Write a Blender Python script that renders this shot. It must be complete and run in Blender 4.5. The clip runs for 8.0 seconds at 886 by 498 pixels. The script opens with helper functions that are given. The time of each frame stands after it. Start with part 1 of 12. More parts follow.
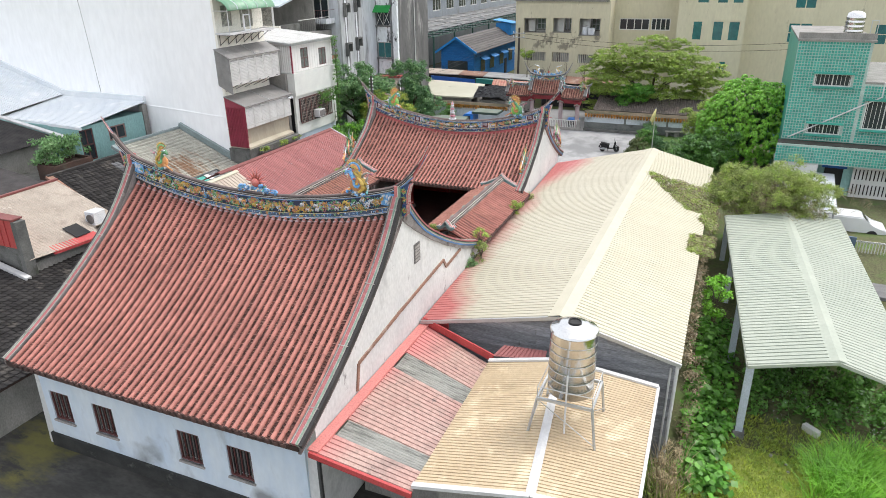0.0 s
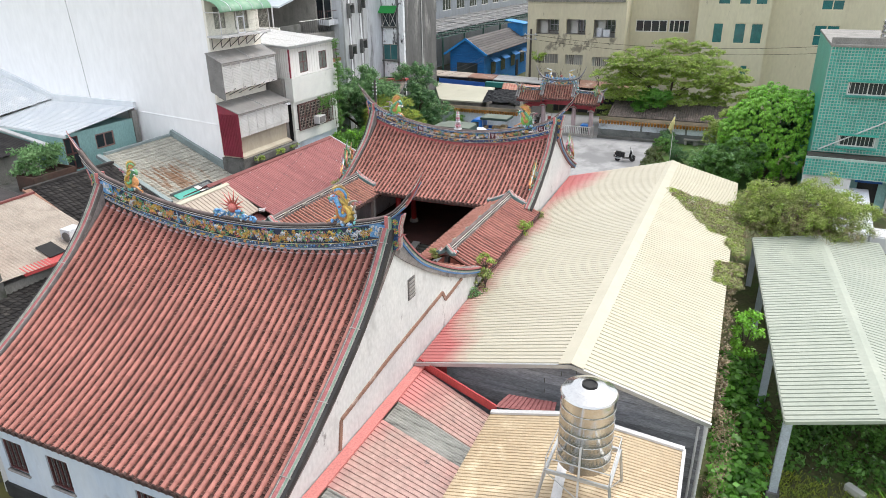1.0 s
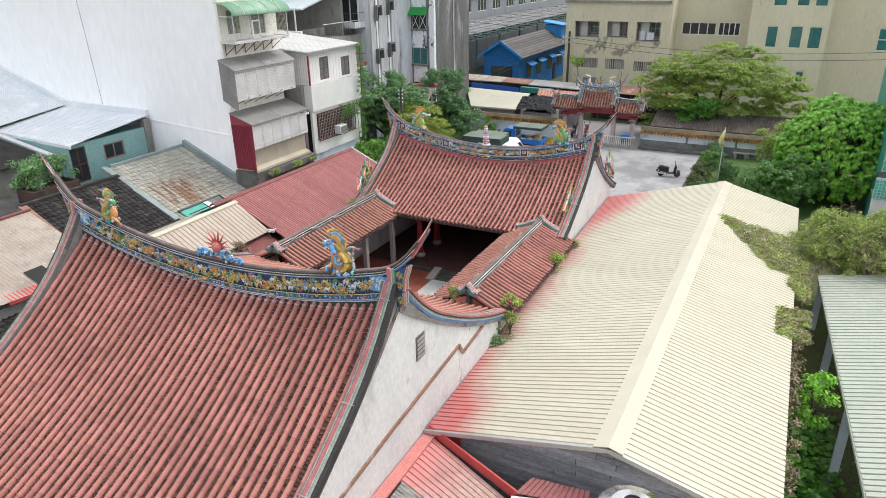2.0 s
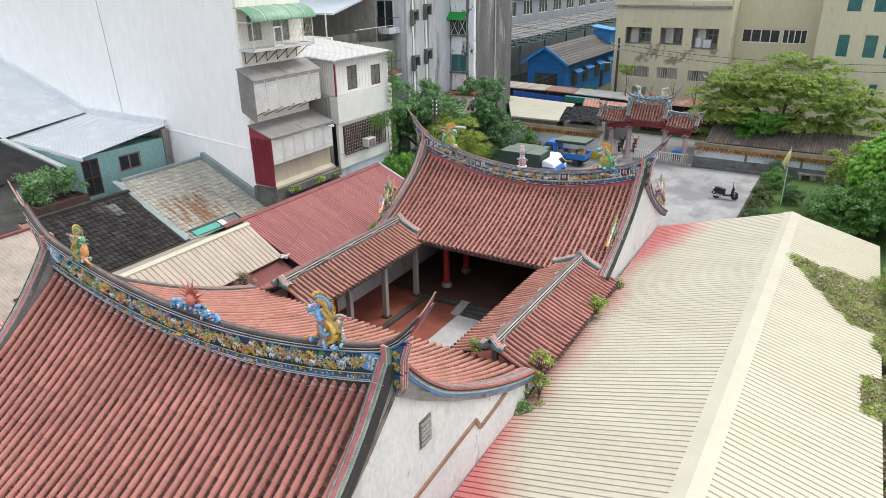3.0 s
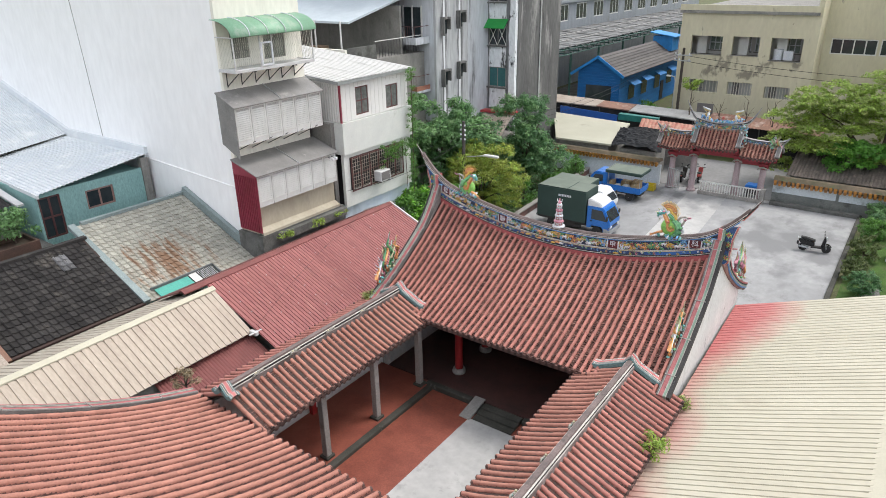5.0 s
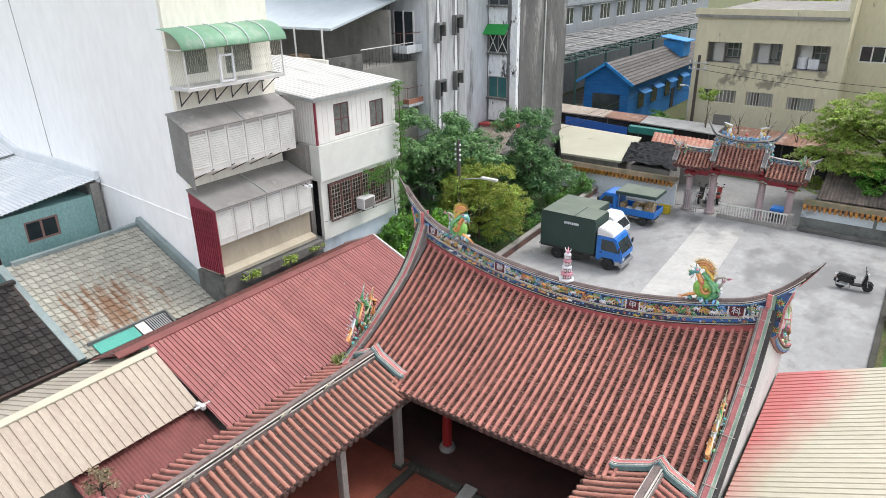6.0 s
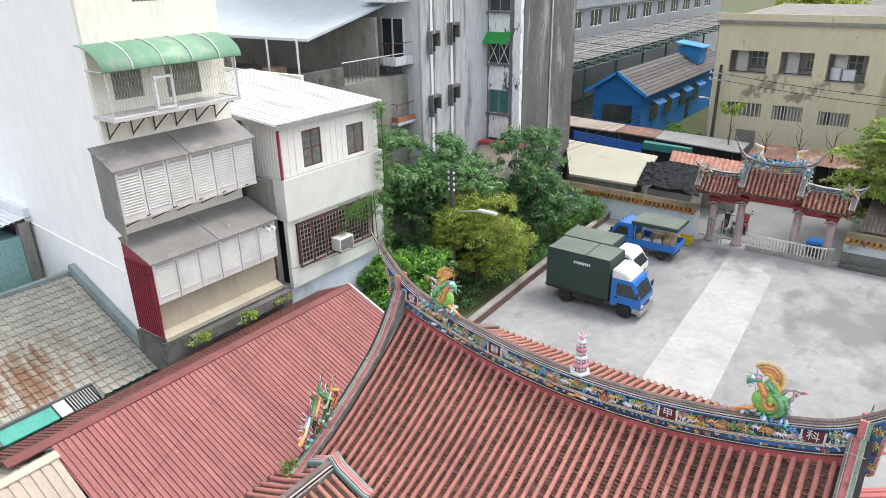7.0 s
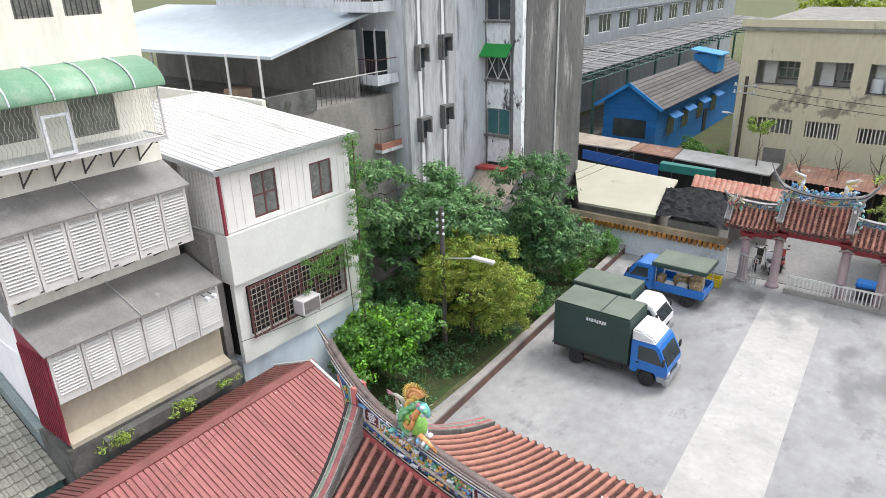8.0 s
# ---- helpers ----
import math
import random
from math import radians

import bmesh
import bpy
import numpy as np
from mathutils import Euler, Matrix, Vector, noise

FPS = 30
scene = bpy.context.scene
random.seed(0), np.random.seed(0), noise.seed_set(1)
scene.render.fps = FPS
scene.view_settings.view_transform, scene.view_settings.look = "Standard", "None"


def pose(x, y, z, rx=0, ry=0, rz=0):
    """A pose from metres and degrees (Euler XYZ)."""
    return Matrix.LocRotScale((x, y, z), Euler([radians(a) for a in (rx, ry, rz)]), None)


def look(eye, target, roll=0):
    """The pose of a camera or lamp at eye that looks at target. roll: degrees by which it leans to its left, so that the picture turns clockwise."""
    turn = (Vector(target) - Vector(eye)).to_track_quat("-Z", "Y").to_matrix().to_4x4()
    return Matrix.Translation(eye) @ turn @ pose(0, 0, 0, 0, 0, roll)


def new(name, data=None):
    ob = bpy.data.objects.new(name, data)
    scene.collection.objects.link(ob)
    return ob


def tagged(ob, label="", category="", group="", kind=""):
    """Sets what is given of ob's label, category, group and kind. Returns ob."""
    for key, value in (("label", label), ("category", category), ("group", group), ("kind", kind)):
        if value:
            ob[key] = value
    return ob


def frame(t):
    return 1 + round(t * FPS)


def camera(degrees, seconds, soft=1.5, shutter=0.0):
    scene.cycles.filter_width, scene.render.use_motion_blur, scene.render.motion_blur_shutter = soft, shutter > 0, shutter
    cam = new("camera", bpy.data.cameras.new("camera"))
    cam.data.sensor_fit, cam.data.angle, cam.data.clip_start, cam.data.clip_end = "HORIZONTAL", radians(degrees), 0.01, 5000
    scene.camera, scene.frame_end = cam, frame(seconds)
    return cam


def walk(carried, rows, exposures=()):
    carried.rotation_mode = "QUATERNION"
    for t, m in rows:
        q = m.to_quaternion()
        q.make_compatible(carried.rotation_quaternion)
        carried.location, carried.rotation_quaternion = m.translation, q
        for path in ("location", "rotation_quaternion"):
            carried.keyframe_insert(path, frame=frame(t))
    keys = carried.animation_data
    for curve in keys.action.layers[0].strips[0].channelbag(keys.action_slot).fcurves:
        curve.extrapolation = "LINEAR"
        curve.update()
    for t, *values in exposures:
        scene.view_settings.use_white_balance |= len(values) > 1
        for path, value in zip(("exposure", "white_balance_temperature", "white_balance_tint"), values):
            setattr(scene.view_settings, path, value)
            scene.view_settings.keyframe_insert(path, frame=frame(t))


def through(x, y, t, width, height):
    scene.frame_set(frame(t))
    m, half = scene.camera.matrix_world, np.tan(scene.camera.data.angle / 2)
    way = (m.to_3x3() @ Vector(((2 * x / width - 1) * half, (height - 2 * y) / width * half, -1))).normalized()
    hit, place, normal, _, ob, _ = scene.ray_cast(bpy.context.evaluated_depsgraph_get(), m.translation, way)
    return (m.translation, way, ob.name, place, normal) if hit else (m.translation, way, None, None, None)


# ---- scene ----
cam = camera(67.0, 8.0, soft=0.9)
PATH = [
    (0, (0.166, 0.178, 15.926), (-0.566, 1.868, 15.147), -0.9),
    (0.5, (-0.235, 1.632, 15.932), (-0.977, 3.317, 15.152), -0.8),
    (1, (-0.666, 3.272, 15.98), (-1.427, 4.948, 15.197), -0.8),
    (1.5, (-1.172, 5.092, 16.031), (-1.973, 6.748, 15.247), -0.9),
    (1.7, (-1.399, 5.854, 16.048), (-2.22, 7.499, 15.265), -0.9),
    (2.8, (-2.752, 10.094, 16.106), (-3.688, 11.677, 15.32), -1.0),
    (3, (-2.961, 10.796, 16.099), (-3.922, 12.367, 15.319), -0.9),
    (3.5, (-3.648, 12.749, 16.112), (-4.66, 14.289, 15.334), -0.9),
    (4, (-4.345, 14.649, 16.153), (-5.401, 16.159, 15.374), -0.9),
    (4.5, (-5.079, 16.55, 16.188), (-6.151, 18.048, 15.409), -0.9),
    (4.7, (-5.371, 17.325, 16.2), (-6.449, 18.818, 15.421), -1.0),
    (5.8, (-7.819, 21.992, 16.189), (-8.905, 23.479, 15.408), -1.1),
    (6, (-8.299, 22.899, 16.188), (-9.388, 24.384, 15.409), -1.0),
    (6.5, (-9.567, 25.278, 16.196), (-10.663, 26.759, 15.418), -1.0),
    (7, (-10.918, 27.747, 16.185), (-12.021, 29.224, 15.409), -1.1),
    (7.5, (-12.276, 30.269, 16.172), (-13.388, 31.741, 15.4), -1.3),
    (8, (-13.628, 32.811, 16.138), (-14.75, 34.28, 15.373), -1.7),
]
walk(cam, [(t, look(eye, target, roll)) for t, eye, target, roll in PATH],
     [(0, 0.62), (1.5, 0.55), (3, 0.46), (4.5, 0.45), (6, 0.59), (8, 0.66)])

# ---- light: a bright, thinly veiled sky with a soft high sun ----
SUN_ELEVATION, SUN_AZIMUTH = 60.0, 38.0     # azimuth clockwise from +y
world = bpy.data.worlds.new("sky")
scene.world = world
world.use_nodes = True
wn = world.node_tree.nodes
wl = world.node_tree.links
sky = wn.new("ShaderNodeTexSky")
sky.sky_type = 'NISHITA'
sky.sun_disc = False
sky.sun_elevation = radians(SUN_ELEVATION)
sky.sun_rotation = radians(SUN_AZIMUTH)
sky.air_density, sky.dust_density, sky.ozone_density = 1.0, 5.0, 1.0
pale = wn.new("ShaderNodeMixRGB")
pale.inputs[0].default_value = 0.75
pale.inputs[2].default_value = (5.2, 5.3, 5.5, 1)
wl.new(sky.outputs[0], pale.inputs[1])
wl.new(pale.outputs[0], wn["Background"].inputs[0])
wn["Background"].inputs[1].default_value = 0.2
sun_data = bpy.data.lights.new("sun", 'SUN')
sun_data.energy, sun_data.angle, sun_data.color = 1.4, radians(18), (1.0, 0.975, 0.945)
sun = new("sun", sun_data)
az, el = radians(SUN_AZIMUTH), radians(SUN_ELEVATION)
sun_from = Vector((math.sin(az) * math.cos(el), math.cos(az) * math.cos(el), math.sin(el)))
sun.matrix_basis = look(sun_from * 100, (0, 0, 0))


# ---- small tools ----
def world_of(ob):
    m = ob.matrix_basis.copy()
    if ob.parent:
        m = world_of(ob.parent) @ ob.matrix_parent_inverse @ m
    return m


def thing(name, x, y, z, label, category, group="", kind=""):
    """An empty at a thing's base."""
    ob = new(name)
    ob.matrix_basis = pose(x, y, z)
    ob.empty_display_size = 0.2
    return tagged(ob, label, category, group, kind)


def link_mesh(name, me, material, parent=None, label="", smooth=False):
    mats = material if isinstance(material, (list, tuple)) else [material]
    for m in mats:
        me.materials.append(m)
    if smooth:
        me.polygons.foreach_set("use_smooth", [True] * len(me.polygons))
    ob = new(name, me)
    if parent is not None:
        ob.parent = parent
        ob.matrix_parent_inverse = world_of(parent).inverted()
    if label:
        ob["label"] = label
    return ob


def part(name, bm, material, parent=None, label="", smooth=False):
    me = bpy.data.meshes.new(name)
    bmesh.ops.recalc_face_normals(bm, faces=bm.faces)
    bm.to_mesh(me)
    bm.free()
    return link_mesh(name, me, material, parent, label, smooth)


def raw(name, verts, faces, material, parent=None, label="", smooth=False, slots=None):
    me = bpy.data.meshes.new(name)
    me.from_pydata([tuple(v) for v in verts], [], faces)
    if slots is not None:
        me.polygons.foreach_set("material_index", slots)
    me.update()
    return link_mesh(name, me, material, parent, label, smooth)


def piece(name, mesh, m, parent):
    """One more object on a shared mesh, posed at m."""
    ob = new(name, mesh)
    ob.parent = parent
    ob.matrix_parent_inverse = world_of(parent).inverted()
    ob.matrix_basis = m
    return ob


def box(bm, x0, x1, y0, y1, z0, z1, m=None):
    vs = [bm.verts.new((x, y, z)) for z in (z0, z1) for y in (y0, y1) for x in (x0, x1)]
    if m is not None:
        for v in vs:
            v.co = m @ v.co
    for f in ((0, 2, 3, 1), (4, 5, 7, 6), (0, 1, 5, 4), (2, 6, 7, 3), (0, 4, 6, 2), (1, 3, 7, 5)):
        bm.faces.new([vs[i] for i in f])
    return vs


def boxes(*rows, m=None, bevel=0.0):
    bm = bmesh.new()
    for r in rows:
        box(bm, *r, m=m)
    if bevel:
        bmesh.ops.bevel(bm, geom=bm.edges[:], offset=bevel, segments=1, affect='EDGES')
    return bm


def hull_quad(bm, pts, thick):
    """A slab whose top is the four given points, going down by thick."""
    top = [bm.verts.new(p) for p in pts]
    bot = [bm.verts.new((p[0], p[1], p[2] - thick)) for p in pts]
    bm.faces.new(top)
    bm.faces.new(bot[::-1])
    n = len(pts)
    for i in range(n):
        bm.faces.new((top[i], bot[i], bot[(i + 1) % n], top[(i + 1) % n]))


def slab(pts, thick):
    bm = bmesh.new()
    hull_quad(bm, pts, thick)
    return bm


def rod(bm, a, b, r0, r1=None, n=8, cap=True):
    """A round bar from a to b."""
    r1 = r0 if r1 is None else r1
    a, b = Vector(a), Vector(b)
    q = (b - a).to_track_quat('Z', 'Y')
    ra = [bm.verts.new(a + q @ Vector((r0 * math.cos(k * math.tau / n), r0 * math.sin(k * math.tau / n), 0))) for k in range(n)]
    rb = [bm.verts.new(b + q @ Vector((r1 * math.cos(k * math.tau / n), r1 * math.sin(k * math.tau / n), 0))) for k in range(n)]
    for k in range(n):
        bm.faces.new((ra[k], ra[(k + 1) % n], rb[(k + 1) % n], rb[k]))
    if cap:
        bm.faces.new(ra[::-1])
        bm.faces.new(rb)


def rods(*rows, n=8):
    bm = bmesh.new()
    for r in rows:
        rod(bm, r[0], r[1], r[2], r[3] if len(r) > 3 else None, n)
    return bm


def lathe(bm, rings, centre, n=24):
    """rings: (radius, height) from below upwards."""
    cx, cy, cz = centre
    prev = None
    for r, h in rings:
        ring = [bm.verts.new((cx + r * math.cos(k * math.tau / n), cy + r * math.sin(k * math.tau / n), cz + h)) for k in range(n)]
        if prev:
            for k in range(n):
                bm.faces.new((prev[k], prev[(k + 1) % n], ring[(k + 1) % n], ring[k]))
        else:
            bm.faces.new(ring[::-1])
        prev = ring
    bm.faces.new(prev)


def sweep(bm, pts, radii, n=6, flat=1.0):
    """A tapering tube along pts."""
    prev = None
    for i, p in enumerate(pts):
        p = Vector(p)
        t = (Vector(pts[min(i + 1, len(pts) - 1)]) - Vector(pts[max(i - 1, 0)])).normalized()
        q = t.to_track_quat('Z', 'Y')
        r = radii[i]
        ring = [bm.verts.new(p + q @ Vector((r * flat * math.cos(k * math.tau / n), r * math.sin(k * math.tau / n), 0))) for k in range(n)]
        if prev:
            for k in range(n):
                bm.faces.new((prev[k], prev[(k + 1) % n], ring[(k + 1) % n], ring[k]))
        else:
            bm.faces.new(ring[::-1])
        prev = ring
    bm.faces.new(prev)


def strip(bm, path, prof):
    """A bar of the cross-section prof [(side, up), ...] along path; side is level, up is square to the path."""
    prev = None
    k = len(prof)
    for i, p in enumerate(path):
        p = Vector(p)
        t = (Vector(path[min(i + 1, len(path) - 1)]) - Vector(path[max(i - 1, 0)])).normalized()
        side = t.cross(Vector((0, 0, 1))).normalized()
        up = side.cross(t)
        ring = [bm.verts.new(p + side * a + up * b) for a, b in prof]
        if prev:
            for j in range(k):
                bm.faces.new((prev[j], prev[(j + 1) % k], ring[(j + 1) % k], ring[j]))
        else:
            bm.faces.new(ring[::-1])
        prev = ring
    bm.faces.new(prev)


def rect(a0, a1, b0, b1):
    return [(a0, b0), (a1, b0), (a1, b1), (a0, b1)]


# ---- materials ----
def mat(name, c1, c2=None, rough=0.75, metal=0.0, scale=1.2, fine=18.0, fine_amount=0.25, bump=0.25, bump_scale=35.0,
        rnd=0.0, stain=None, stain_scale=0.8, stain_at=0.55, stain_soft=0.12, stretch=(1, 1, 1), spec=0.4, stain2=None, stain2_scale=4.0, stain2_at=0.62):
    m = bpy.data.materials.new(name)
    m.use_nodes = True
    nt = m.node_tree
    n, l = nt.nodes, nt.links
    bsdf = n["Principled BSDF"]
    geo = n.new("ShaderNodeNewGeometry")
    mp = n.new("ShaderNodeMapping")
    mp.inputs["Scale"].default_value = stretch
    l.new(geo.outputs["Position"], mp.inputs[0])

    def tex(s, detail=4.0, rough_=0.6):
        t = n.new("ShaderNodeTexNoise")
        t.inputs["Scale"].default_value, t.inputs["Detail"].default_value, t.inputs["Roughness"].default_value = s, detail, rough_
        l.new(mp.outputs[0], t.inputs["Vector"])
        return t.outputs["Fac"]

    def ramp(src, lo, hi):
        r = n.new("ShaderNodeMapRange")
        r.inputs[1].default_value, r.inputs[2].default_value = lo, hi
        l.new(src, r.inputs[0])
        return r.outputs[0]

    def mix(kind, fac, a, b):
        x = n.new("ShaderNodeMixRGB")
        x.blend_type = kind
        for i, v in ((0, fac), (1, a), (2, b)):
            if isinstance(v, (int, float)):
                x.inputs[i].default_value = v
            elif isinstance(v, tuple):
                x.inputs[i].default_value = (*v, 1) if len(v) == 3 else v
            else:
                l.new(v, x.inputs[i])
        return x.outputs[0]

    c2 = c2 or tuple(min(1, v * 0.78) for v in c1)
    col = mix('MIX', ramp(tex(scale), 0.35, 0.65), c1, c2)
    f = tex(fine, 3.0)
    lo = 1 - fine_amount
    g = n.new("ShaderNodeMapRange")
    g.inputs[1].default_value, g.inputs[2].default_value, g.inputs[3].default_value, g.inputs[4].default_value = 0.3, 0.7, lo, 1 + fine_amount * 0.5
    l.new(f, g.inputs[0])
    col = mix('MULTIPLY', 1.0, col, g.outputs[0])
    if rnd:
        oi = n.new("ShaderNodeObjectInfo")
        add = n.new("ShaderNodeMath")
        add.operation = 'ADD'
        l.new(oi.outputs["Random"], add.inputs[0])
        l.new(geo.outputs["Random Per Island"], add.inputs[1])
        fr = n.new("ShaderNodeMath")
        fr.operation = 'FRACT'
        l.new(add.outputs[0], fr.inputs[0])
        r = n.new("ShaderNodeMapRange")
        r.inputs[3].default_value, r.inputs[4].default_value = 1 - rnd, 1 + rnd * 0.7
        l.new(fr.outputs[0], r.inputs[0])
        col = mix('MULTIPLY', 1.0, col, r.outputs[0])
    if stain:
        col = mix('MIX', ramp(tex(stain_scale, 6.0, 0.65), stain_at, stain_at + stain_soft), col, stain)
    if stain2:
        col = mix('MIX', ramp(tex(stain2_scale, 5.0, 0.7), stain2_at, stain2_at + 0.1), col, stain2)
    l.new(col, bsdf.inputs["Base Color"])
    rr = n.new("ShaderNodeMapRange")
    rr.inputs[3].default_value, rr.inputs[4].default_value = max(0.03, rough - 0.1), min(1, rough + 0.1)
    l.new(f, rr.inputs[0])
    l.new(rr.outputs[0], bsdf.inputs["Roughness"])
    bsdf.inputs["Metallic"].default_value = metal
    bsdf.inputs["Specular IOR Level"].default_value = spec
    if bump:
        b = n.new("ShaderNodeBump")
        b.inputs["Strength"].default_value, b.inputs["Distance"].default_value = bump, 0.02
        l.new(tex(bump_scale, 4.0), b.inputs["Height"])
        l.new(b.outputs[0], bsdf.inputs["Normal"])
    return m


TILE = mat("clay_tile", (0.45, 0.192, 0.157), (0.37, 0.152, 0.124), 0.75, rnd=0.16, scale=0.35, stain=(0.26, 0.125, 0.10), stain_scale=0.9, stain_at=0.62, stain_soft=0.2, fine=20, fine_amount=0.16)
TILE_NEW = mat("orange_clay_tile", (0.44, 0.21, 0.16), (0.38, 0.17, 0.128), 0.75, rnd=0.14, scale=0.35, stain=(0.30, 0.14, 0.10), stain_scale=0.9, stain_at=0.64, stain_soft=0.2, fine=20, fine_amount=0.16)
# brown pan tiles, coloured darker still for the shade between the cover rows
TILE_PAN = mat("gap_shaded_pan_tile", (0.115, 0.046, 0.037), (0.07, 0.031, 0.026), 0.85, rnd=0.5, scale=0.7, stain=(0.09, 0.045, 0.038), stain_scale=1.3, stain_at=0.55)
TILE_PAN_WARM = mat("gap_shaded_warm_pan_tile", (0.115, 0.052, 0.041), (0.072, 0.035, 0.029), 0.85, rnd=0.4, scale=0.7, stain=(0.11, 0.055, 0.045), stain_scale=1.3, stain_at=0.56)
TILE_LIP = mat("mortar_lip", (0.86, 0.62, 0.53), (0.56, 0.33, 0.27), 0.9, rnd=0.5, scale=5.0)
EAVE_DARK = mat("aged_tile_end", (0.12, 0.065, 0.055), (0.08, 0.05, 0.045), 0.85, rnd=0.3)
PLASTER = mat("white_plaster", (0.66, 0.66, 0.645), (0.56, 0.57, 0.565), 0.85, scale=0.5, fine=9, fine_amount=0.12, stain=(0.36, 0.36, 0.355), stain_scale=0.6, stain_at=0.56, stain_soft=0.2, stretch=(1, 1, 0.6), bump=0.15, stain2=(0.16, 0.15, 0.145), stain2_scale=1.1, stain2_at=0.62)
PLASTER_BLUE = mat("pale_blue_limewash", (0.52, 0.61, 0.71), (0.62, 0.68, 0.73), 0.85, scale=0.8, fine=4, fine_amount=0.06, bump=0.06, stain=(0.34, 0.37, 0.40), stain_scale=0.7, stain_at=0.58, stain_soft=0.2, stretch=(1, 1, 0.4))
LICHEN = mat("lichen_dark_plaster", (0.10, 0.08, 0.075), (0.26, 0.22, 0.21), 0.9, scale=1.4, stain=(0.46, 0.43, 0.41), stain_scale=2.5, stain_at=0.6)
PALE_BARGE = mat("grey_white_barge", (0.34, 0.32, 0.31), (0.22, 0.205, 0.20), 0.9, scale=1.6, stain=(0.11, 0.095, 0.09), stain_scale=1.3, stain_at=0.56)
RUSTY_BARGE = mat("brown_red_barge", (0.30, 0.17, 0.15), (0.20, 0.11, 0.10), 0.85, scale=1.6, stain=(0.42, 0.36, 0.33), stain_scale=2.2, stain_at=0.6)
RED_BAND = mat("pink_red_band", (0.56, 0.20, 0.19), (0.47, 0.15, 0.15), 0.6, stain=(0.28, 0.13, 0.12), stain_scale=2.0, stain_at=0.62)
MAROON_BAND = mat("maroon_red_band", (0.40, 0.10, 0.105), (0.30, 0.075, 0.08), 0.6, stain=(0.17, 0.07, 0.07), stain_scale=2.0, stain_at=0.6)
VERGE_RED = mat("faded_verge_red", (0.42, 0.15, 0.15), (0.33, 0.11, 0.115), 0.65, scale=2.0, stain=(0.17, 0.08, 0.075), stain_scale=2.5, stain_at=0.56)
LINE_DULL = mat("dull_white_line", (0.44, 0.42, 0.385), (0.28, 0.265, 0.245), 0.75, scale=4.0)
RIDGE_TOP = mat("pinkish_grey_cap", (0.215, 0.165, 0.155), (0.135, 0.11, 0.105), 0.85, scale=1.5, fine=30, fine_amount=0.4, stain=(0.075, 0.065, 0.06), stain_scale=2.5, stain_at=0.58)
CAP_DARK = mat("dark_cap", (0.075, 0.06, 0.055), (0.045, 0.04, 0.04), 0.8, stain=(0.22, 0.18, 0.17), stain_scale=3.5, stain_at=0.62)
YELLOW_LINE = mat("yellow_white_line", (0.60, 0.48, 0.22), (0.62, 0.58, 0.48), 0.6, scale=5.0)
BLUE_COURSE = mat("deep_blue_course", (0.05, 0.15, 0.42), (0.045, 0.07, 0.15), 0.45, scale=0.45, stain=(0.07, 0.035, 0.04), stain_scale=0.7, stain_at=0.52)
SLATE_BLUE = mat("slate_blue_course", (0.10, 0.17, 0.29), (0.06, 0.085, 0.13), 0.5, scale=1.5, stain=(0.06, 0.065, 0.08), stain_scale=1.5, stain_at=0.58)
MAROON_TILE = mat("maroon_tile", (0.14, 0.035, 0.04), (0.10, 0.025, 0.03), 0.5)
GREEN_BAND = mat("green_band", (0.24, 0.34, 0.26), (0.15, 0.24, 0.19), 0.6)
TEAL_BAND = mat("teal_band", (0.17, 0.28, 0.28), (0.11, 0.2, 0.21), 0.6)
BLACK_BAND = mat("black_glaze_band", (0.026, 0.025, 0.026), (0.05, 0.047, 0.046), 0.75, stain=(0.25, 0.25, 0.24), stain_scale=3, stain_at=0.64)
WHITE_BAND = mat("white_line", (0.68, 0.66, 0.62), (0.46, 0.44, 0.41), 0.6)
GREY_BAND = mat("weathered_ridge_cap", (0.19, 0.18, 0.175), (0.11, 0.105, 0.10), 0.85, stain=(0.34, 0.32, 0.30), stain_scale=2.5, stain_at=0.6)
BLUE_BAND = mat("blue_band", (0.07, 0.24, 0.55), (0.05, 0.15, 0.36), 0.4)
NAVY = mat("navy_ground", (0.03, 0.045, 0.09), (0.05, 0.06, 0.10), 0.6)
C_BLUE = mat("glaze_blue", (0.09, 0.30, 0.66), (0.26, 0.50, 0.74), 0.35, scale=9.0, rnd=0.3)
C_WHITE = mat("glaze_white", (0.75, 0.76, 0.78), (0.62, 0.66, 0.72), 0.35, rnd=0.15)
C_YELLOW = mat("glaze_yellow", (0.70, 0.52, 0.14), (0.62, 0.38, 0.09), 0.35, scale=9.0, rnd=0.25)
C_GREEN = mat("glaze_green", (0.10, 0.36, 0.16), (0.24, 0.50, 0.26), 0.35, scale=9.0, rnd=0.35)
C_RED = mat("glaze_red", (0.60, 0.12, 0.10), (0.50, 0.20, 0.17), 0.35, scale=9.0, rnd=0.3)
C_ORANGE = mat("glaze_orange", (0.78, 0.34, 0.13), (0.74, 0.40, 0.17), 0.35, scale=9.0, rnd=0.3)
C_PINK = mat("glaze_pink", (0.62, 0.30, 0.36), (0.5, 0.18, 0.25), 0.4, rnd=0.3)
C_LIME = mat("glaze_lime", (0.32, 0.62, 0.14), (0.20, 0.50, 0.12), 0.35, scale=6.0, rnd=0.2)
C_TEAL = mat("glaze_teal", (0.10, 0.42, 0.42), (0.2, 0.5, 0.48), 0.35, rnd=0.3)
RED_WOOD = mat("red_lacquer", (0.40, 0.03, 0.03), (0.32, 0.025, 0.03), 0.45)
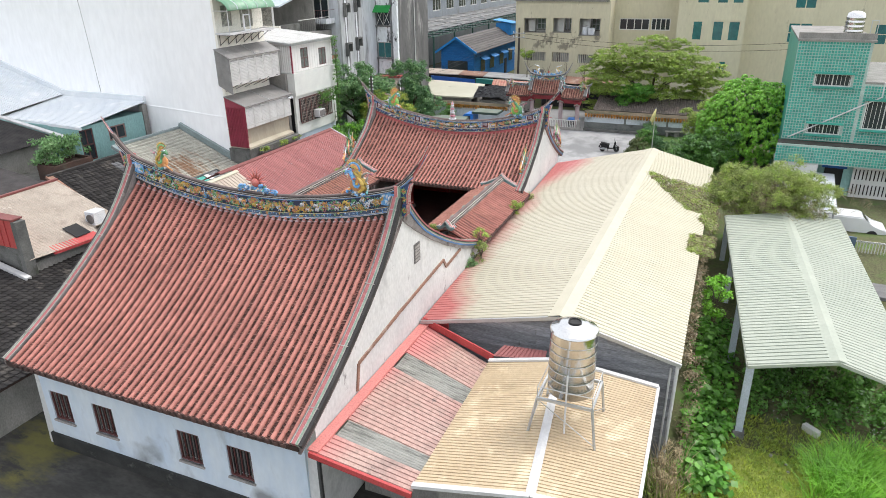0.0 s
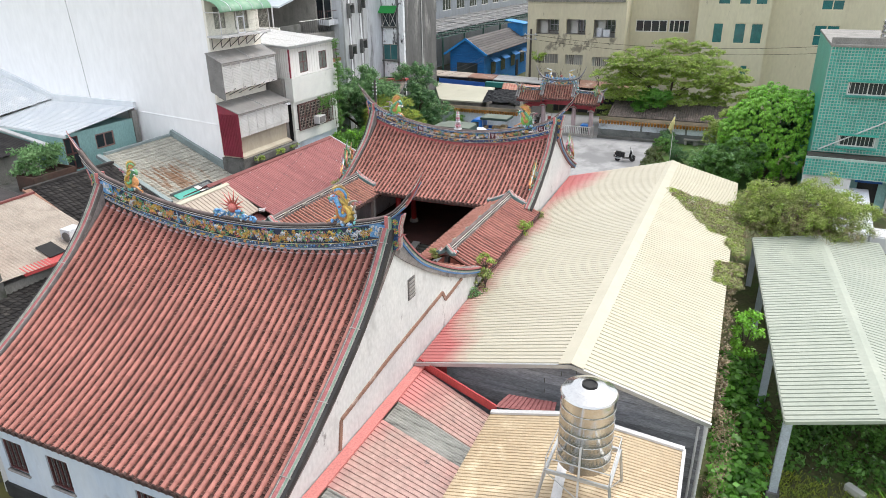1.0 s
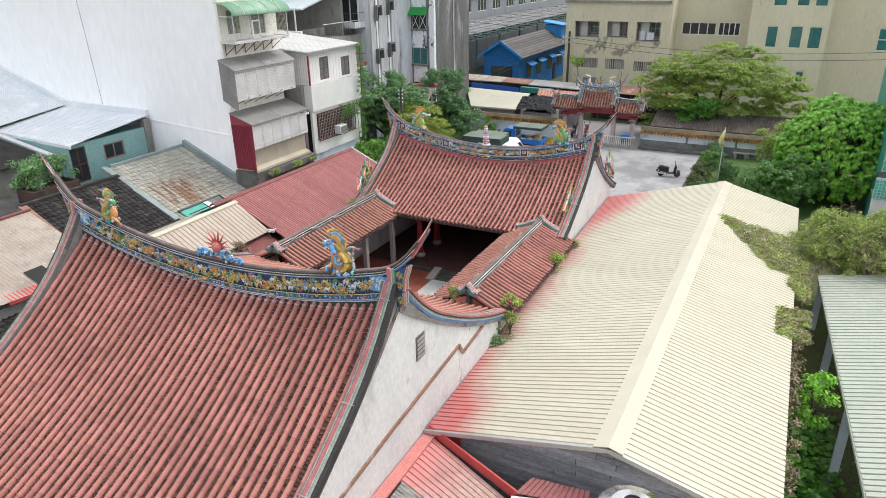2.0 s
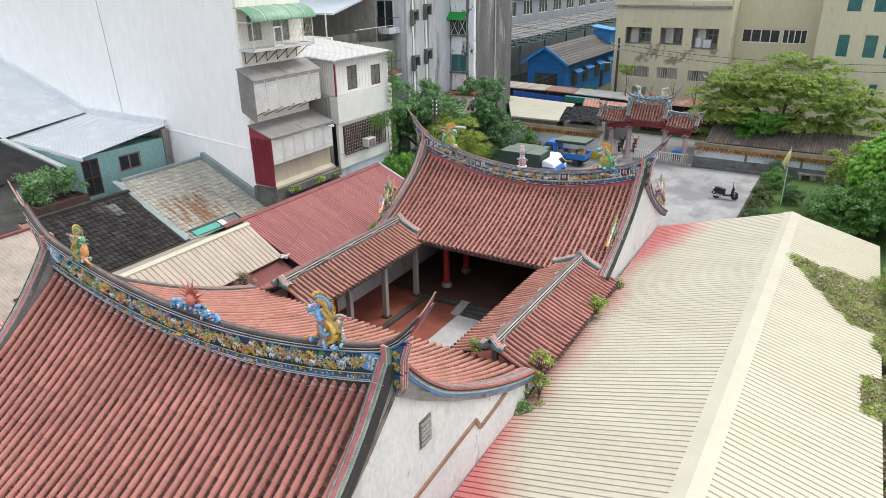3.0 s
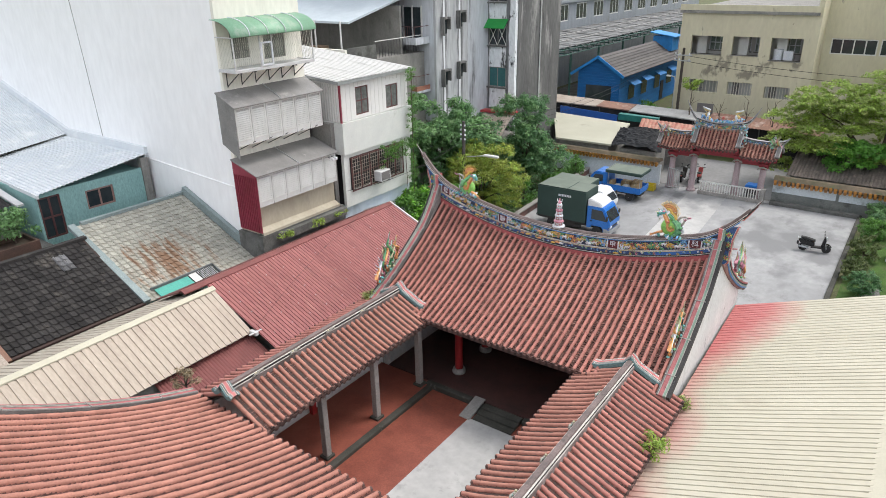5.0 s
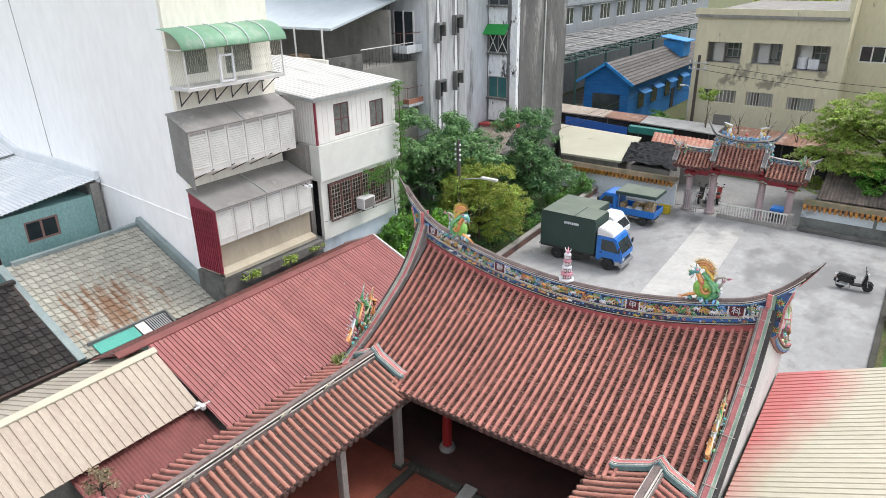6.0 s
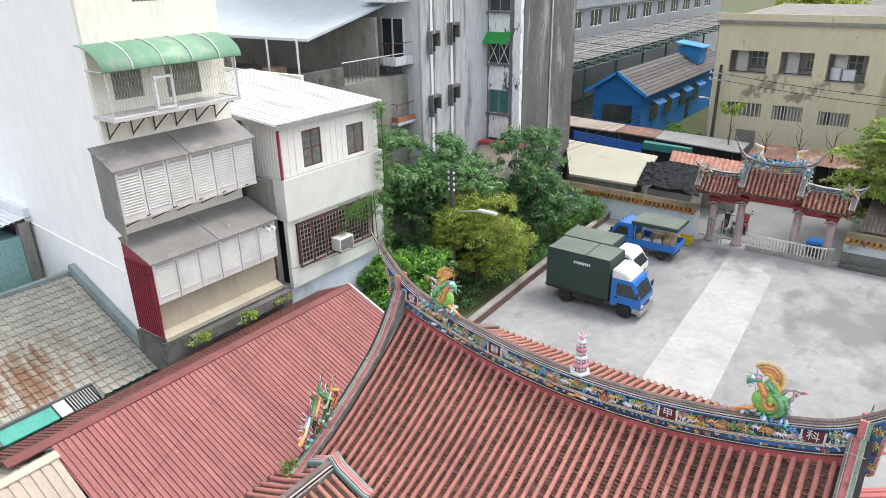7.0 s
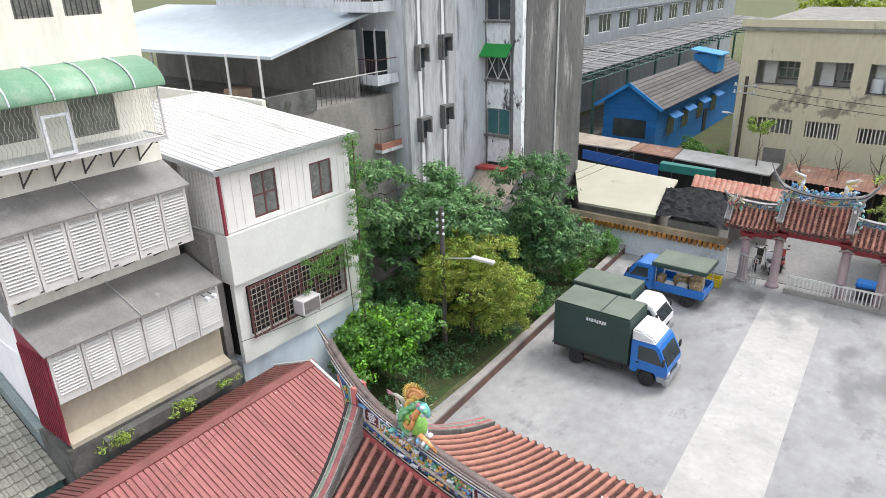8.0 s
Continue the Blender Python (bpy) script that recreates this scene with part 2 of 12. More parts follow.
DARK_WOOD = mat("dark_timber", (0.06, 0.035, 0.03), (0.04, 0.025, 0.02), 0.7)
STONE = mat("grey_stone", (0.36, 0.34, 0.32), (0.27, 0.26, 0.245), 0.85, stain=(0.15, 0.15, 0.14), stain_at=0.62)
MOSS_STONE = mat("mossy_kerb_stone", (0.075, 0.072, 0.062), (0.045, 0.046, 0.038), 0.9, stain=(0.13, 0.125, 0.105), stain_scale=2.5, stain_at=0.6)
# darker copy of the red floor tile: shade under the hall roofs is painted in
HALL_FLOOR = mat("shade_toned_hall_floor", (0.105, 0.048, 0.042), (0.065, 0.035, 0.032), 0.6, stain=(0.045, 0.03, 0.03), stain_at=0.52, stain_soft=0.2)
COURT_RED = mat("red_floor_tile", (0.29, 0.085, 0.055), (0.22, 0.06, 0.04), 0.55, stain=(0.19, 0.07, 0.05), stain_scale=0.9, stain_at=0.57, stain_soft=0.25, rnd=0.12)
CONCRETE = mat("yard_concrete", (0.36, 0.363, 0.364), (0.305, 0.308, 0.309), 0.85, scale=0.3, fine=2.2, fine_amount=0.14, stain=(0.22, 0.223, 0.227), stain_scale=0.2, stain_at=0.45, stain_soft=0.32, stretch=(1.0, 0.7, 1), stain2=(0.225, 0.226, 0.226), stain2_scale=0.8, stain2_at=0.56)
CONCRETE_LIGHT = mat("light_concrete_strip", (0.475, 0.472, 0.46), (0.405, 0.402, 0.394), 0.85, scale=0.6, fine=3, fine_amount=0.1, stain=(0.30, 0.30, 0.293), stain_scale=0.35, stain_at=0.52, stain_soft=0.25, stain2=(0.34, 0.338, 0.33), stain2_scale=1.4, stain2_at=0.58)
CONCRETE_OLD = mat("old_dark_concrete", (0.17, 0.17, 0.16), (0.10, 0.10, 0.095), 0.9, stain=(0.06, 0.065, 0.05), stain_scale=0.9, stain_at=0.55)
ASPHALT = mat("asphalt", (0.20, 0.20, 0.20), (0.15, 0.15, 0.15), 0.9)
SHED_CREAM = mat("cream_sheet_metal", (0.53, 0.50, 0.385), (0.495, 0.46, 0.35), 0.5, scale=0.4, fine=5, fine_amount=0.07, stain=(0.492, 0.426, 0.312), stain_scale=0.6, stain_at=0.62, bump=0.05, stretch=(0.5, 1.5, 1))
SHED_CAP = mat("cream_ridge_cap", (0.50, 0.475, 0.375), (0.46, 0.435, 0.34), 0.45, fine_amount=0.06, bump=0.05)
TAN_SHEET = mat("tan_sheet_metal", (0.510, 0.408, 0.272), (0.459, 0.357, 0.230), 0.55, scale=0.5, fine=6, fine_amount=0.12, stain=(0.663, 0.561, 0.391), stain_scale=0.9, stain_at=0.55, bump=0.06)
PINK_SHEET = mat("faded_red_sheet_metal", (0.44, 0.27, 0.235), (0.47, 0.33, 0.285), 0.6, scale=0.7, fine=6, stain=(0.20, 0.15, 0.135), stain_scale=0.55, stain_at=0.52, stain_soft=0.22, bump=0.08, stain2=(0.17, 0.13, 0.12), stain2_scale=2.6, stain2_at=0.6)
GREY_SHEET = mat("grey_plastic_sheet", (0.34, 0.34, 0.31), (0.22, 0.22, 0.20), 0.5, scale=2.0, stain=(0.10, 0.10, 0.09), stain_scale=2.0, stretch=(0.4, 2.5, 1))
RED_PAINT = mat("red_painted_steel", (0.50, 0.08, 0.08), (0.42, 0.06, 0.06), 0.5)
PALE_GREEN_SHEET = mat("pale_green_sheet_metal", (0.38, 0.41, 0.345), (0.335, 0.37, 0.31), 0.55, scale=0.4, fine=5, fine_amount=0.1, stain=(0.306, 0.348, 0.297), stain_scale=0.5, stain_at=0.6, stain_soft=0.25)
STAINLESS = mat("stainless_steel", (0.66, 0.66, 0.65), (0.6, 0.6, 0.59), 0.16, 1.0, bump=0.05, fine_amount=0.05)
GALV = mat("galvanised_steel", (0.52, 0.54, 0.55), (0.44, 0.46, 0.47), 0.42, 0.7, fine_amount=0.1, bump=0.05)
WHITE_METAL = mat("white_flashing", (0.62, 0.62, 0.62), (0.52, 0.52, 0.52), 0.45, fine_amount=0.1, bump=0.05)
WOOD_WALL = mat("weathered_grey_boards", (0.34, 0.345, 0.365), (0.21, 0.215, 0.235), 0.85, rnd=0.3, scale=1.0, fine=14, fine_amount=0.4, stretch=(0.5, 3, 3))
RED_ROOF = mat("red_corrugated_roof", (0.36, 0.135, 0.128), (0.29, 0.103, 0.10), 0.6, scale=0.6, fine=6, stain=(0.24, 0.09, 0.085), stain_scale=1.6, stain_at=0.57, stain_soft=0.14, bump=0.08, stretch=(0.28, 2.6, 0.28), stain2=(0.38, 0.165, 0.15), stain2_scale=2.1, stain2_at=0.58)
RED_OLD = mat("dirty_red_sheet", (0.20, 0.07, 0.062), (0.14, 0.055, 0.048), 0.75, scale=0.8, stain=(0.10, 0.06, 0.05), stain_scale=1.3, stain_at=0.52, stain_soft=0.2, stretch=(0.5, 1.6, 0.5))
RED_CAP = mat("dark_red_ridge_cap", (0.22, 0.07, 0.065), (0.17, 0.055, 0.05), 0.6)
TOWER_WHITE = mat("white_render", (0.93, 0.935, 0.94), (0.91, 0.915, 0.92), 0.85, scale=0.15, fine=3, fine_amount=0.05, stain=(0.87, 0.875, 0.885), stain_scale=0.25, stain_at=0.6, stain_soft=0.3, stretch=(1, 1, 0.3), bump=0.06)
TOWER_CREAM = mat("cream_render", (0.86, 0.84, 0.76), (0.80, 0.78, 0.70), 0.85, scale=0.4, fine=5, fine_amount=0.08, stain=(0.55, 0.52, 0.44), stain_scale=0.6, stain_at=0.62, stain_soft=0.2, stretch=(1, 1, 0.3), bump=0.08)
HOUSE_WHITE = mat("white_corrugated_cladding", (0.76, 0.76, 0.73), (0.71, 0.71, 0.69), 0.6, fine_amount=0.06, bump=0.05)
HOUSE_PALE = mat("pale_green_white_panel", (0.68, 0.70, 0.66), (0.62, 0.64, 0.61), 0.6, fine_amount=0.08, stain=(0.45, 0.47, 0.42), stain_scale=0.7, stain_at=0.64)
GREY_CONC = mat("grey_concrete_wall", (0.30, 0.29, 0.27), (0.22, 0.215, 0.20), 0.85, stain=(0.11, 0.11, 0.10), stain_scale=0.9, stain_at=0.56, stain_soft=0.2, stretch=(1, 1, 0.5))
AWNING_GREY = mat("grey_awning_sheet", (0.26, 0.255, 0.245), (0.20, 0.195, 0.19), 0.5, fine_amount=0.15, stain=(0.36, 0.35, 0.33), stain_scale=1.0, stain_at=0.6)
AWNING_GREEN = mat("green_awning_sheet", (0.17, 0.34, 0.22), (0.22, 0.40, 0.27), 0.4, fine_amount=0.15, stain=(0.32, 0.42, 0.33), stain_scale=1.2, stain_at=0.56)
LOUVRE = mat("white_louvre", (0.66, 0.66, 0.64), (0.58, 0.58, 0.56), 0.5, fine_amount=0.08, bump=0.05)
MAROON = mat("maroon_sheet", (0.30, 0.045, 0.075), (0.25, 0.04, 0.06), 0.5)
BROWN_FRAME = mat("brown_window_frame", (0.13, 0.05, 0.045), (0.1, 0.04, 0.04), 0.5)
# near-black for unlit rooms and openings: their darkness is put into the colour
DARK = mat("unlit_interior_black", (0.02, 0.02, 0.022), (0.03, 0.03, 0.03), 0.9)
DARK_STEEL = mat("dark_steel", (0.10, 0.10, 0.10), (0.07, 0.07, 0.07), 0.5, 0.4)
RUBBER = mat("black_rubber", (0.025, 0.025, 0.026), (0.035, 0.035, 0.035), 0.8)


# ---- ground ----
def ground_z(y):
    """The land rises gently from behind the temple to the forecourt."""
    t = min(1, max(0, (y - 24) / 23))
    return -1.8 + 1.8 * t * t * (3 - 2 * t)


GROUND_MAT = mat("soil_and_weeds", (0.10, 0.11, 0.045), (0.13, 0.12, 0.07), 0.95, scale=0.5, fine=9, fine_amount=0.5, stain=(0.08, 0.14, 0.03), stain_scale=0.5, stain_at=0.48, stain_soft=0.2, bump=0.5)
xs = [-900, -300, -120, -70, -50, -30, -10, 0, 4, 10, 20, 40, 80, 200, 900]
ys = [-400, -100, -30, 0, 10, 18, 24, 26, 28, 30, 32, 34, 36, 38, 40, 42, 44, 46, 48, 55, 70, 90, 120, 200, 400, 1200]
gv = [(x, y, ground_z(y) - 0.03) for y in ys for x in xs]
gf = [(j * len(xs) + i, j * len(xs) + i + 1, (j + 1) * len(xs) + i + 1, (j + 1) * len(xs) + i) for j in range(len(ys) - 1) for i in range(len(xs) - 1)]
tagged(raw("ground", gv, gf, GROUND_MAT), "weedy soil ground round the temple and houses", "ground", kind="structure")

LANE = mat("pale_lane_concrete", (0.27, 0.27, 0.268), (0.22, 0.22, 0.22), 0.9, scale=0.4, fine=4, fine_amount=0.15)
yard = boxes((-27.6, -8.1, 45.5, 69.85, -0.4, 0.0))
tagged(part("forecourt_pavement", yard, CONCRETE), "grey stained concrete paving of the temple forecourt", "pavement", kind="structure")
tagged(part("pale_paving_strip", slab([(-18.4, 46.5, 0.006), (-15.55, 46.5, 0.006), (-16.5, 69.0, 0.006), (-19.2, 69.0, 0.006)], 0.03), CONCRETE_LIGHT),
       "pale dry concrete strip leading to the gate", "pavement", kind="structure")
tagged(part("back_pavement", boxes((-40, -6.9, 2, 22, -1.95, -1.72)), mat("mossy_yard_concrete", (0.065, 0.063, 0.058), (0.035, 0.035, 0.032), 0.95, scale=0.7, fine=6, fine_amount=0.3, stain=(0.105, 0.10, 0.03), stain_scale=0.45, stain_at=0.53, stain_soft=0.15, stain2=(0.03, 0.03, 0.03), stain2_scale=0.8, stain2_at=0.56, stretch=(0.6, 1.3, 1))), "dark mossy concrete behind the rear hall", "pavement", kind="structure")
tagged(part("road", boxes((-120, 60, 69.9, 78.9, -0.3, 0.02)), LANE), "grey asphalt lane beyond the gate", "road", kind="structure")
tagged(part("side_road", boxes((5.5, 22, 38, 56.5, -1.2, -0.45)), ASPHALT), "grey asphalt side street by the green house", "road", kind="structure")

CX = -16.93


# ---- tiled roofs ----
def slope(xc, ye, ze, yr, zr, sag=0.66, ridge_rise=0.02, eave_rise=0.0018, tail=0.0):
    """A roof face, by x and by v from eave (0) to ridge (1): hollow in section, swept up towards its ends."""
    def at(x, v):
        u = x - xc
        e = ze + eave_rise * u * u
        r = zr + ridge_rise * u * u + tail * max(0, abs(u) - 4.3) ** 2
        return Vector((x, ye + (yr - ye) * v, e + (r - e) * (sag * v + (1 - sag) * v * v)))
    return at


def cover_template(n=8):
    """A half-round tile on short upright sides, slightly wider at its lower end."""
    vs, fs = [], []
    for y, r in ((-0.04, 1.05), (1.0, 0.92)):
        for k in range(n + 1):
            a = math.pi * k / n
            vs.append((-math.cos(a) * r, y, 0.3 + math.sin(a) * r * 1.0))
        vs.append((r, y, -0.4))
        vs.append((-r, y, -0.4))
    k = n + 3
    for i in range(n):
        fs.append((i, i + 1, k + i + 1, k + i))
    fs.append((n, n + 1, k + n + 1, k + n))
    fs.append((n + 2, 0, k, k + n + 2))
    vs += vs[:k]
    fs.append((2 * k + n + 2,) + tuple(2 * k + i for i in range(n + 1, -1, -1)))
    return np.array(vs), fs


COVER_V, COVER_F = cover_template()


def tile_frame(at, x, v0, v1, flip):
    p0, p1 = at(x, v0), at(x, v1)
    along = p1 - p0
    length = along.length
    along.normalize()
    across = (at(x + 0.02, v0) - at(x - 0.02, v0)).normalized() * flip
    normal = across.cross(along).normalized()
    across = along.cross(normal)
    return p0, across, along, normal, length


def tiled_face(parent, at, x0, x1, cols, rows, radius, cover, pan, flip=1, singles=(), caps=True, name="cover_tile", laps=3):
    """Rows of round cover tiles over lapped pan tiles. singles: the columns whose tiles are pieces of their own."""
    dx = (x1 - x0) / cols
    cv, cf, pv, pf, ps = [], [], [], [], []
    rng = random.Random(cols * 31 + rows)
    single = set(singles)
    shared = None
    me_v = COVER_V * (radius, 1, radius)
    for i in range(cols + 1):
        x = x0 + i * dx + rng.uniform(-0.012, 0.012)
        shift = rng.uniform(-0.12, 0.12) / rows
        bend = rng.uniform(-0.018, 0.018)
        for j in range(rows):
            v0 = max(0, j / rows + (shift if j else 0))
            v1 = min(1, (j + 1) / rows + (shift if j < rows - 1 else 0))
            sway = bend * math.sin(math.pi * v0) + rng.uniform(-0.005, 0.005)
            p, a, b, n, length = tile_frame(at, x + sway, v0, v1, flip)
            n_off = 0.012 + rng.uniform(0.0, 0.012)
            if i in single:
                if shared is None:
                    unit = length * 1.03
                    shared = bpy.data.meshes.new(name)
                    shared.from_pydata([tuple(v) for v in me_v * (1, unit, 1)], [], COVER_F)
                    shared.materials.append(cover)
                    shared.polygons.foreach_set("use_smooth", [k < 10 for k in range(len(COVER_F))])
                m = Matrix.Identity(4)
                for r in range(3):
                    m[r][0], m[r][1], m[r][2], m[r][3] = a[r], b[r] * length * 1.03 / unit, n[r], p[r] + n[r] * n_off
                piece(name, shared, m, parent)
            else:
                base = len(cv)
                w = me_v @ np.array([a, b * length * 1.03, n]) + np.array(p + n * n_off)
                cv.extend(map(tuple, w))
                cf.extend(tuple(base + k for k in f) for f in COVER_F)
            if i < cols:
                q, a2, b2, n2, l2 = tile_frame(at, x + dx / 2, j / rows, (j + 1) / rows, flip)
                w = a2 * dx / 2
                mid = n2 * -0.022
                for g in range(laps):
                    base = len(pv)
                    lift = 0.042 + rng.uniform(-0.012, 0.018)
                    skew = b2 * rng.uniform(-0.016, 0.016)
                    q0 = q + b2 * (l2 * (g + rng.uniform(-0.08, 0.08)) / laps - 0.015)
                    q1 = q + b2 * l2 * (g + 1.0) / laps
                    lo = q0 + n2 * lift
                    pv.extend([lo - w + skew, lo + mid, lo + w - skew, q1 - w, q1 + mid, q1 + w, q0 - w + skew, q0 + mid, q0 + w - skew])
                    pf.extend([(base, base + 1, base + 4, base + 3), (base + 1, base + 2, base + 5, base + 4), (base + 6, base + 7, base + 1, base), (base + 7, base + 8, base + 2, base + 1)])
                    ps.extend([0, 0, 1 if rng.random() < 0.72 else 0, 1 if rng.random() < 0.72 else 0])
    if cv:
        ob = raw("cover_tiles", cv, cf, cover, parent)
        tagged(ob, kind="stuff")
        ob.data.polygons.foreach_set("use_smooth", [k % len(COVER_F) < 10 for k in range(len(ob.data.polygons))])
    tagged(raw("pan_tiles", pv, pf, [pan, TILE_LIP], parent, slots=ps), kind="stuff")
    if caps:
        bm = bmesh.new()
        for i in range(cols + 1):
            p, a, b, n, length = tile_frame(at, x0 + i * dx, 0, 0.02, flip)
            rod(bm, p - b * 0.05 + n * 0.03, p + b * 0.03 + n * 0.03, radius * 1.12, n=10)
            if i < cols:
                c = p + a * dx / 2 - b * 0.06
                lip = [c - a * dx * 0.42 + n * 0.01, c + a * dx * 0.42 + n * 0.01, c + a * dx * 0.26 - Vector((0, 0, 0.10)), c - Vector((0, 0, 0.14)), c - a * dx * 0.26 - Vector((0, 0, 0.10))]
                f = [bm.verts.new(v) for v in lip]
                g = [bm.verts.new(v + b * 0.03) for v in lip]
                bm.faces.new(f)
                bm.faces.new(g[::-1])
                for k in range(5):
                    bm.faces.new((f[k], g[k], g[(k + 1) % 5], f[(k + 1) % 5]))
        tagged(part("eave_tile_ends", bm, EAVE_DARK, parent, "dark weathered round tile ends and drip tiles"), kind="stuff")


def under_face(parent, at, x0, x1, thick, material, name="roof_boarding", n=14, m=8):
    """The boarding under the tiles."""
    vs, fs = [], []
    for layer in (0.02, thick):
        for j in range(m + 1):
            for i in range(n + 1):
                p = at(x0 + (x1 - x0) * i / n, j / m)
                vs.append((p.x, p.y, p.z - layer))
    k = (n + 1) * (m + 1)
    for j in range(m):
        for i in range(n):
            a = j * (n + 1) + i
            fs.append((a, a + 1, a + n + 2, a + n + 1))
            fs.append((k + a, k + a + n + 1, k + a + n + 2, k + a + 1))
    for i in range(n):
        fs.append((i, k + i, k + i + 1, i + 1))
        t = m * (n + 1) + i
        fs.append((t, t + 1, k + t + 1, k + t))
    for j in range(m):
        a = j * (n + 1)
        fs.append((a, a + n + 1, k + a + n + 1, k + a))
        b = a + n
        fs.append((b, k + b, k + b + n + 1, b + n + 1))
    raw(name, vs, fs, material, parent)


# ---- ridges with carved panels and swallow tails ----
def ridge_curves(xc, z_mid, foot_mid, rise, tail, start=4.3):
    def top(x):
        u = abs(x - xc)
        return z_mid + rise * u * u + tail * max(0, u - start) ** 2
    def foot(x):
        u = abs(x - xc)
        return foot_mid + rise * u * u
    return top, foot


def ridge_band(parent, name, y, top, foot, f0, f1, half, x0, x1, material, label="", n=48):
    """A level course of the ridge between the heights f0 and f1 of its face."""
    bm = bmesh.new()
    prev = None
    for i in range(n + 1):
        x = x0 + (x1 - x0) * i / n
        a, b = foot(x), top(x)
        ring = [bm.verts.new((x, y + s * half, a + (b - a) * f)) for s, f in ((-1, f0), (1, f0), (1, f1), (-1, f1))]
        if prev:
            for j in range(4):
                bm.faces.new((prev[j], prev[(j + 1) % 4], ring[(j + 1) % 4], ring[j]))
        else:
            bm.faces.new(ring[::-1])
        prev = ring
    bm.faces.new(prev)
    return part(name, bm, material, parent, label)


def lump(bm, c, rx, ry, rz, m=None, seg=6):
    """A small rounded blob."""
    c = Vector(c)
    rings = []
    for lat in (-0.6, 0.0, 0.6):
        r = math.cos(lat * 1.2)
        rings.append([Vector((rx * r * math.cos(k * math.tau / seg), ry * math.sin(lat * 1.2), rz * r * math.sin(k * math.tau / seg))) for k in range(seg)])
    vs = [[bm.verts.new(c + ((m @ p) if m else p)) for p in ring] for ring in rings]
    for a, b in zip(vs, vs[1:]):
        for k in range(seg):
            bm.faces.new((a[k], b[k], b[(k + 1) % seg], a[(k + 1) % seg]))
    bm.faces.new(vs[0])
    bm.faces.new(vs[-1][::-1])


def carvings(parent, y, side, half, height_at, x0, x1, seed, step=0.21, skip=(), big=1.0):
    """Cut-porcelain flowers, leaves and scrolls standing out of a ridge's face, one mesh for each colour."""
    rng = random.Random(seed)
    sets = {k: bmesh.new() for k in ("blue", "white", "yellow", "green", "red", "pink", "orange")}
    yy = y + side * (half + 0.015)
    x = x0
    while x < x1:
        lo, hi = height_at(x)
        h = hi - lo
        g = min(h, 0.38) * big
        if any(abs(x - c) < w for c, w in skip):
            x += step * 0.5
            continue
        kind = rng.choice(("flower", "flower", "cloud", "leaves", "leaves", "figure"))
        zc = lo + h * rng.uniform(0.18, 0.82)
        if kind == "flower":
            col = rng.choice(("yellow", "yellow", "red", "pink", "orange", "white", "blue"))
            r = g * rng.uniform(0.14, 0.25)
            for k in range(9):
                a = k * math.tau / 9
                lump(sets[col], (x + r * math.cos(a), yy, zc + r * math.sin(a)), r * 0.55, 0.035, r * 0.2, Matrix.Rotation(-a, 3, 'Y'), 5)
            lump(sets["orange" if col == "yellow" else "yellow"], (x, yy + side * 0.03, zc), r * 0.34, 0.03, r * 0.34, None, 5)
            for k in range(6):
                a = rng.uniform(0, math.tau)
                lump(sets["green"], (x + r * 1.9 * math.cos(a), yy, zc + r * 1.7 * math.sin(a)), r * 0.6, 0.025, r * 0.17, Matrix.Rotation(-a, 3, 'Y'), 4)
        elif kind == "cloud":
            for k in range(3):
                cx, cz, r = x + rng.uniform(-0.1, 0.1), lo + h * rng.uniform(0.2, 0.8), g * rng.uniform(0.08, 0.15)
                a0 = rng.uniform(0, math.tau)
                curl = [(cx + r * (1 - q / 9) * math.cos(a0 + q * 0.75), yy + side * 0.01, cz + r * (1 - q / 9) * math.sin(a0 + q * 0.75)) for q in range(8)]
                sweep(sets[rng.choice(("blue", "blue", "white"))], curl, [0.024 - 0.002 * q for q in range(8)], 4)
        elif kind == "leaves":
            a0 = rng.uniform(0, math.tau)
            cx, cz = x + rng.uniform(-0.05, 0.05), lo + h * rng.uniform(0.12, 0.88)
            col = rng.choice(("green", "green", "yellow"))
            for k in range(9):
                a = a0 + (k - 4) * 0.34
                q = g * 0.2
                lump(sets[col], (cx + q * math.cos(a), yy + side * 0.012, cz + q * math.sin(a)), q * 0.8, 0.022, q * 0.14, Matrix.Rotation(-a, 3, 'Y'), 4)
            lump(sets[rng.choice(("pink", "orange", "white"))], (cx, yy + side * 0.03, cz), g * 0.07, 0.04, g * 0.07, None, 5)
        else:
            col = rng.choice(("white", "yellow", "orange", "white"))
            sweep(sets[col], [(x - 0.1, yy, zc - g * 0.1), (x - 0.03, yy + side * 0.03, zc + g * 0.08), (x + 0.05, yy + side * 0.03, zc), (x + 0.1, yy + side * 0.02, zc + g * 0.2)], [0.03, 0.04, 0.035, 0.015], 5)
            for k in range(4):
                p = (x - 0.08 + k * 0.05, yy + side * 0.02, zc)
                sweep(sets[col], [p, (p[0] + rng.uniform(-0.03, 0.03), yy + side * 0.03, zc - g * 0.22)], [0.016, 0.008], 4)
            for k in range(4):
                lump(sets[rng.choice(("blue", "green", "pink"))], (x + rng.uniform(-0.15, 0.15), yy, lo + h * rng.uniform(0.1, 0.9)), g * 0.1, 0.03, g * 0.04, Matrix.Rotation(rng.uniform(0, 3), 3, 'Y'), 5)
        x += step * rng.uniform(0.8, 1.25)
    mats = {"blue": C_BLUE, "white": C_WHITE, "yellow": C_YELLOW, "green": C_GREEN, "red": C_RED, "pink": C_PINK, "orange": C_ORANGE}
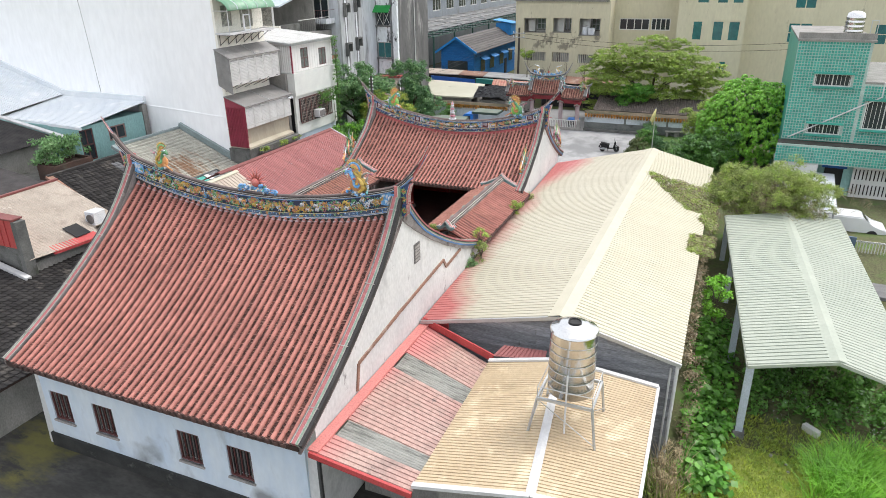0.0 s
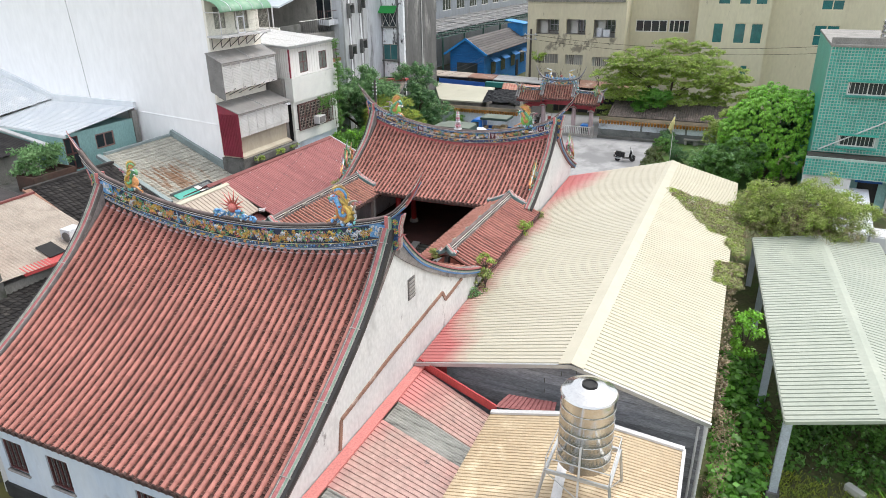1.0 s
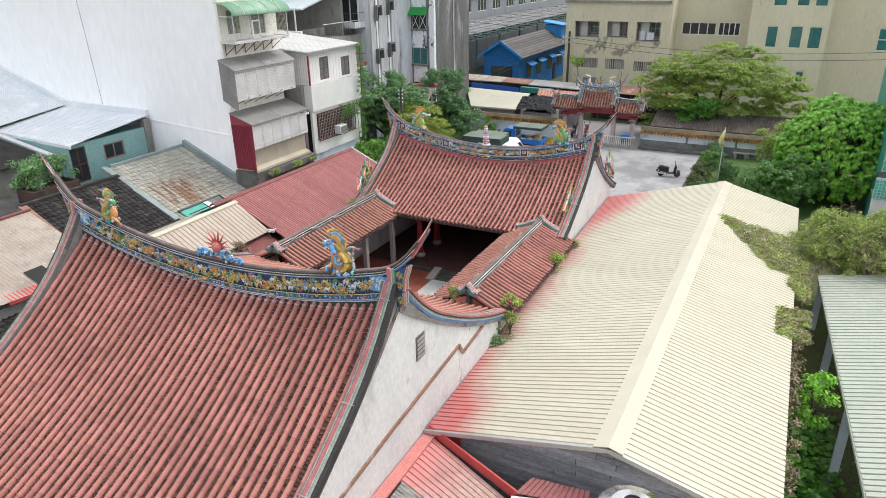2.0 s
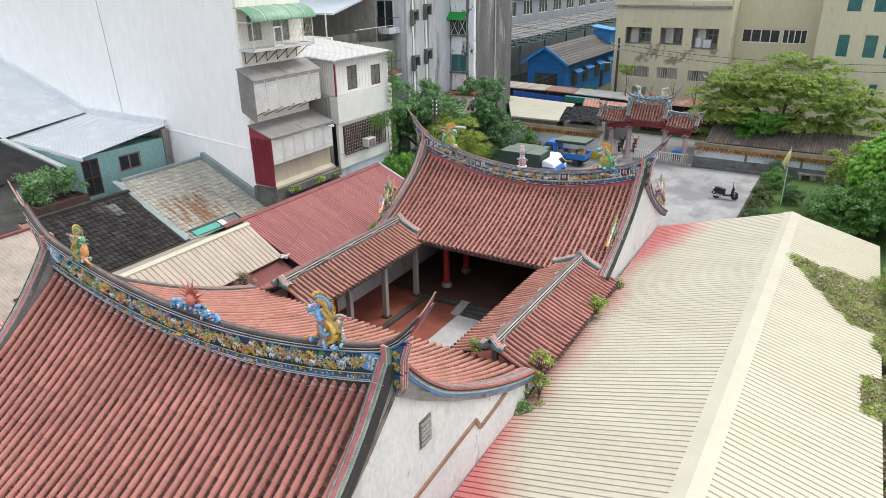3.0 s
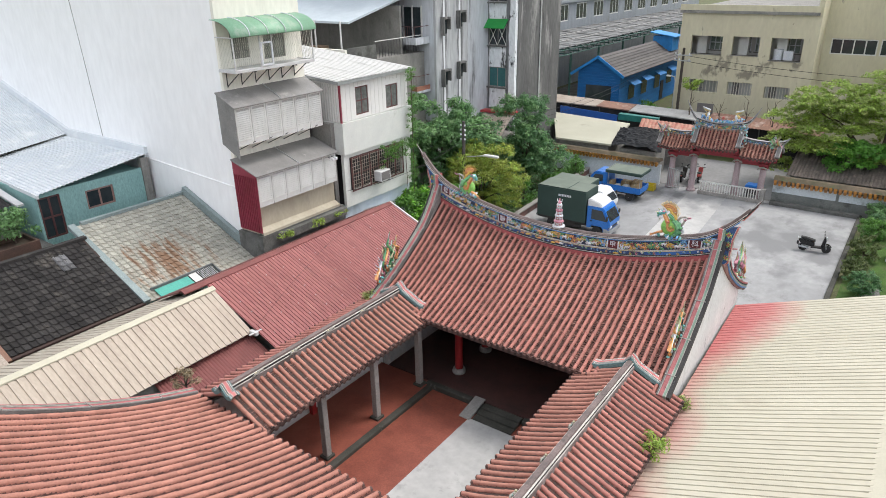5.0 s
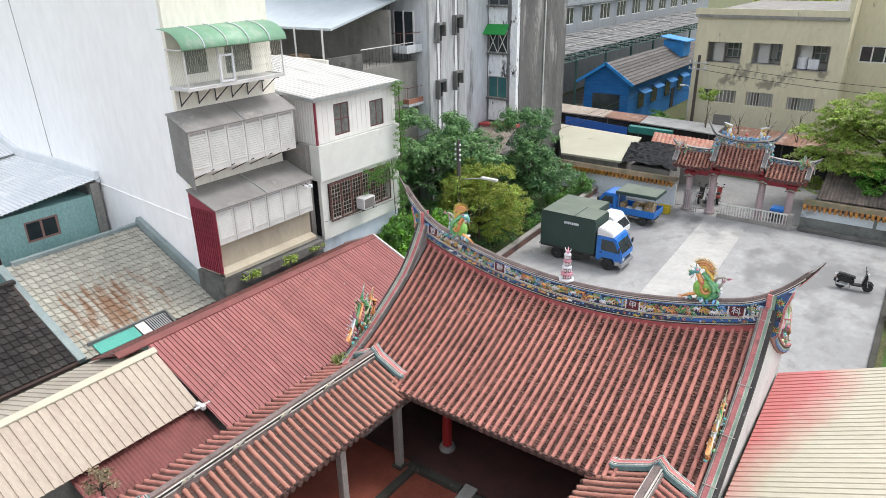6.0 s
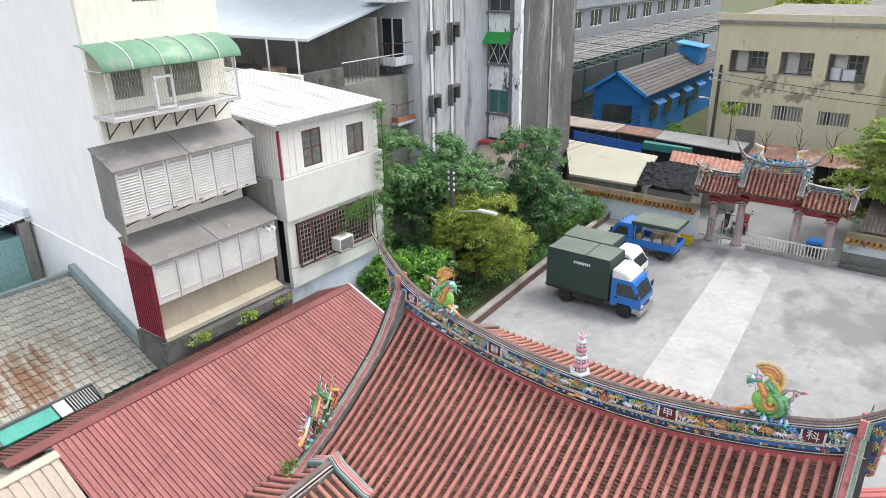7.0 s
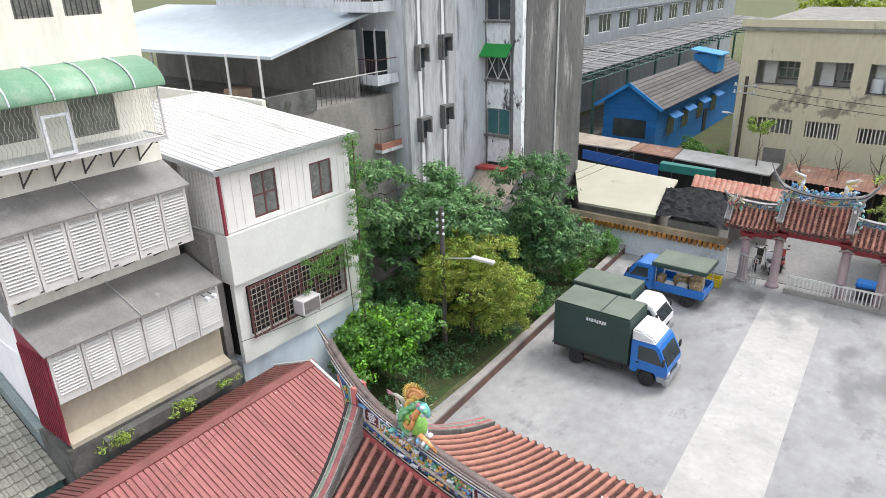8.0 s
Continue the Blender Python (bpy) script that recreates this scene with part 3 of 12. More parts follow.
    for k, bm in sets.items():
        if len(bm.faces):
            tagged(part("carving", bm, mats[k], parent, f"{k} glazed cut-porcelain flowers and scrolls", True), kind="stuff")
        else:
            bm.free()


def letters(parent, body, x, y, z, size, material, turn=90):
    """Carved characters, facing -y."""
    c = bpy.data.curves.new("character", 'FONT')
    c.body, c.size, c.extrude = body, size, 0.012
    c.align_x, c.align_y = 'CENTER', 'CENTER'
    tmp = bpy.data.objects.new("character", c)
    scene.collection.objects.link(tmp)
    me = bpy.data.meshes.new_from_object(tmp.evaluated_get(bpy.context.evaluated_depsgraph_get()))
    bpy.data.objects.remove(tmp)
    ob = link_mesh("character", me, material)
    m = pose(x, y, z, turn, 0, 0)
    if parent is not None:
        ob.parent = parent
        ob.matrix_parent_inverse = world_of(parent).inverted()
    ob.matrix_basis = m
    return ob


def swallow_ridge(parent, xc, y, top, foot, half_len, tip, thick, seed, bands, panel, low, tiles=(), tails=None):
    """The curved main ridge: courses of glaze, carved panels on both faces, a cap and forked tails.
    bands: name, from, to, half-width, overrun, material, label; panel and low: the carved courses."""
    x0, x1 = xc - half_len, xc + half_len
    ridge_band(parent, "ridge_core", y, top, foot, -0.3, 0.93, thick * 0.72, x0 - 0.1, x1 + 0.1, NAVY)
    for name, f0, f1, w, over, m, label in bands:
        ridge_band(parent, name, y, top, foot, f0, f1, thick * w, x0 - over, x1 + over, m, label)
    bm = bmesh.new()
    n = 48
    rail = [(x0 - 0.75 + (x1 - x0 + 1.5) * i / n, y, top(x0 - 0.75 + (x1 - x0 + 1.5) * i / n)) for i in range(n + 1)]
    strip(bm, rail, [(-0.06, -0.02), (0.06, -0.02), (0.06, 0.02), (0.03, 0.045), (-0.03, 0.045), (-0.06, 0.02)])
    part("cap_rail", bm, RIDGE_TOP, parent, "pale weathered round cap rail")

    def face(x):
        a, b = foot(x), top(x)
        return a + (b - a) * panel[0], a + (b - a) * panel[1]

    def lower(x):
        a, b = foot(x), top(x)
        return a + (b - a) * low[0], a + (b - a) * low[1]
    skip = [(xc + u, 0.25) for u, body in tiles]
    wide = 0.72 if not tiles else 0.32
    for side in (-1, 1):
        carvings(parent, y, side, thick * 0.72, face, x0 + wide, x1 - wide, seed + side, 0.055 if side < 0 else 0.1, skip, 1.1)
        carvings(parent, y, side, thick * low[2], lower, x0 + 0.4, x1 - 0.4, seed + side + 7, 0.2 if side < 0 else 0.32, (), 1.25)
        # blue framed end panels with a white relief
        for s, xe in ((1, x0), (-1, x1)):
            lo, hi = face(xe + s * 0.4)
            yy = y + side * thick * 0.74
            bm = boxes((min(xe, xe + s * wide), max(xe, xe + s * wide), yy - 0.02, yy + 0.02, lo, hi))
            part("end_panel", bm, C_BLUE, parent, "blue glazed end panel")
            bm = bmesh.new()
            rng = random.Random(seed + int(xe * 7) + side)
            for k in range(11):
                lump(bm, (xe + s * wide * rng.uniform(0.3, 0.85), yy + side * 0.03, rng.uniform(lo + 0.08, hi - 0.08)), 0.08, 0.035, 0.04, Matrix.Rotation(rng.uniform(0, 3), 3, 'Y'))
            tagged(part("end_relief", bm, C_WHITE, parent, "white porcelain relief"), kind="stuff")
    for u, body in tiles:
        x = xc + u
        lo, hi = face(x)
        yy = y - thick * 0.72 - 0.015
        h = hi - lo
        part("character_tile", boxes((x - 0.22, x + 0.22, yy - 0.02, yy + 0.02, lo + 0.01, hi - 0.01)), MAROON_TILE, parent, "dark maroon tile with one pale character")
        for e in (-1, 1):
            part("tile_frame", boxes((x + e * 0.22 - 0.02, x + e * 0.22 + 0.02, yy - 0.03, yy + 0.02, lo, hi)), C_WHITE, parent)
        for e in (-1, 1):
            bm = bmesh.new()
            rng = random.Random(int(u * 10) + e)
            for k in range(9):
                lump(bm, (x + e * rng.uniform(0.29, 0.5), yy - 0.02, rng.uniform(lo + 0.05, hi - 0.05)), 0.06, 0.03, 0.03, Matrix.Rotation(rng.uniform(0, 3), 3, 'Y'))
            tagged(part("cloud_relief", bm, C_WHITE if e > 0 else C_BLUE, parent, "pale cloud scrolls beside the character"), kind="stuff")
        letters(parent, body, x, yy - 0.025, (lo + hi) / 2, min(h * 0.8, 0.36), C_WHITE)
    # the verge's painted course carried up over the ridge
    for s in (-1, 1):
        xr = xc + s * (half_len + 0.02)
        za, zb = foot(xr) - 0.25, top(xr) - 0.05
        for side in (-1, 1):
            yy = y + side * thick * 1.08
            for nm, a, b, m in (("riser_band", -0.08 * s - 0.06, -0.08 * s + 0.06, RED_BAND), ("riser_line", 0.0 * s - 0.012, 0.0 * s + 0.012, WHITE_BAND), ("riser_edge", 0.05 * s - 0.038, 0.05 * s + 0.038, GREEN_BAND)):
                part(nm, boxes((xr + a, xr + b, yy - 0.04, yy + 0.04, za, zb)), m, parent)
    # forked tails beyond the gables
    for s in (-1, 1):
        xe = xc + s * (half_len + 0.55)
        xt = xc + s * tip
        for fork, (dy, lift) in enumerate(((-0.05, 0.06), (0.05, -0.05))):
            pts, rad = [], []
            for i in range(11):
                t = i / 10
                x = xe + (xt - s * 0.12 * fork - xe) * t
                z = top(x) - 0.09 + t * t * lift
                pts.append((x, y + dy * t * 1.1, z))
                rad.append(0.075 * (1 - t) + 0.02)
            bm = bmesh.new()
            sweep(bm, pts, rad, 8, 0.85)
            part("swallow_tail", bm, (tails or (CAP_DARK, RIDGE_TOP))[fork], parent, "forked swallow-tail ridge end", smooth=True)
            bm = bmesh.new()
            sweep(bm, [(p[0], p[1] - 0.02, p[2] + r * 0.85) for p, r in zip(pts, rad)], [r * 0.42 for r in rad], 5)
            part("tail_line", bm, WHITE_BAND, parent)
            bm = bmesh.new()
            sweep(bm, [(p[0], p[1], p[2] - r * 0.9) for p, r in zip(pts, rad)], [r * 0.62 for r in rad], 5)
            part("tail_edge", bm, BLUE_BAND if fork else RED_BAND, parent)
        # flower panels under the tail: a flared one above, a small rounded one below a spur
        xa = xc + s * (half_len + 0.12)
        za, zb = foot(xa) - 0.22, top(xa) - 0.12
        zm = za + (zb - za) * 0.42
        upper = [(xa, zm + 0.03), (xa + s * 0.20, zm + 0.03), (xa + s * 0.21, zm + (zb - zm) * 0.5), (xa + s * 0.34, zb + 0.10), (xa, zb)]
        lower_ = [(xa, za), (xa + s * 0.09, za + 0.01), (xa + s * 0.17, za + 0.09), (xa + s * 0.19, zm - 0.03), (xa, zm - 0.03)]
        for outline in (upper, lower_):
            bm = bmesh.new()
            vs = [[bm.verts.new((px, y + e, pz)) for px, pz in outline] for e in (-0.09, 0.09)]
            bm.faces.new(vs[0]); bm.faces.new(vs[1][::-1])
            for k in range(5):
                bm.faces.new((vs[0][k], vs[1][k], vs[1][(k + 1) % 5], vs[0][(k + 1) % 5]))
            part("fan_panel", bm, BLUE_COURSE, parent, "deep blue flower panel under the tail")
            edge = outline[1:4]
            for nm, off, r, m in (("fan_edge", 0.025, 0.03, RED_BAND), ("fan_line", -0.008, 0.011, WHITE_BAND), ("fan_line", 0.058, 0.011, WHITE_BAND)):
                bm = bmesh.new()
                for e in (-0.075, 0.0, 0.075):
                    sweep(bm, [(px + s * off, y + e * 1.2, pz) for px, pz in edge], [r] * 3, 6)
                part(nm, bm, m, parent)
        part("fan_spur", rods(((xa, y, zm), (xa + s * 0.42, y, zm + 0.08), 0.03, 0.02), n=6), VERGE_RED, parent, "small red spur")
        for side in (-1, 1):
            for lo_, hi_, q in ((za + 0.02, zm - 0.04, 1), (zm + 0.05, zm + (zb - zm) * 0.5, 2), (zm + (zb - zm) * 0.5, zb - 0.02, 3)):
                for col, m in (("yellow", C_YELLOW), ("red", C_RED), ("green", C_GREEN)):
                    bm = bmesh.new()
                    zc_, xm_, r = (lo_ + hi_) / 2, xa + s * 0.10, min(0.085, (hi_ - lo_) * 0.4)
                    yy = y + side * 0.105
                    if col == "red":
                        lump(bm, (xm_, yy + side * 0.02, zc_), r * 0.4, 0.03, r * 0.4)
                    else:
                        for k in range(6):
                            g = k * math.tau / 6 + (0.5 if col == "green" else 0)
                            d = r * (0.75 if col == "yellow" else 1.15)
                            lump(bm, (xm_ + d * math.cos(g), yy, zc_ + d * math.sin(g)), r * 0.5, 0.03, r * 0.22, Matrix.Rotation(-g, 3, 'Y'), 5)
                    tagged(part("carving", bm, m, parent, f"{col} glazed flower"), kind="stuff")


REAR_BANDS = (("ridge_foot", -0.22, 0.03, 1.15, 0, BLACK_BAND, "black weathered ridge foot"), ("foot_seam", 0.03, 0.05, 1.17, 0, WHITE_BAND, ""), ("foot_stripe", 0.05, 0.08, 1.08, 0, BLUE_BAND, ""), ("foot_line", 0.08, 0.10, 1.12, 0, WHITE_BAND, ""),
              ("lower_course", 0.10, 0.26, 1.0, 0, SLATE_BLUE, "dark slate course with sparse reliefs"), ("middle_line", 0.26, 0.28, 1.12, 0, YELLOW_LINE, ""), ("middle_moulding", 0.28, 0.30, 1.05, 0, BLACK_BAND, ""),
              ("panel_line", 0.82, 0.835, 0.9, 0.3, TEAL_BAND, ""), ("upper_moulding", 0.835, 0.87, 1.12, 0.5, BLUE_BAND, "blue glazed moulding"), ("upper_line", 0.87, 0.885, 1.18, 0.6, WHITE_BAND, ""),
              ("upper_stripe", 0.885, 0.93, 1.05, 0.6, BLACK_BAND, ""), ("cap_line", 0.93, 0.945, 1.0, 0.7, WHITE_BAND, ""), ("cap", 0.945, 1.0, 0.85, 0.8, CAP_DARK, "dark ridge cap, grey with age"))
FRONT_BANDS = (("ridge_foot", -0.35, 0.22, 1.3, 0, MAROON_BAND, "maroon-red ridge foot band"), ("foot_edge", 0.22, 0.25, 1.34, 0, BLACK_BAND, ""), ("foot_line", 0.25, 0.27, 1.2, 0, WHITE_BAND, ""), ("foot_moulding", 0.27, 0.30, 1.15, 0, BLACK_BAND, ""),
               ("blue_course", 0.30, 0.44, 0.95, 0, BLUE_COURSE, "deep blue course with sparse reliefs"), ("middle_line", 0.44, 0.46, 1.12, 0, YELLOW_LINE, ""), ("middle_edge", 0.46, 0.475, 1.05, 0, BLACK_BAND, ""),
               ("middle_stripe", 0.475, 0.495, 1.1, 0, WHITE_BAND, ""), ("panel_line", 0.84, 0.86, 0.9, 0.3, TEAL_BAND, ""), ("upper_moulding", 0.86, 0.90, 1.14, 0.5, BLUE_BAND, "blue glazed stripe"),
               ("upper_line", 0.90, 0.915, 1.2, 0.6, WHITE_BAND, ""), ("upper_stripe", 0.915, 0.94, 1.08, 0.6, BLACK_BAND, ""), ("cap_line", 0.94, 0.96, 1.0, 0.7, WHITE_BAND, ""), ("cap", 0.96, 1.0, 0.85, 0.8, RIDGE_TOP, "weathered pinkish-grey ridge cap"))


def verge(parent, at, x, side, v0=0.0, v1=1.0, red=VERGE_RED, n=26, y_flip=1, lift=0.62, edge=BLACK_BAND):
    """The painted band that runs down a roof's edge: red, white, green and black courses, swept up where it meets the ridge.
    side: +1 where the gable lies to the right."""
    path, low = [], []
    for i in range(n + 1):
        v = v0 + (v1 - v0) * i / n
        p = at(x, v)
        low.append(p)
        path.append(p + Vector((0, 0, lift * max(0, (v - 0.70) / 0.30) ** 2)))
    s = side * y_flip
    bands = (("verge_band", -0.11, 0.02, 0.02, 0.15, red, "faded red painted verge band"), ("verge_line", 0.02, 0.045, 0.02, 0.17, LINE_DULL, ""),
             ("verge_stripe", 0.045, 0.11, 0.02, 0.15, GREEN_BAND, "green verge stripe"), ("verge_edge", 0.11, 0.13, 0.0, 0.17, LINE_DULL, ""),
             ("verge_cap", 0.13, 0.24, -0.05, 0.14, edge, "weathered verge edge"), ("inner_line", -0.14, -0.12, 0.0, 0.16, LINE_DULL, ""), ("inner_edge", -0.19, -0.14, 0.0, 0.14, GREY_BAND, ""))
    if edge is None:
        bands = bands[:4] + bands[5:] + (("verge_course", 0.13, 0.22, -0.10, -0.03, BLUE_BAND, "blue glazed course"), ("verge_course", 0.13, 0.235, -0.03, 0.01, LINE_DULL, ""), ("verge_course", 0.13, 0.225, 0.01, 0.05, GREEN_BAND, "green glazed course"),
                                         ("verge_course", 0.13, 0.24, 0.05, 0.09, BLACK_BAND, ""), ("verge_course", 0.13, 0.25, 0.09, 0.15, VERGE_RED, "faded red top course"))
    for name, a, b, c, d, m, label in bands:
        bm = bmesh.new()
        lo, hi = sorted((a * s, b * s))
        strip(bm, path, rect(lo, hi, c, d))
        part(name, bm, m, parent, label)
    # the wall under the swept-up part
    bm = bmesh.new()
    prev = None
    for p, q in list(zip(low, path))[int(n * 0.66):]:
        ring = [bm.verts.new((x + e, w.y, w.z + dz)) for e, w, dz in ((-0.17, p, -0.05), (0.17, p, -0.05), (0.17, q, 0.03), (-0.17, q, 0.03))]
        if prev:
            for j in range(4):
                bm.faces.new((prev[j], prev[(j + 1) % 4], ring[(j + 1) % 4], ring[j]))
        else:
            bm.faces.new(ring[::-1])
        prev = ring
    bm.faces.new(prev)
    part("verge_wall", bm, PALE_BARGE, parent, "weathered plaster under the verge")
    # pale clips across the band
    for i in range(4, n, 7):
        p, q = path[i], path[i + 1]
        d = (q - p).normalized()
        bm = bmesh.new()
        strip(bm, [p, p + d * 0.022], rect(min(-0.19 * s, 0.18 * s), max(-0.19 * s, 0.18 * s), 0.145, 0.175))
        part("verge_clip", bm, LINE_DULL, parent, "pale mortar clip")


# ---- rear hall ----
rear_hall = thing("rear_hall", CX, 21, -1.8, "traditional temple hall with red tiled swallow-tail roof and white gables", "temple hall")
r_south = slope(CX, 13.40, 2.50, 20.75, 6.74)
r_north = slope(CX, 28.55, 3.38, 20.85, 6.74, sag=0.62)
XW, XE = -23.35, -10.52
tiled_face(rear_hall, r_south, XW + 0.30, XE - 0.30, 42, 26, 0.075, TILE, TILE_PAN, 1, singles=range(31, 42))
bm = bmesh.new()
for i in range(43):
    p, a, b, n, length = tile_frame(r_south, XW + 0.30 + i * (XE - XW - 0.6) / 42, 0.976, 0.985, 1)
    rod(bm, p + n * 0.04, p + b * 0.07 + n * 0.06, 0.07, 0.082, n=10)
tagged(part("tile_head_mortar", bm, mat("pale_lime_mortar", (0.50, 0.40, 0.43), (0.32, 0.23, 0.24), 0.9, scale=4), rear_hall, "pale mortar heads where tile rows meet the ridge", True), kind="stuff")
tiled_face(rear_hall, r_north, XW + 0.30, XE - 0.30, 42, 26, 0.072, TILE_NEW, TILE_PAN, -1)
under_face(rear_hall, r_south, XW - 0.1, XE + 0.1, 0.2, DARK_WOOD)
under_face(rear_hall, r_north, XW - 0.1, XE + 0.1, 0.2, DARK_WOOD)
rt, rf = ridge_curves(CX, 7.64, 6.72, 0.0235, 0.47, 6.1)
swallow_ridge(rear_hall, CX, 20.8, rt, rf, 6.48, 7.7, 0.135, 11, REAR_BANDS, (0.30, 0.82), (0.10, 0.26, 1.0), tails=(MAROON_BAND, SLATE_BLUE))
for at, flip in ((r_south, 1), (r_north, -1)):
    verge(rear_hall, at, XE, 1, y_flip=flip, edge=BLACK_BAND if flip > 0 else None)
    verge(rear_hall, at, XW, -1, y_flip=flip, edge=BLACK_BAND if flip > 0 else None)


def gable_wall(parent, x, thick, at_a, at_b, ya, yb, z0, material, drop=0.12, name="gable_wall", x_at=None, n=16):
    """An upright wall under both faces of a roof, from ya to yb."""
    bm = bmesh.new()
    xx = x_at if x_at is not None else x
    tops = []
    for i in range(n + 1):
        p = at_a(xx, i / n)
        if p.y >= ya:
            tops.append((p.y, p.z - drop))
    for i in range(n, -1, -1):
        p = at_b(xx, i / n)
        if p.y <= yb:
            tops.append((p.y, p.z - drop))
    outline = [(ya, z0)] + tops + [(yb, z0)]
    a = [bm.verts.new((x - thick / 2, y, z)) for y, z in outline]
    b = [bm.verts.new((x + thick / 2, y, z)) for y, z in outline]
    bm.faces.new(a)
    bm.faces.new(b[::-1])
    k = len(outline)
    for i in range(k):
        bm.faces.new((a[i], b[i], b[(i + 1) % k], a[(i + 1) % k]))
    return part(name, bm, material, parent)


def lichen_trim(parent, at, x, side, depth, material=LICHEN, v0=0.0, v1=1.0, n=18):
    """The dark weathered barge course under a verge."""
    bm = bmesh.new()
    prev = None
    for i in range(n + 1):
        p = at(x, v0 + (v1 - v0) * i / n)
        d = depth * (1.0 + 0.05 * math.sin(i * 1.7))
        ring = [bm.verts.new(q) for q in ((x + side * 0.18, p.y, p.z + 0.0), (x + side * 0.30, p.y, p.z), (x + side * 0.26, p.y, p.z - d), (x + side * 0.14, p.y, p.z - d))]
        if prev:
            for j in range(4):
                bm.faces.new((prev[j], prev[(j + 1) % 4], ring[(j + 1) % 4], ring[j]))
        else:
            bm.faces.new(ring[::-1])
        prev = ring
    bm.faces.new(prev)
    part("barge_course", bm, material, parent, "dark lichen-stained barge course")


for xg, s in ((XE - 0.1, 1), (XW + 0.1, -1)):
    gable_wall(rear_hall, xg, 0.4, r_south, r_north, 14.15, 28.3, -1.8, PLASTER, x_at=xg)
    lichen_trim(rear_hall, r_south, xg, s, 0.27)
    lichen_trim(rear_hall, r_north, xg, s, 0.27, PALE_BARGE)

# back wall with four barred windows
WINDOWS = (-22.16, -19.90, -15.80, -13.58)
edges = [XW + 0.3]
for w in WINDOWS:
    edges += [w - 0.52, w + 0.52]
edges.append(XE - 0.3)
bm = bmesh.new()
for a, b in zip(edges[::2], edges[1::2]):
    box(bm, a, b, 14.15, 14.5, -1.15, 2.5)
for w in WINDOWS:
    box(bm, w - 0.52, w + 0.52, 14.15, 14.5, -1.15, -0.35)
    box(bm, w - 0.52, w + 0.52, 14.15, 14.5, 0.98, 2.5)
bmesh.ops.remove_doubles(bm, verts=bm.verts, dist=0.0001)
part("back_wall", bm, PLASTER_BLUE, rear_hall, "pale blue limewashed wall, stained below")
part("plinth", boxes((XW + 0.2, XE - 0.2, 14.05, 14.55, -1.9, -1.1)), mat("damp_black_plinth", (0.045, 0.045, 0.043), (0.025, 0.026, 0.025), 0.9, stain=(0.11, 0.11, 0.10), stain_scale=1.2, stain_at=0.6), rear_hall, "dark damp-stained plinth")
for w in WINDOWS:
    win = part("window", boxes((w - 0.52, w - 0.45, 14.2, 14.32, -0.35, 0.98), (w + 0.45, w + 0.52, 14.2, 14.32, -0.35, 0.98), (w - 0.45, w + 0.45, 14.2, 14.32, 0.9, 0.98), (w - 0.45, w + 0.45, 14.2, 14.32, -0.35, -0.27)), BROWN_FRAME, rear_hall, "brown wooden window with upright bars")
    for k in range(7):
        part("bar", boxes((w - 0.40 + k * 0.13 - 0.02, w - 0.40 + k * 0.13 + 0.02, 14.24, 14.28, -0.27, 0.9)), BROWN_FRAME if k % 2 else GREY_BAND, win)
    # black board behind the bars, painted as the unlit room
    part("shutter", boxes((w - 0.45, w + 0.45, 14.36, 14.4, -0.27, 0.9)), DARK, win, "black board standing in for the unlit room")
    part("sill", boxes((w - 0.58, w + 0.58, 14.08, 14.2, -0.43, -0.35), bevel=0.01), STONE, win)

# gable vent, rust-coloured flashing line on the east gable
xo = XE + 0.1
vent = part("gable_vent", boxes((xo - 0.02, xo + 0.03, 21.75, 22.25, 5.15, 5.95)), GREY_BAND, rear_hall, "small grey louvred gable vent")
for k in range(5):
    part("slat", boxes((xo + 0.03, xo + 0.06, 21.78, 22.22, 5.22 + k * 0.14, 5.30 + k * 0.14)), STONE, vent)
RUST = mat("rusty_flashing", (0.30, 0.17, 0.12), (0.22, 0.13, 0.1), 0.85, stain=(0.42, 0.33, 0.28), stain_at=0.55)
bm = bmesh.new()
for a, b in (((16.9, 2.35), (17.1, 3.35)), ((17.1, 3.35), (20.3, 3.75)), ((20.3, 3.75), (24.6, 4.15)), ((24.6, 4.15), (24.9, 3.72)), ((24.9, 3.72), (26.6, 3.9))):
    d = Vector((0, b[0] - a[0], b[1] - a[1])).normalized()
    w = Vector((0, -d.z, d.y)) * 0.065
    pts = [Vector((xo + 0.0, *a)) + w, Vector((xo, *a)) - w, Vector((xo, *b)) - w, Vector((xo, *b)) + w]
    f = [bm.verts.new(p) for p in pts]
    g = [bm.verts.new(p + Vector((0.05, 0, 0))) for p in pts]
    bm.faces.new(f[::-1]); bm.faces.new(g)
    for k in range(4):
        bm.faces.new((f[k], f[(k + 1) % 4], g[(k + 1) % 4], g[k]))
part("flashing", bm, RUST, rear_hall, "rust-stained stepped flashing ridge")
# inner front of the hall towards the court
part("court_front", boxes((XW + 0.3, -20.3, 26.4, 26.6, -0.3, 3.9), (-13.6, XE - 0.3, 26.4, 26.6, -0.3, 3.9)), PLASTER, rear_hall)
part("hall_floor", boxes((XW + 0.3, XE - 0.3, 14.5, 28.4, -1.8, 0.30)), HALL_FLOOR, rear_hall, "red tiled hall floor, darkened for the roof's shade")

# ---- front hall ----
front_hall = thing("front_hall", CX, 41.6, 0, "traditional temple entrance hall with red tiled swallow-tail roof", "temple hall")
FW, FE, CXF = -22.88, -10.76, -16.84
f_south = slope(CXF, 36.85, 3.32, 41.6, 5.46, sag=0.68, ridge_rise=0.03, eave_rise=0.003)
f_north = slope(CXF, 47.0, 3.2, 41.8, 5.46, sag=0.62, ridge_rise=0.03, eave_rise=0.003)
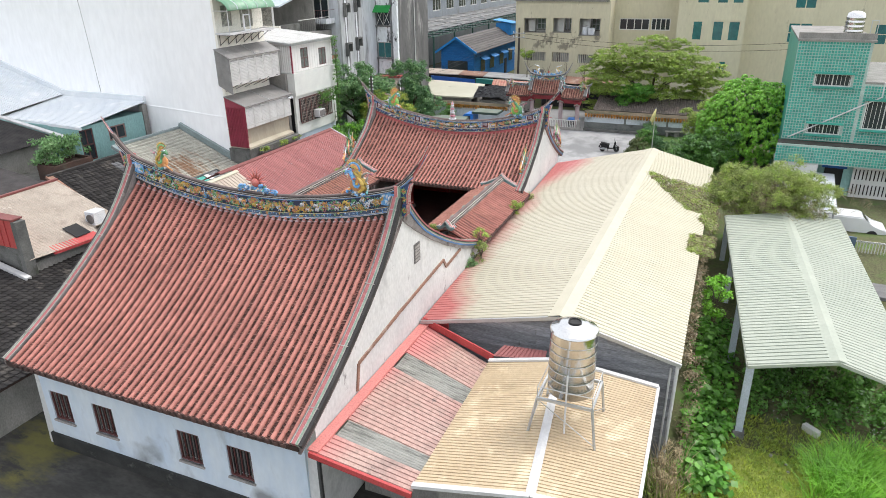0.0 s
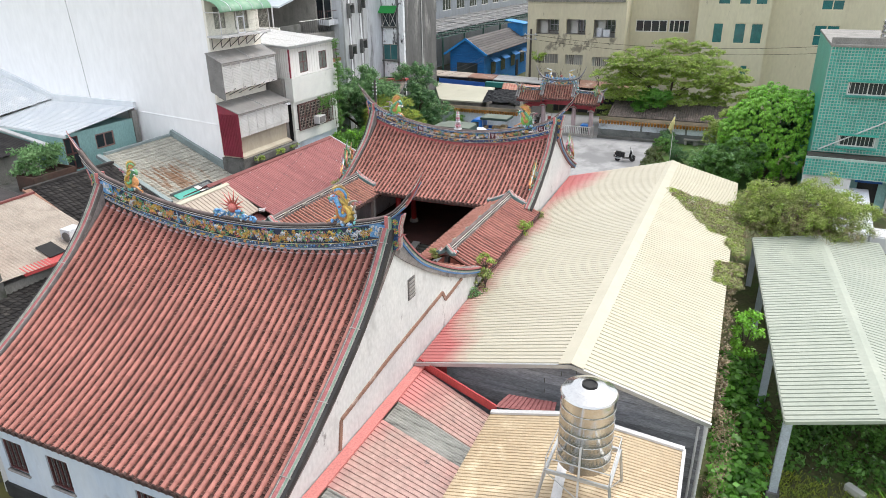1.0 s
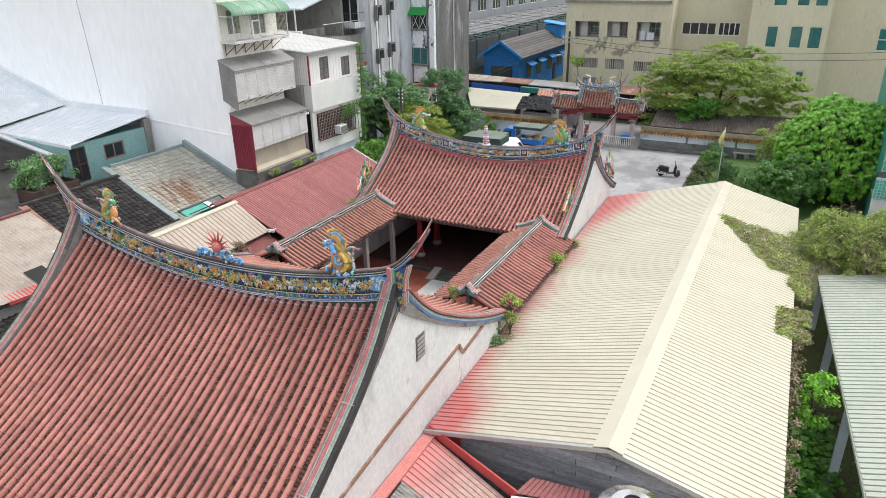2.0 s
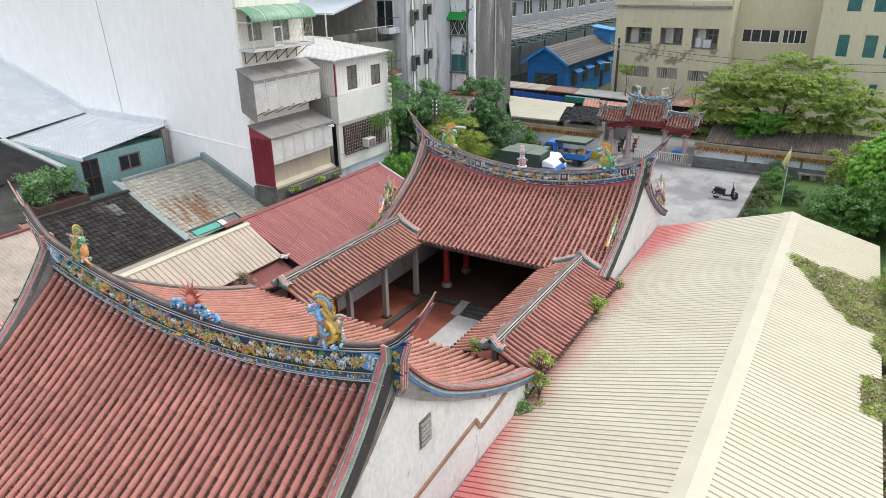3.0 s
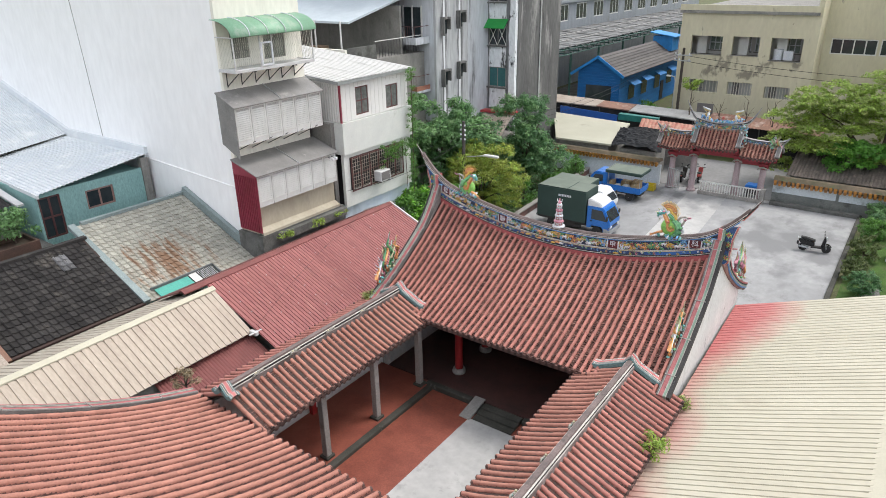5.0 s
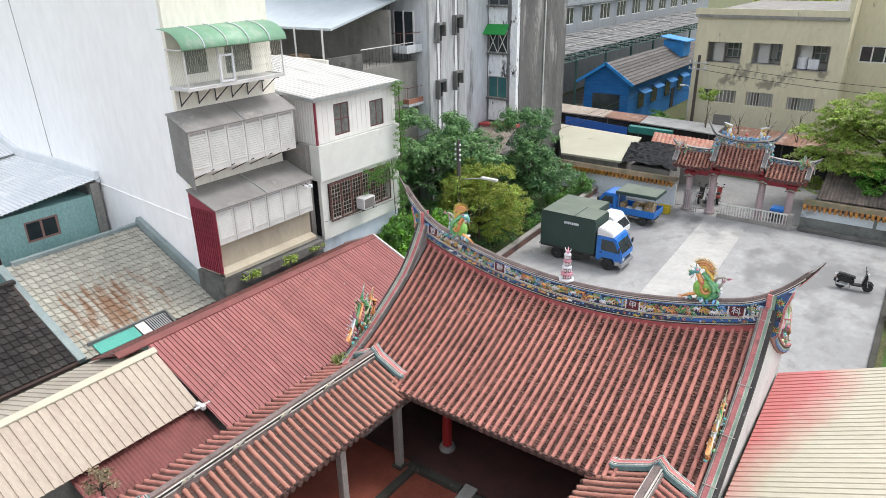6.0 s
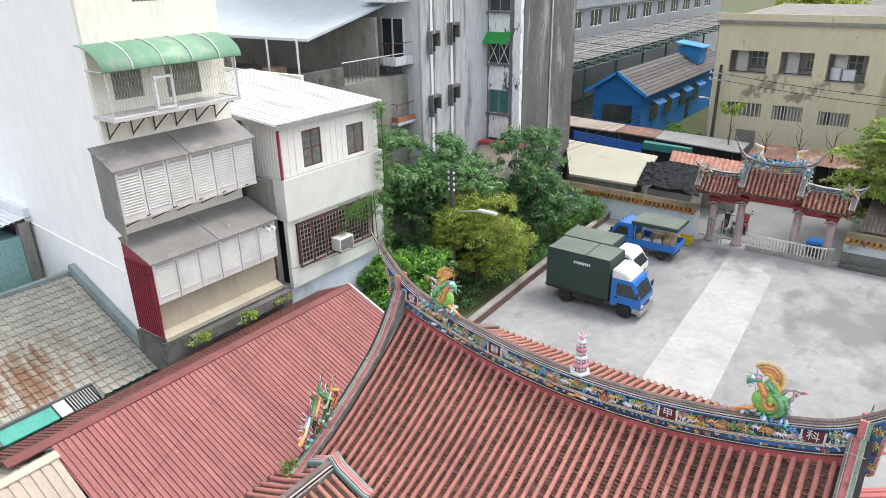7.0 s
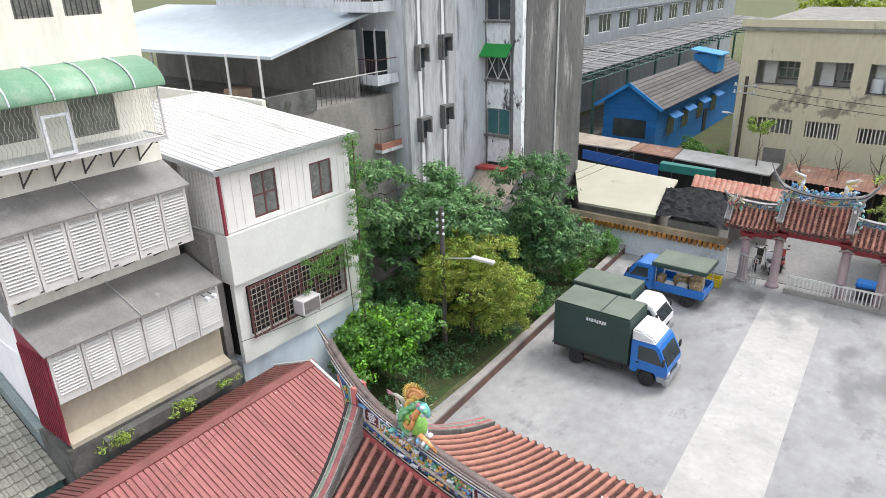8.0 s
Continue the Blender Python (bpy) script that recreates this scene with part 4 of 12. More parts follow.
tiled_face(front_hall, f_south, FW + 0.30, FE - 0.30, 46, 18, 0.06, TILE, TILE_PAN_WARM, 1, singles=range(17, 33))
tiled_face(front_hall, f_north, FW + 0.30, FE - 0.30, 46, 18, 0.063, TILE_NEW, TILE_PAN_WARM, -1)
under_face(front_hall, f_south, FW - 0.1, FE + 0.1, 0.18, DARK_WOOD)
under_face(front_hall, f_north, FW - 0.1, FE + 0.1, 0.18, DARK_WOOD)
ft, ff = ridge_curves(CXF, 6.38, 5.40, 0.03, 0.27, 5.3)
swallow_ridge(front_hall, CXF, 41.7, ft, ff, 6.13, 7.2, 0.135, 23, FRONT_BANDS, (0.50, 0.84), (0.30, 0.44, 0.95), ((-5.6, "登"), (-2.66, "聯"), (2.25, "甲"), (5.28, "科")))
for at, flip in ((f_south, 1), (f_north, -1)):
    verge(front_hall, at, FE, 1, y_flip=flip, edge=BLACK_BAND if flip > 0 else None)
    verge(front_hall, at, FW, -1, y_flip=flip, edge=BLACK_BAND if flip > 0 else None)
for xg, s in ((FE - 0.1, 1), (FW + 0.1, -1)):
    gable_wall(front_hall, xg, 0.4, f_south, f_north, 37.4, 46.3, 0, PLASTER, x_at=xg)
    lichen_trim(front_hall, f_south, xg, s, 0.35)
    lichen_trim(front_hall, f_north, xg, s, 0.2, RUSTY_BARGE)
part("front_wall", boxes((FW + 0.3, -18.4, 44.4, 44.7, 0.2, 3.9), (-15.4, FE - 0.3, 44.4, 44.7, 0.2, 3.9), (-18.4, -15.4, 44.4, 44.7, 2.7, 3.9)), RED_WOOD, front_hall, "dark red timber front wall")
part("hall_floor", boxes((FW + 0.3, FE - 0.3, 37.3, 46.2, -0.2, 0.22)), HALL_FLOOR, front_hall, "red tiled hall floor, darkened for the roof's shade")
# unseen door leaves, added shut so that no light enters the hall from the forecourt
for a, b in ((-18.38, -16.92), (-16.88, -15.42)):
    leaf = part("door", boxes((a, b, 44.5, 44.58, 0.23, 2.69), bevel=0.01), RED_WOOD, front_hall, "dark red door leaf, added shut to keep light out")
    part("door_panel", boxes((a + 0.18, b - 0.18, 44.46, 44.5, 0.5, 1.2), (a + 0.18, b - 0.18, 44.46, 44.5, 1.4, 2.5)), DARK_WOOD, leaf)
for x in (-19.7, -14.2):
    for y in (38.5, 40.6):
        bm = bmesh.new()
        rod(bm, (x, y, 0.45), (x, y, 3.6 if y < 40 else 4.4), 0.17, n=16)
        part("column", bm, RED_WOOD, front_hall, "red lacquered round column", smooth=False)
        bm = bmesh.new()
        lathe(bm, [(0.27, 0.22), (0.3, 0.3), (0.24, 0.45)], (x, y, 0), 16)
        part("column_base", bm, STONE, front_hall, "grey stone column base")
part("beam", boxes((FW + 0.4, FE - 0.4, 38.2, 38.42, 3.3, 3.62)), RED_WOOD, front_hall)

# ---- side corridors ----
def corridor(name, xr, zr, x_in, x_out, z_in, z_out, label, rows_in, rows_out, singles):
    w = thing(name, xr, 33, 0, label, "corridor")
    y0, y1 = 28.75, 37.35

    def face(xe, ze):
        def at(yv, v):
            return Vector((xe + (xr - xe) * v, yv, ze + (zr - ze) * (0.85 * v + 0.15 * v * v)))
        return at
    inner, outer = face(x_in, z_in), face(x_out, z_out)
    s = 1 if x_in < xr else -1
    tiled_face(w, inner, y0, y1, 34, rows_in, 0.064, TILE_NEW, TILE_PAN_WARM, -s, singles=singles)
    tiled_face(w, outer, y0, y1, 34, rows_out, 0.064, TILE, TILE_PAN_WARM, s)
    bm = bmesh.new()
    for f, flip in ((inner, 1), (outer, -1)):
        hull_quad(bm, [f(y0, 0), f(y1, 0), f(y1, 1), f(y0, 1)], 0.14)
    part("roof_boarding", bm, DARK_WOOD, w)
    for nm, a0, a1, b0, b1, m, lb in (("ridge_base", -0.17, 0.17, -0.08, 0.11, LICHEN, "lichen-dark ridge base"), ("ridge_line", -0.14, 0.14, 0.11, 0.13, WHITE_BAND, ""),
                                  ("ridge_band", -0.12, 0.12, 0.13, 0.21, BLACK_BAND, ""), ("ridge_stripe", -0.125, 0.125, 0.21, 0.225, WHITE_BAND, ""),
                                  ("ridge_cap", -0.08, 0.08, 0.225, 0.30, RIDGE_TOP, "grey weathered ridge cap")):
        bm = bmesh.new()
        strip(bm, [(xr, y0 - 0.1 + (y1 - y0 + 0.2) * k / 10, zr) for k in range(11)], rect(a0, a1, b0, b1))
        part(nm, bm, m, w, lb)
    # the bowed end bands, red between teal, black and white lines
    for ye, sg in ((y0 - 0.02, -1), (y1 + 0.02, 1)):
        path = []
        reach = 1.3 if sg > 0 else 0.38
        for k in range(23):
            t = -1 + 2 * k / 22
            x = xr + t * reach
            d = abs(t) * reach
            z = zr + 0.24 - 0.47 * d + 0.16 * max(0, 1 - d / 0.22) + 0.10 * max(0, (abs(t) - 0.8) / 0.2) ** 2
            path.append((x, ye, z))
        for nm, a0, a1, b0, b1, m in (("end_band", -0.06, 0.06, -0.10, 0.03, RED_BAND), ("end_line", 0.06, 0.08, -0.1, 0.04, WHITE_BAND), ("end_line", -0.08, -0.06, -0.1, 0.04, WHITE_BAND),
                                      ("end_stripe", 0.08, 0.115, -0.12, 0.02, BLACK_BAND), ("end_stripe", -0.115, -0.08, -0.12, 0.02, BLACK_BAND),
                                      ("end_edge", 0.115, 0.135, -0.12, 0.03, WHITE_BAND), ("end_edge", -0.135, -0.115, -0.12, 0.03, WHITE_BAND),
                                      ("end_foot", 0.135, 0.18, -0.14, 0.0, TEAL_BAND), ("end_foot", -0.18, -0.135, -0.14, 0.0, TEAL_BAND)):
            bm = bmesh.new()
            strip(bm, path, rect(a0, a1, b0, b1))
            part(nm, bm, m, w)
    return w


west = corridor("west_corridor", -21.85, 3.95, -20.15, -23.65, 3.20, 3.15, "covered side corridor with red tiled gable roof and stone columns", 6, 6, range(0, 36))
east = corridor("east_corridor", -12.0, 3.92, -13.75, -10.25, 3.18, 3.15, "covered side corridor with red tiled gable roof, weeds in its gutter", 6, 6, range(0, 36))
for w, xcol, s in ((west, -20.6, -1), (east, -13.25, 1)):
    for y in (31.5, 34.2, 36.9):
        part("column", boxes((xcol - 0.12, xcol + 0.12, y - 0.12, y + 0.12, 0.2, 3.3), bevel=0.015), STONE, w, "grey square stone column")
        part("column_base", boxes((xcol - 0.2, xcol + 0.2, y - 0.2, y + 0.2, 0.05, 0.26), bevel=0.02), MOSS_STONE, w)
    part("eave_beam", boxes((xcol - 0.09, xcol + 0.09, 28.8, 37.3, 3.0, 3.2)), DARK_WOOD, w)
    xb = xcol + s * 2.55
    part("outer_wall", boxes((xb - 0.15, xb + 0.15, 28.6, 37.4, -1.0, 3.02)), PLASTER, w, "white plastered wall")
    part("walkway", boxes((min(xcol - s * 0.28, xb), max(xcol - s * 0.28, xb), 28.5, 37.3, -0.2, 0.16)), COURT_RED, w, "red tiled raised walkway")
    part("kerb", boxes((min(xcol - s * 0.28, xcol - s * 0.56), max(xcol - s * 0.28, xcol - s * 0.56), 28.5, 37.3, -0.2, 0.17), bevel=0.02), MOSS_STONE, w, "mossy stone kerb")
    for y in (30.2, 33.0):
        part("red_post", boxes((xb - s * 0.3 - 0.1, xb - s * 0.3 + 0.1, y - 0.1, y + 0.1, 0.16, 3.1)), RED_WOOD, w, "red painted wall post")

# ---- porcelain figures on the ridges ----
C_PALE = mat("glaze_pale_yellow", (0.56, 0.52, 0.33), (0.45, 0.42, 0.27), 0.5, scale=9.0, rnd=0.25)
C_DULL = mat("weathered_porcelain", (0.42, 0.40, 0.35), (0.26, 0.25, 0.22), 0.8, scale=9.0)
GLAZES = [C_BLUE, C_WHITE, C_YELLOW, C_GREEN, C_RED, C_PINK, C_ORANGE, C_TEAL, C_LIME, C_PALE, C_DULL]
BL, WH, YE, GR, RE, PI, ORA, TE, LI, PALE_Y, DULL = range(11)


def dab(bm, k):
    """Give the faces added last the glaze k."""
    for f in bm.faces:
        if not f.tag:
            f.material_index = k
            f.tag = True


def spikes(bm, pts, centre, length, r, k, k_tip=None):
    for p in pts:
        p = Vector(p)
        d = (p - Vector(centre)).normalized()
        rod(bm, p, p + d * length, r, r * 0.25, 5)
        dab(bm, k)


def arc(cx, cz, r, a0, a1, n, T, y=0.0):
    return [(T * (cx + r * math.cos(math.radians(a0 + (a1 - a0) * i / n))), y, cz + r * math.sin(math.radians(a0 + (a1 - a0) * i / n))) for i in range(n + 1)]


def ridge_dragon(x, y, z, s, turn, body, back, inner, head, label):
    """A coiled ridge creature: a round belly with a rim, a ribbed back, a curled neck with a small head, and a rayed fan over it. turn: -1 with its head to the left."""
    bm = bmesh.new()
    T = -turn
    rng = random.Random(int(x * 10))

    def path(*pts, dy=0.0):
        return [(T * px, dy, pz) for px, pz in pts]
    for k in range(30):
        lump(bm, (rng.uniform(-0.42, 0.42), rng.uniform(-0.13, 0.11), rng.uniform(0.0, 0.1)), 0.065, 0.06, 0.035, Matrix.Rotation(rng.uniform(0, 3), 3, 'Y'))
        dab(bm, rng.choice((WH, DULL, BL, TE)))
    lump(bm, (-T * 0.05, 0, 0.30), 0.27, 0.10, 0.27, None, 16)
    dab(bm, body)
    for f in (-1, 1):
        sweep(bm, arc(-0.04, 0.30, 0.25, -80, 75, 14, T, f * 0.05), [0.035 + 0.03 * math.sin(math.pi * i / 14) for i in range(15)], 7)
        dab(bm, back)
        sweep(bm, path((-0.10, 0.48), (-0.09, 0.36), (-0.04, 0.27), (0.04, 0.25), (0.10, 0.31), (0.08, 0.38), dy=f * 0.085), [0.03, 0.045, 0.055, 0.05, 0.035, 0.015], 7)
        dab(bm, inner)
        lump(bm, (T * 0.02, f * 0.10, 0.36), 0.045, 0.03, 0.05)
        dab(bm, YE)
    spine = path((0.20, 0.07), (0.29, 0.20), (0.29, 0.34), (0.22, 0.47), (0.10, 0.56), (-0.02, 0.63), (-0.12, 0.73))
    sweep(bm, spine, [0.03, 0.05, 0.055, 0.06, 0.06, 0.06, 0.05], 7)
    dab(bm, back)
    for p, q in zip(spine, spine[1:]):
        for g in range(4):
            c = Vector(p).lerp(Vector(q), g / 4)
            d = (Vector(q) - Vector(p)).normalized()
            n = Vector((d.z, 0, -d.x)) * T
            rod(bm, c - n * 0.01, c + n * 0.095, 0.02, 0.012, n=5)
            dab(bm, WH)
    sweep(bm, path((-0.08, 0.44), (-0.14, 0.56), (-0.20, 0.66), (-0.25, 0.75), dy=-0.05), [0.07, 0.065, 0.06, 0.05], 8)
    dab(bm, inner)
    sweep(bm, path((-0.20, 0.77), (-0.30, 0.77), (-0.38, 0.70), (-0.42, 0.61), dy=-0.05), [0.06, 0.075, 0.06, 0.025], 8)
    dab(bm, head)
    for px, pz, k in ((-0.24, 0.82, PI), (-0.33, 0.80, WH), (-0.40, 0.74, GR), (-0.33, 0.64, WH), (-0.08, 0.52, RE)):
        lump(bm, (T * px, -0.09, pz), 0.045, 0.04, 0.03)
        dab(bm, k)
    spikes(bm, path((-0.30, 0.84), (-0.40, 0.80), (-0.44, 0.72), (-0.43, 0.62), (-0.36, 0.56), (-0.28, 0.56), (-0.22, 0.52)), (-T * 0.28, 0, 0.70), 0.10, 0.014, PALE_Y)
    # fan: yellow stem, orange and blue bands, yellow rays
    sweep(bm, path((0.12, 0.52), (0.11, 0.64), (0.05, 0.74), (-0.06, 0.80)), [0.05, 0.045, 0.045, 0.04], 7)
    dab(bm, YE)
    for r, w, k in ((0.08, 0.05, YE), (0.14, 0.045, ORA), (0.205, 0.04, inner)):
        sweep(bm, arc(-0.12, 0.80, r, -15, 140, 14, T), [w] * 15, 7, 0.7)
        dab(bm, k)
    spikes(bm, arc(-0.12, 0.80, 0.24, -20, 145, 24, T), (-T * 0.12, 0, 0.80), 0.10, 0.013, YE)
    # outstretched claws
    for q, k in ((path((0.16, 0.56), (0.24, 0.68), (0.36, 0.72), (0.46, 0.70)), DULL), (path((0.26, 0.40), (0.34, 0.52), (0.36, 0.60)), DULL), (path((-0.22, 0.18), (-0.36, 0.13), (-0.52, 0.03), dy=-0.08), ORA)):
        sweep(bm, q, [0.045, 0.035, 0.026, 0.018][:len(q)], 6)
        dab(bm, k)
        e = Vector(q[-1])
        spikes(bm, [e + Vector((rng.uniform(-0.03, 0.03), 0, rng.uniform(-0.03, 0.03))) for _ in range(6)], Vector(q[1]), 0.10, 0.012, PI if k == DULL else ORA)
    ob = part("ridge_ornament", bm, GLAZES, None, "", True)
    for v in ob.data.vertices:
        v.co = Vector((v.co.x * s, v.co.y * s * 1.4, v.co.z * s))
    ob.matrix_basis = pose(x, y, z)
    tagged(ob, label, "roof ornament", "figures on the temple ridges")


def flaming_pearl(x, y, z):
    bm = bmesh.new()
    rng = random.Random(5)
    for k in range(12):
        u = -0.9 + 1.8 * k / 11
        h = 0.10 + 0.18 * (1 - abs(u)) + 0.05 * (k % 2)
        curl = [(u + 0.13 * (1 - q / 9) * math.cos(0.7 * q + k), (-0.06 if k % 2 else 0.06), h + 0.11 * (1 - q / 9) * math.sin(0.7 * q + k)) for q in range(9)]
        sweep(bm, curl, [0.065 - 0.005 * q for q in range(9)], 6)
        dab(bm, BL if k % 4 else TE)
    for k in range(60):
        u = rng.uniform(-1, 1)
        lump(bm, (u * 0.9, rng.uniform(-0.13, 0.12), 0.04 + rng.uniform(0, 0.28) * (1 - 0.6 * abs(u))), 0.055, 0.05, 0.028, Matrix.Rotation(rng.uniform(0, 3), 3, 'Y'))
        dab(bm, BL if rng.random() < 0.65 else rng.choice((WH, DULL, TE)))
    bmesh.ops.create_icosphere(bm, subdivisions=2, radius=0.19, matrix=Matrix.Translation((0, 0, 0.45)))
    dab(bm, RE)
    for a, l in [(k * 24 - 108, 0.34 + 0.12 * math.cos(math.radians(k * 24 - 108)) + 0.05 * (k % 2)) for k in range(10)]:
        r = math.radians(a)
        p = Vector((0.16 * math.sin(r), 0, 0.48 + 0.14 * math.cos(r)))
        d = Vector((math.sin(r), 0, math.cos(r)))
        sweep(bm, [p, p + d * l * 0.5, p + d * l], [0.042, 0.026, 0.006], 6)
        dab(bm, RE)
    ob = part("ridge_pearl", bm, GLAZES, None, "", True)
    ob.matrix_basis = pose(x, y, z)
    tagged(ob, "red flaming porcelain pearl on blue clouds on the rear ridge", "roof ornament", "figures on the temple ridges")


def ridge_pagoda(x, y, z):
    bm = bmesh.new()
    lathe(bm, [(0.30, 0), (0.32, 0.06), (0.22, 0.1)], (0, 0, 0), 6)
    dab(bm, WH)
    h, r = 0.1, 0.19
    for k in range(4):
        lathe(bm, [(r, h), (r, h + 0.15)], (0, 0, 0), 6)
        dab(bm, RE)
        for j in range(6):
            a = j * math.tau / 6
            rod(bm, (r * math.cos(a), r * math.sin(a), h), (r * math.cos(a), r * math.sin(a), h + 0.15), 0.025, n=5)
            a += math.tau / 12
            q = r * 0.88
            box(bm, -0.03, 0.03, -0.01, 0.01, h + 0.03, h + 0.11, Matrix.Translation((q * math.cos(a), q * math.sin(a), 0)) @ Matrix.Rotation(a + math.pi / 2, 4, 'Z'))
        dab(bm, WH)
        lathe(bm, [(r * 1.3, h + 0.16), (r * 1.36, h + 0.18), (r * 0.95, h + 0.25)], (0, 0, 0), 6)
        dab(bm, WH if k % 2 else PI)
        h += 0.25
        r *= 0.83
    lathe(bm, [(0.07, h), (0.09, h + 0.05), (0.03, h + 0.1), (0.015, h + 0.24)], (0, 0, 0), 8)
    dab(bm, PI)
    for sgn in (-1, 1):
        sweep(bm, [(0.02 * sgn, 0, h + 0.05), (0.1 * sgn, 0, h + 0.1), (0.12 * sgn, 0, h + 0.2)], [0.03, 0.025, 0.01], 5)
    dab(bm, WH)
    for v in bm.verts:
        v.co *= 0.9
    ob = part("ridge_pagoda", bm, GLAZES, None, "", True)
    ob.matrix_basis = pose(x, y, z)
    tagged(ob, "small white and red porcelain pagoda on the front ridge", "roof ornament", "figures on the temple ridges")


def verge_scroll(pts, seed, label, s=1.0):
    """Flame-like porcelain scrolls standing in a row along a roof's edge, on a blue and green base."""
    bm = bmesh.new()
    rng = random.Random(seed)
    o = Vector(pts[0])
    d = Vector(pts[1]) - o
    n = 9
    side = Vector((d.y, -d.x, 0)).normalized()
    for k in range(20):
        p = d * rng.random() + Vector((0, 0, rng.uniform(-0.05, 0.32) * s)) + side * rng.uniform(-0.08, 0.08)
        lump(bm, p, 0.05 * s, 0.06 * s, 0.035 * s, Matrix.Rotation(rng.uniform(0, 3), 3, 'X'))
        dab(bm, rng.choice((TE, GR, PALE_Y, DULL, TE, DULL)))
    for k in range(n):
        t = (k + 0.5) / n
        p = d * t + Vector((0, 0, 0.2 * s))
        h = (0.55 + 0.35 * math.sin(math.pi * t)) * s * rng.uniform(0.8, 1.15)
        lean = d.normalized() * rng.choice((-1, 1)) * 0.22 * s
        sweep(bm, [p, p + lean * 0.6 + Vector((0, 0, h * 0.4)), p - lean * 0.3 + Vector((0, 0, h * 0.75)), p + lean * 0.5 + Vector((0, 0, h))], [0.065 * s, 0.055 * s, 0.04 * s, 0.012 * s], 6)
        dab(bm, rng.choice((PALE_Y, PALE_Y, ORA, WH, GR, PI)))
        spikes(bm, [p + Vector((0, 0, h * f)) for f in (0.5, 0.7, 0.85)], p + Vector((0, 0, h * 0.2)) - lean, 0.17 * s, 0.018 * s, rng.choice((PALE_Y, WH, PALE_Y)))
    ob = part("verge_ornament", bm, GLAZES, None, "", True)
    ob.matrix_basis = Matrix.Translation(o)
    tagged(ob, label, "roof ornament", "scrolls on the verges")


ridge_dragon(-12.15, 20.8, rt(-12.15) - 0.02, 1.15, -1, ORA, YE, BL, BL, "orange and blue porcelain creature with a rayed tail")
ridge_dragon(-21.65, 20.8, rt(-21.65) + 0.02, 1.02, 1, ORA, YE, GR, GR, "orange and green porcelain creature with a rayed tail")
flaming_pearl(-16.85, 20.8, rt(-16.85) - 0.02)
ridge_dragon(-12.5, 41.7, ft(-12.5) - 0.02, 1.2, -1, LI, GR, ORA, TE, "green and orange porcelain creature with a rayed tail")
ridge_dragon(-21.35, 41.7, ft(-21.35) - 0.02, 1.2, 1, LI, GR, ORA, TE, "green and orange porcelain creature with a rayed tail")
ridge_pagoda(-16.97, 41.7, ft(-16.97) + 0.02)
SCROLL_LABEL = "orange, yellow and green porcelain scrolls on the roof verge"
verge_scroll(((-22.95, 37.3, f_south(FW, 0.1).z + 0.05), (-22.95, 38.6, f_south(FW, 0.37).z + 0.1)), 3, SCROLL_LABEL, 1.5)
verge_scroll(((-11.02, 38.0, f_south(FE, 0.24).z + 0.05), (-11.02, 39.1, f_south(FE, 0.47).z + 0.05)), 4, SCROLL_LABEL, 1.2)
verge_scroll(((-10.62, 44.3, f_north(FE, 0.52).z + 0.08), (-10.62, 46.3, f_north(FE, 0.13).z + 0.08)), 5, SCROLL_LABEL, 1.4)
for x, z, sd in ((-21.85, 4.12, 1), (-12.0, 4.09, -1)):
    for y in (29.9, 31.5, 33.2, 35.0):
        bm = bmesh.new()
        sweep(bm, [(0.03, -0.24, -0.06), (0.05, -0.14, 0.05), (0.04, 0.0, 0.02), (0.05, 0.12, 0.1), (0.03, 0.22, 0.03), (0.02, 0.17, -0.02)], [0.02, 0.035, 0.04, 0.035, 0.028, 0.012], 6)
        dab(bm, DULL)
        for k in range(3):
            lump(bm, (0.04, -0.1 + 0.1 * k, 0.07), 0.035, 0.05, 0.03, Matrix.Rotation(k, 3, 'X'))
            dab(bm, (PALE_Y, DULL, TE)[k])
        ob = part("ridge_figure", bm, GLAZES, None, "", True)
        ob.matrix_basis = pose(x + sd * 0.13, y, z, 0, 0, 0 if sd > 0 else 180)
        tagged(ob, "small weathered porcelain scroll on a corridor ridge", "roof ornament", "small reliefs on the corridor ridges")

# ---- courtyard ----
tagged(part("courtyard_floor", boxes((-20.35, -13.5, 28.3, 37.3, -0.3, 0.02)), COURT_RED), "worn red tiled courtyard floor", "floor", kind="structure")
tagged(part("courtyard_path", slab([(-17.75, 28.4, 0.035), (-15.7, 28.4, 0.035), (-15.7, 36.3, 0.035), (-17.75, 36.3, 0.035)], 0.05), CONCRETE_LIGHT), "pale grey paved path across the courtyard", "path", kind="structure")
steps = thing("court_steps", -16.9, 36.8, 0, "dark grey stone steps up to the entrance hall", "steps")
for k in range(3):
    part("step", boxes((-17.6, -15.9, 36.3 + k * 0.32, 36.62 + k * 0.32, -0.1, 0.08 + k * 0.07), bevel=0.012), MOSS_STONE, steps)
part("ramp", slab([(-18.15, 36.2, 0.05), (-17.68, 36.2, 0.05), (-17.68, 37.4, 0.27), (-18.15, 37.4, 0.27)], 0.3), STONE, steps, "pale stone side ramp")
tagged(part("hall_kerb", boxes((-20.4, -18.2, 37.05, 37.32, -0.1, 0.235), (-15.85, -13.5, 37.05, 37.32, -0.1, 0.235), bevel=0.015), MOSS_STONE), "mossy dark stone kerb along the hall", "kerb", kind="structure")

